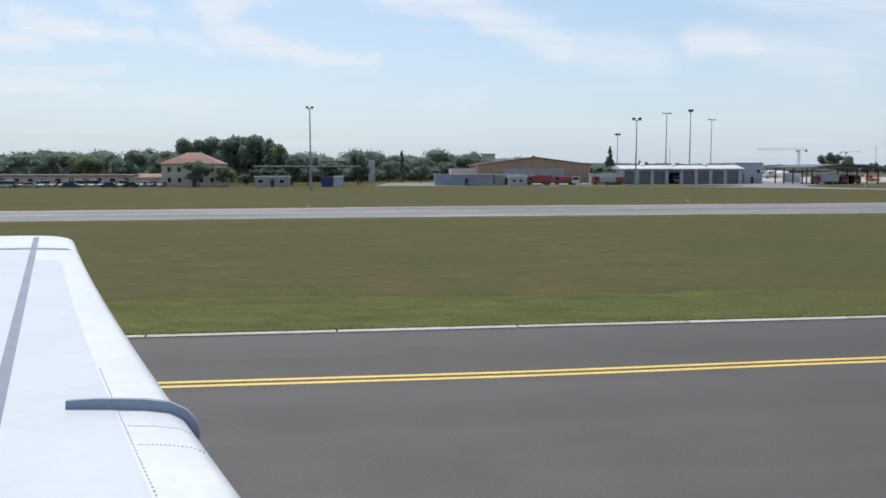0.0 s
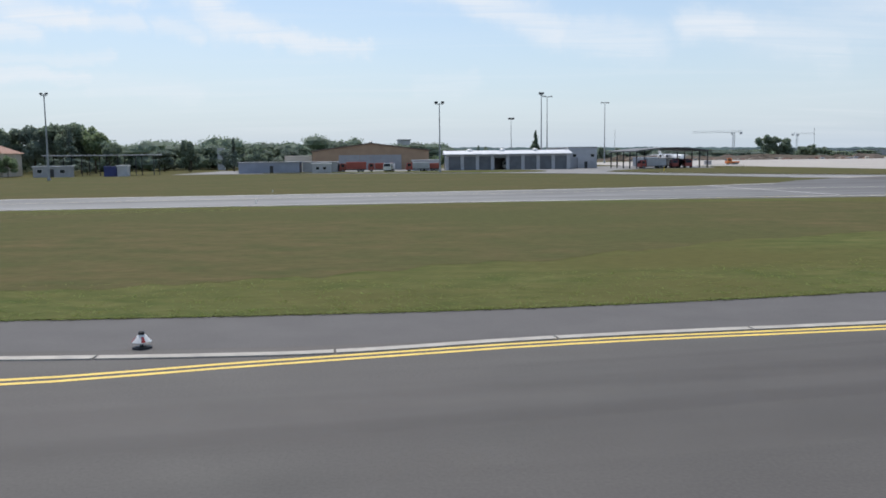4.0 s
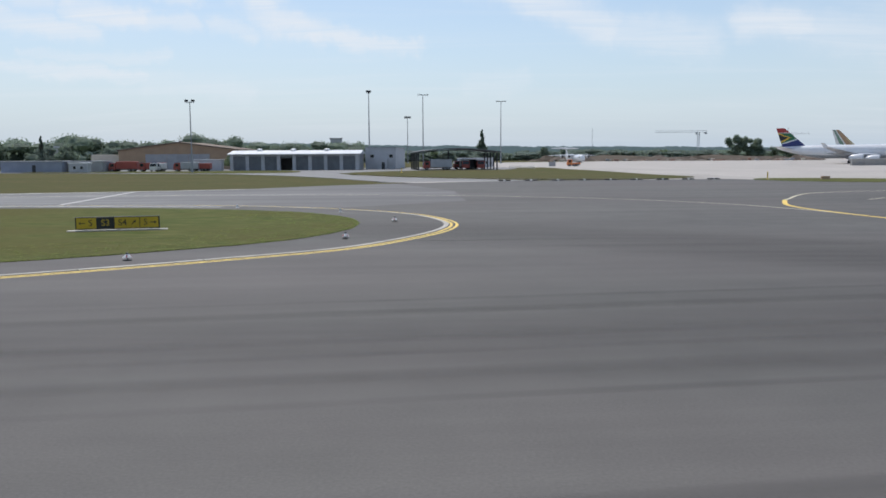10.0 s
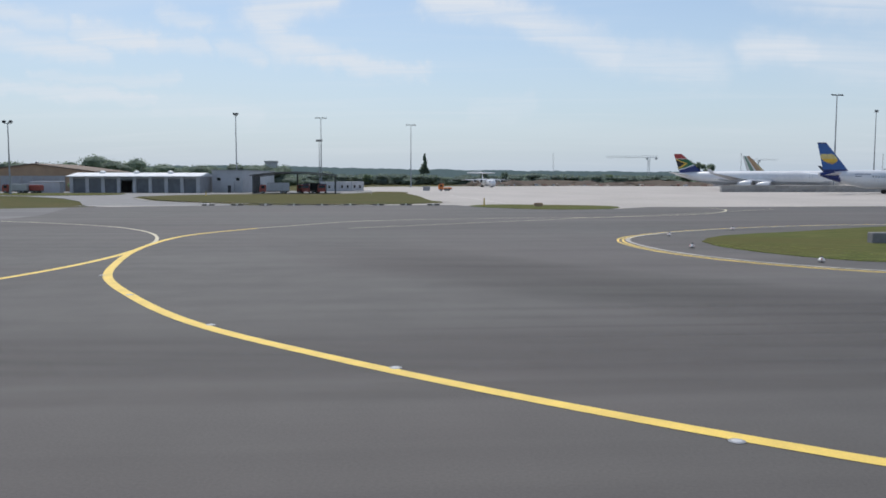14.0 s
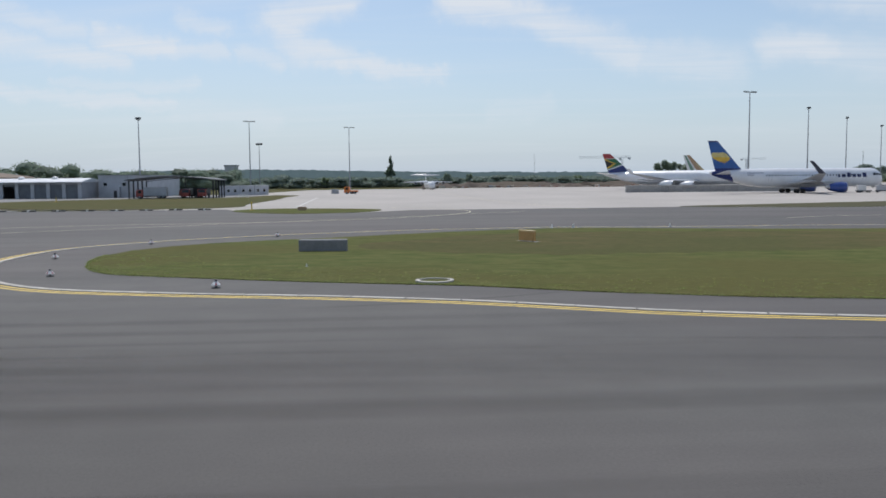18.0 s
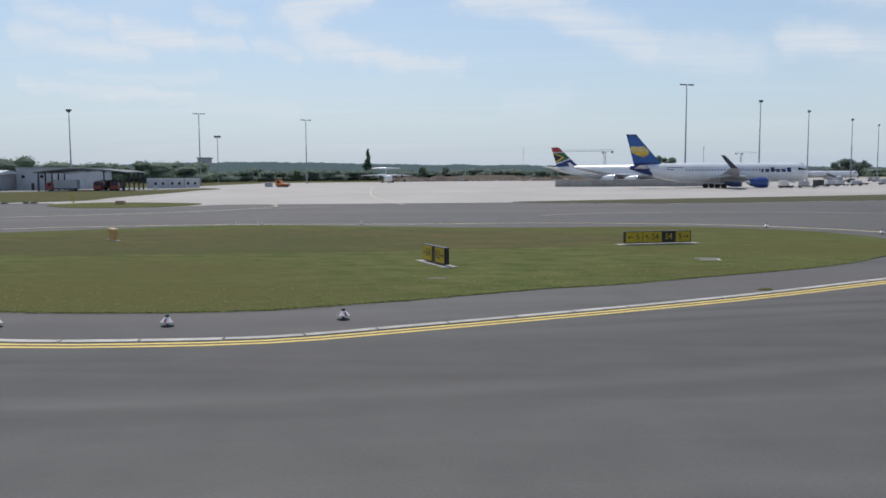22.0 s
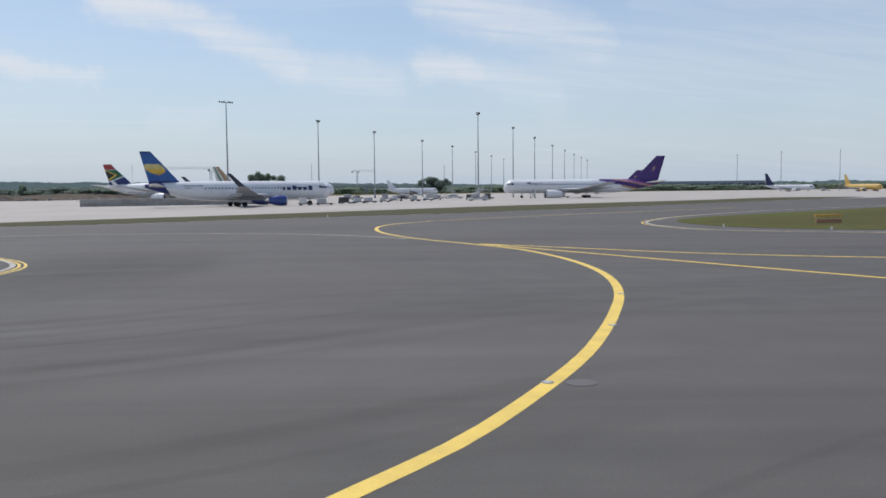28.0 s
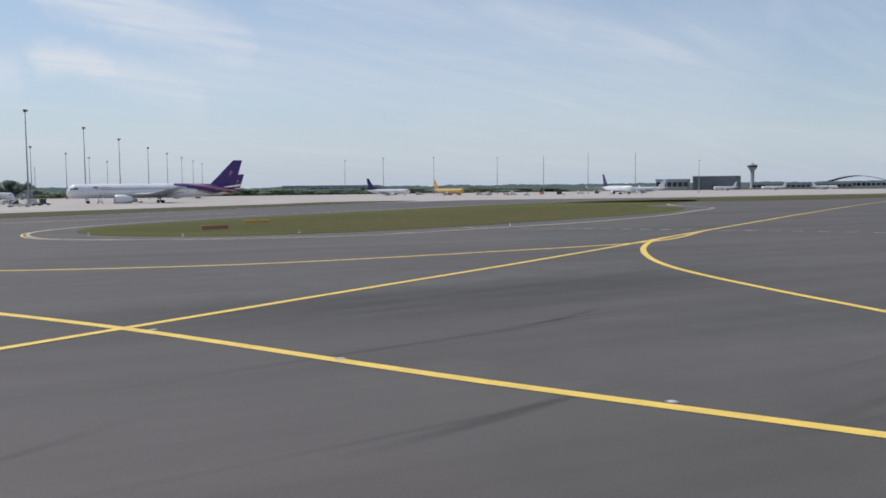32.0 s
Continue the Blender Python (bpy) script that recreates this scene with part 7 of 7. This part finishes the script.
for (xa, ya), (xb, yb), mt, lab, tall in (((373.2, 136.6), (376.7, 135.6), paint("amber_paint", (0.80, 0.42, 0.07)), "low amber board on short legs on the far island", 0.30),
                                          ((359.5, 120.8), (362.5, 120.3), paint("rust_brown_paint", (0.40, 0.20, 0.11)), "low rust-brown sign box on the far island", 0.45)):
    bd = thing("sign_board", lab, "sign", pose(xa, ya, 0.035, 0, 0, math.degrees(math.atan2(yb - ya, xb - xa))), "boards on the far island")
    W = math.hypot(xb - xa, yb - ya)
    Mesh().box(0, -0.12, 0.12, W, 0.12, 0.12 + tall, 0, 0.03).done("board", mt, bd)
    for s in (0.15, 0.5, 0.85):
        Mesh().box(W * s - 0.05, -0.05, -0.01, W * s + 0.05, 0.05, 0.13).done("leg", STEEL, bd)


# ---- lights on the ground ----
def edge_light():
    """Elevated light: foot plate, stem, white shade with red patches, dark cap."""
    top = thing("edge_light", "white and red elevated taxiway light with a dark cap", "taxiway light", None, "taxiway edge lights")
    Mesh().lathe([(0.26, 0), (0.26, 0.03), (0.06, 0.05)], 14).done("foot", DARK_STEEL, top, True)
    Mesh().lathe([(0.05, 0.05), (0.05, 0.19)], 8).done("stem", DARK_STEEL, top)
    Mesh().lathe([(0.26, 0.15), (0.27, 0.18), (0.105, 0.36), (0.09, 0.37)], 16).done("shade", WHITE, top, True)
    for k in range(4):
        a = k * 1.571 + 0.5
        m = Mesh()
        v = []
        for r, z in ((0.262, 0.19), (0.137, 0.33)):
            for d in (-0.2, 0.2):
                v.append(((r + 0.006) * math.cos(a + d), (r + 0.006) * math.sin(a + d), z))
        m.add(v, [(0, 1, 3, 2)]).done("red_patch", RED, top)
    Mesh().lathe([(0.08, 0.36), (0.09, 0.43), (0.055, 0.47), (0.01, 0.48)], 12).done("cap", BLACK, top, True)
    return top


SPOTS = [(48.2, 26.9), (97.4, 38.8), (120.6, 53.7), (128.4, 63.1), (129.8, 74.5), (197.4, 81.2), (202.1, 72.3), (211.7, 68.1), (237.5, 62.9),
         (242.5, 63.4), (247.4, 64.9), (269.8, 80.0), (277.0, 90.2), (278.0, 102.3), (272.1, 109.8), (198.3, 92.5), (205.3, 100.5)]
EL = edge_light()
for k, (x, y) in enumerate(SPOTS):
    m = pose(x, y, 0.0, 0, 0, 37 * k) @ Matrix.Scale(0.86, 4)
    if k == 0:
        EL.matrix_basis = m
    else:
        copy_thing(EL, m)


def small_light():
    top = thing("edge_light", "small white taxiway edge light", "taxiway light", None, "small taxiway edge lights")
    Mesh().lathe([(0.16, 0), (0.16, 0.03), (0.06, 0.05), (0.06, 0.2)], 10).done("stem", WHITE, top, True)
    Mesh().lathe([(0.055, 0.2), (0.06, 0.22), (0.05, 0.28), (0.02, 0.30)], 10).done("lens", WHITE, top, True)
    return top


SMALL = [(124.6, 83.7), (114.9, 89.1), (364.0, 107.3), (352.9, 111.1), (389.9, 101.8), (346.9, 120.4), (213.5, 76.6), (37.4, 90.4), (-16.5, 102.8), (34.0, 116.6), (227.8, 111.3),
         (238.6, 112.6), (229.7, 111.5), (229.8, 112.2), (313.9, 180.3)]
SL = small_light()
for k, (x, y) in enumerate(SMALL):
    if k == 0:
        SL.matrix_basis = pose(x, y, 0.035)
    else:
        copy_thing(SL, pose(x, y, 0.035) @ Matrix.Scale(0.5 if k == 6 else 1.0, 4))


def stud():
    """Inset light: a flat rimmed disc with a raised lens."""
    top = thing("inset_light", "flat pale inset light in the asphalt", "taxiway light", None, "inset centre line lights")
    Mesh().lathe([(0.15, 0.0), (0.15, 0.008), (0.115, 0.014)], 14).done("rim", STEEL, top)
    Mesh().lathe([(0.10, 0.012), (0.075, 0.022), (0.02, 0.024)], 12).done("lens", PALE_WALL, top, True)
    return top


STUDS = [(161.1, 55.3), (162.7, 62.5), (171.0, 57.5), (176.2, 51.3), (182.4, 45.9), (167.0, 63.7), (188.75, 40.75), (298.1, 59.3), (303.4, 65.9), (307.7, 73.0), (329.4, 49.1),
         (331.8, 40.6), (318.9, 55.3), (324.9, 65.1), (327.7, 57.2), (322.4, 72.8), (151.2, 34.6), (155.6, 41.4), (159.5, 48.9),
         (99.65, 35.3), (100.23, 31.9), (100.85, 28.45), (101.42, 24.95)]
ST = stud()
for k, (x, y) in enumerate(STUDS):
    if k == 0:
        ST.matrix_basis = pose(x, y, 0.004)
    else:
        copy_thing(ST, pose(x, y, 0.004, 0, 0, 50 * k))
for x, y in ((298.8, 59.0), (157.7, 51.0)):
    mh = thing("manhole_cover", "round flush manhole cover in the asphalt", "manhole cover", pose(x, y, 0.002))
    Mesh().lathe([(0.36, 0), (0.36, 0.008), (0.32, 0.01)], 18).done("ring", WORN, mh)
    Mesh().lathe([(0.31, 0.004), (0.34, 0.009), (0.02, 0.01)], 18).done("lid", SHOULDER, mh)
GUARD_ORANGE = paint("faded_guard_orange", (0.62, 0.30, 0.14))
for x, y in ((98.2, 42.4), (98.4, 41.2)):
    gl = thing("guard_light", "pair of small faded orange guard lights on a short post", "guard light", pose(x, y, 0.03), "guard lights")
    Mesh().lathe([(0.24, 0), (0.24, 0.04), (0.04, 0.06), (0.04, 0.26)], 12).done("post", KERB, gl)
    Mesh().box(-0.1, -0.06, 0.26, 0.1, 0.06, 0.37, 0, 0.03).done("housing", GUARD_ORANGE, gl)
    for s in (-0.075, 0.075):
        Mesh().tube((s * 0.7, -0.06, 0.315), (s * 0.7, -0.085, 0.315), 0.035, 0.04, 10).done("lens", GLASS, gl)

# ---- small things on the grass ----
DX, DY = 220.7, 70.3
dr = thing("drain_shaft", "round concrete drain ring in the grass", "drain", pose(DX, DY, 0.035))
Mesh().rings([[(r * math.cos(j * math.pi / 12), r * math.sin(j * math.pi / 12), z) for j in range(24)] for r, z in ((0.85, 0), (0.85, 0.06), (0.68, 0.07), (0.66, 0.02))], 0, False).done("ring", KERB, dr, True)
Mesh().lathe([(0.66, 0.0), (0.66, 0.025), (0.1, 0.03)], 20).done("lid", GRASS, dr)
BX, BY = 210.7, 86.0
gb = thing("cable_cabinet", "long low grey cable cabinet on the grass", "cabinet", pose(BX, BY, 0.035, 0, 0, 3))
CABINET_GREY = material("weathered_cabinet_grey", (0.26, 0.255, 0.26), 0.85, second=(0.21, 0.205, 0.21), scale=1.5, fine=10, amount=0.7)
Mesh().box(0, 0, 0, 3.0, 0.7, 0.72, 0, 0.05).done("body", CABINET_GREY, gb)
for k in range(6):
    Mesh().box(0.05 + 0.49 * k, -0.02, 0.05, 0.05 + 0.49 * k + 0.44, 0.0, 0.62).done("door", CABINET_GREY, gb)
NX, NY = 225.2, 94.3
nb = thing("sign_box", "orange sign box with a pale amber top", "sign", pose(NX, NY, 0.035, 0, 0, -50))
Mesh().box(-0.76, -0.12, 0.06, 0.76, 0.12, 0.70, 0, 0.03).done("body", paint("faded_orange_paint", (0.58, 0.32, 0.11)), nb)
Mesh().box(-0.85, -0.2, -0.03, 1.15, 0.2, 0.03).done("plinth", KERB, nb)
Mesh().box(-0.78, -0.15, 0.70, 0.78, 0.15, 0.80, 0, 0.02).done("cap", paint("pale_amber_paint", (0.80, 0.56, 0.28)), nb)
for s in (-0.5, 0.5):
    Mesh().tube((s, 0, 0.03), (s, 0, 0.1), 0.05, 0.05, 8).done("leg", STEEL, nb)
GX, GY = 99.4, 59.4
fb = thing("barrier", "low red board barrier with a pale top rail", "barrier", pose(GX, GY, 0.035, 0, 0, -88))
BROWN_BOARD = material("brown_board", (0.12, 0.075, 0.045), 0.85, scale=2, fine=14, amount=0.5)
BOARD_RED = material("faded_red_board", (0.26, 0.075, 0.05), 0.8, second=(0.19, 0.06, 0.045), scale=2, fine=14, amount=0.6)
Mesh().box(0, -0.09, 0.70, 4.75, 0.09, 0.82, 0, 0.03).done("rail", KERB, fb)
Mesh().box(0, -0.18, -0.03, 4.75, 0.18, 0.05, 0, 0.02).done("plinth", KERB, fb)
for k in range(8):
    Mesh().box(k * 0.67, -0.06, 0.05, k * 0.67 + 0.06, 0.06, 0.70).done("post", BOARD_RED, fb)
for k in range(7):
    Mesh().box(0.075 + k * 0.67, -0.03, 0.10, 0.655 + k * 0.67, 0.03, 0.50, 0, 0.01).done("board", BOARD_RED if k % 3 else BROWN_BOARD, fb)
for k in range(3):
    dm = thing("delineator", "blue and white striped marker post", "marker", pose(GX - 0.12 + 0.13 * k, GY - 5.0 - 0.45 * k, 0.035), "marker posts")
    Mesh().box(-0.07, -0.07, 0, 0.07, 0.07, 0.95, 0, 0.02).done("post", LILAC_WALL, dm)
    for z in (0.2, 0.55):
        Mesh().box(-0.08, -0.08, z, 0.08, 0.08, z + 0.16).done("stripe", WHITE, dm)
rim = thing("drain_shaft", "half-sunken square drain rim of pale concrete in the grass", "drain", pose(262.55, 83.75, 0.035, 0, 0, -3))
Mesh().box(-1.05, -0.07, -0.03, 0.0, 0.07, 0.05, 0, 0.02).done("rim_side", KERB, rim)
Mesh().box(-0.04, -0.95, -0.03, 0.10, -0.08, 0.045, 0, 0.02).done("rim_side", KERB, rim)
Mesh().box(-0.9, -0.9, -0.03, -0.05, -0.08, 0.012, 0, 0.005).done("lid", GRAVEL, rim)
flat_slab = thing("concrete_slab", "small flat grey concrete slab sunk in the grass", "slab", pose(249.2, 74.9, 0.03, 0, 0, 6))
Mesh().box(-0.4, -0.14, -0.02, 0.4, 0.14, 0.02, 0, 0.015).done("slab", GRAVEL, flat_slab)
for x, y in ((114.9, 229.9), (183.4, 164.3)):
    yp = thing("marker_post", "short yellow marker post in the grass", "marker", pose(x, y, 0.0), "yellow marker posts")
    Mesh().lathe([(0.3, 0), (0.3, 0.08), (0.1, 0.12), (0.1, 1.2), (0.02, 1.3)], 10).done("post", SIGN_YELLOW, yp)
for k in range(9):
    sb = thing("rubber_block", "low black and white rubber block on the edge", "marker block", pose(138 + k * 4.5, 160.6 + 0.72 * k, 0.002, 0, 0, 8), "edge marker blocks")
    Mesh().box(0, -0.35, 0, 2.0, 0.35, 0.2, 0, 0.06).done("block", DARK_STEEL, sb)
    Mesh().box(0.8, -0.36, 0.02, 1.15, 0.36, 0.21).done("white_band", WHITE, sb)
for a, b in ((191.4, 161.7),):
    yb = thing("yellow_box", "low yellow equipment box by the apron", "box", pose(a, b, 0.03))
    Mesh().box(0, 0, 0, 1.3, 0.6, 0.55, 0, 0.06).done("body", OCHRE, yb)


rl = thing("pipe_barrier", "long low white pipe barrier at the apron edge", "barrier", pose(143.2, 281, -0.05, 0, 0, -61))
for z in (0.45, 0.95):
    Mesh().tube((0, 0, z), (14.4, 0, z), 0.06, 0.06, 6).done("rail", WHITE, rl)
for k in range(8):
    Mesh().tube((0.2 + 2 * k, 0, 0), (0.2 + 2 * k, 0, 1.0), 0.05, 0.05, 6).done("post", WHITE, rl)


# ---- wing of the aircraft that carries the camera, where it stands at the start ----
WING_PAINT = material("pale_wing_paint", (0.62, 0.665, 0.665), 0.38, second=(0.60, 0.64, 0.645), scale=0.9, fine=9, amount=0.2, coat=0.2)
EDGE_METAL = material("white_leading_edge", (0.82, 0.82, 0.83), 0.30, 0.05, second=(0.76, 0.77, 0.78), scale=1.6, fine=12, amount=0.3, coat=0.2)
SEAL = material("grey_sealant", (0.17, 0.21, 0.28), 0.6, second=(0.21, 0.25, 0.31), scale=3, fine=30, amount=0.5)
RIVET = material("rivet_grey", (0.52, 0.54, 0.56), 0.5, scale=3, fine=30, amount=0.4)
FENCE = material("grey_fence_paint", (0.30, 0.36, 0.44), 0.45, second=(0.26, 0.31, 0.39), scale=4, fine=30, amount=0.4)


def own_wing():
    fwd, out = Vector((0.9935, 0.114, 0)), Vector((-0.114, 0.9935, 0))
    a, b = Vector((-0.81, 2.925, 0)), Vector((-5.93, 12.755, 0))
    top = thing("aircraft_wing", "pale grey aircraft wing with a white leading edge", "wing")

    def height(p):
        return 2.75 + 0.0425 * (p.y + 0.795)

    prof = [(0.0, -0.15), (0.004, -0.10), (0.018, -0.055), (0.045, -0.022), (0.09, -0.006), (0.14, 0.0), (0.3, 0.012), (0.55, 0.01), (0.8, -0.03), (1.0, -0.10), (0.8, -0.17), (0.4, -0.34), (0.12, -0.33), (0.03, -0.25)]
    ts = [-0.1 + 1.1 * k / 26 for k in range(27)]

    def front(t):
        """The leading edge, slightly bowed."""
        return a.lerp(b, t) - fwd * 0.36 * max(t, 0.0) * max(1 - t, 0.0)

    def section(t, shrink=1.0):
        le = front(t)
        c = 3.1 + (1.75 - 3.1) * max(t, -0.1)
        z = height(le)
        return [le - fwd * (u * c + (1 - shrink) * 0.25 * c * (1 - u)) + Vector((0, 0, z + w * c * 0.42 * shrink)) for u, w in prof]

    rows = [section(t) for t in ts]
    tip = b - a
    for d, s in ((0.012, 0.93), (0.022, 0.8), (0.03, 0.55), (0.034, 0.2)):
        rows.append([p + out * 0 for p in section(1.0 + d, s)])
    n = len(prof)
    m = Mesh().rings(rows, 0)
    cut = 5
    m.m = [1 if (k % n) < cut or (k % n) >= 12 else 0 for k in range((len(rows) - 1) * n)] + [0, 0]
    m.done("skin", [EDGE_METAL, EDGE_METAL], top, True)

    def on(u, t, lift=0.006):
        """A point of the upper skin: u metres behind the leading edge."""
        le = front(t)
        c = 3.1 + (1.75 - 3.1) * t
        k = u / c
        w = np.interp(k, [p[0] for p in prof[:10]], [p[1] for p in prof[:10]])
        p = le - fwd * u
        return p + Vector((0, 0, height(le) + float(w) * c * 0.42 + lift))

    def strip(nm, mat, line, wide, lift=0.006):
        v, f = [], []
        for i, (u, t) in enumerate(line):
            v += [on(u - wide / 2, t, lift), on(u + wide / 2, t, lift)]
            if i:
                f.append((2 * i - 2, 2 * i, 2 * i + 1, 2 * i - 1))
        return Mesh().add(v, f).done(nm, mat, top)

    strip("sealant_strip", SEAL, [(1.31 - 0.73 * k / 20 - 0.36 * max(-0.08 + 1.08 * k / 20, 0) * (1 - max(-0.08 + 1.08 * k / 20, 0)), -0.08 + 1.08 * k / 20) for k in range(21)], 0.085)
    def panel(nm, mat, edge_a, edge_b, t1, lift, cols=8):
        v, f = [], []
        for i in range(25):
            t = -0.08 + (t1 + 0.08) * i / 24
            for j in range(cols + 1):
                v.append(on(edge_a(t) + (edge_b(t) - edge_a(t)) * j / cols, t, lift))
        w = cols + 1
        f = [(i * w + j, i * w + j + 1, (i + 1) * w + j + 1, (i + 1) * w + j) for i in range(24) for j in range(cols)]
        return Mesh().add(v, f).done(nm, mat, top, True)

    def seam(t):
        return 0.50 - 0.20 * (t + 0.08) / 0.83

    def seal_line(t):
        return 1.31 - 0.73 * (t + 0.08) / 1.08 - 0.36 * max(t, 0) * (1 - max(t, 0))

    panel("upper_panel", WING_PAINT, seam, lambda t: seal_line(t) - 0.035, 0.75, 0.004)
    panel("upper_panel", WING_PAINT, lambda t: seal_line(t) + 0.035, lambda t: seal_line(t) + 1.0, 0.84, 0.004)
    m = Mesh()
    v = []
    for i in range(13):
        u = 0.03 + 1.6 * i / 12
        v += [on(u, 0.86, 0.007), on(u, 0.872, 0.007)]
    m.add(v, [(2 * i, 2 * i + 2, 2 * i + 3, 2 * i + 1) for i in range(12)])
    m.done("tip_joint", SEAL, top)
    # rivets
    m = Mesh()
    for k in range(64):
        t = -0.07 + 0.3 * k / 64
        p = on(seam(t) - 0.02, t, 0.002)
        m.box(p.x - 0.004, p.y - 0.004, p.z - 0.002, p.x + 0.004, p.y + 0.004, p.z + 0.003)
    for t in (0.075, 0.105):
        for k in range(18):
            p = on(0.03 + 0.4 * k / 18, t, 0.002)
            m.box(p.x - 0.0035, p.y - 0.0035, p.z - 0.002, p.x + 0.0035, p.y + 0.0035, p.z + 0.003)
    tagged(m.done("rivets", RIVET, top), kind="stuff")
    # wheel leg below, on which the wing stands
    foot = Vector((-2.3, 3.2, 0))
    leg = Mesh().tube((foot.x, foot.y, 0.45), (foot.x, foot.y, height(foot) - 0.2), 0.11, 0.14, 10).done("main_gear", STEEL, top)
    for s in (-0.24, 0.24):
        q = foot + out * s
        Mesh().tube(q - out * 0.11 + Vector((0, 0, 0.45)), q + out * 0.11 + Vector((0, 0, 0.45)), 0.45, 0.45, 20).done("wheel", TYRE, leg, True)
    # fence that wraps the leading edge
    t0 = 0.137
    le, c = front(t0), 3.1 - 1.35 * t0
    line = [(0.72, 0), (0.55, 0), (0.4, 0), (0.28, 0)]
    pts = [on(u, t0, 0.0) for u, _ in line]
    for u, w in [prof[4], prof[3], prof[2], prof[1], prof[0], (0.006, -0.2), (0.016, -0.235)]:
        if u * c < 0.27:
            pts.append(le - fwd * (u * c) + Vector((0, 0, height(le) + w * c * 0.42)))
    rows = []
    for i, p in enumerate(pts):
        d = (pts[min(i + 1, len(pts) - 1)] - pts[max(i - 1, 0)]).normalized()
        nrm = d.cross(out).normalized()
        if nrm.z < 0 and i < 5:
            nrm = -nrm
        if i >= 5 and nrm.dot(fwd) < 0:
            nrm = -nrm
        h = 0.062 if i else 0.05
        rows.append([p - out * 0.022, p + out * 0.022, p + out * 0.016 + nrm * h, p - out * 0.016 + nrm * h])
    Mesh().rings(rows).done("wing_fence", FENCE, top, True, label="curved blue-grey fence wrapping the leading edge")


own_wing()
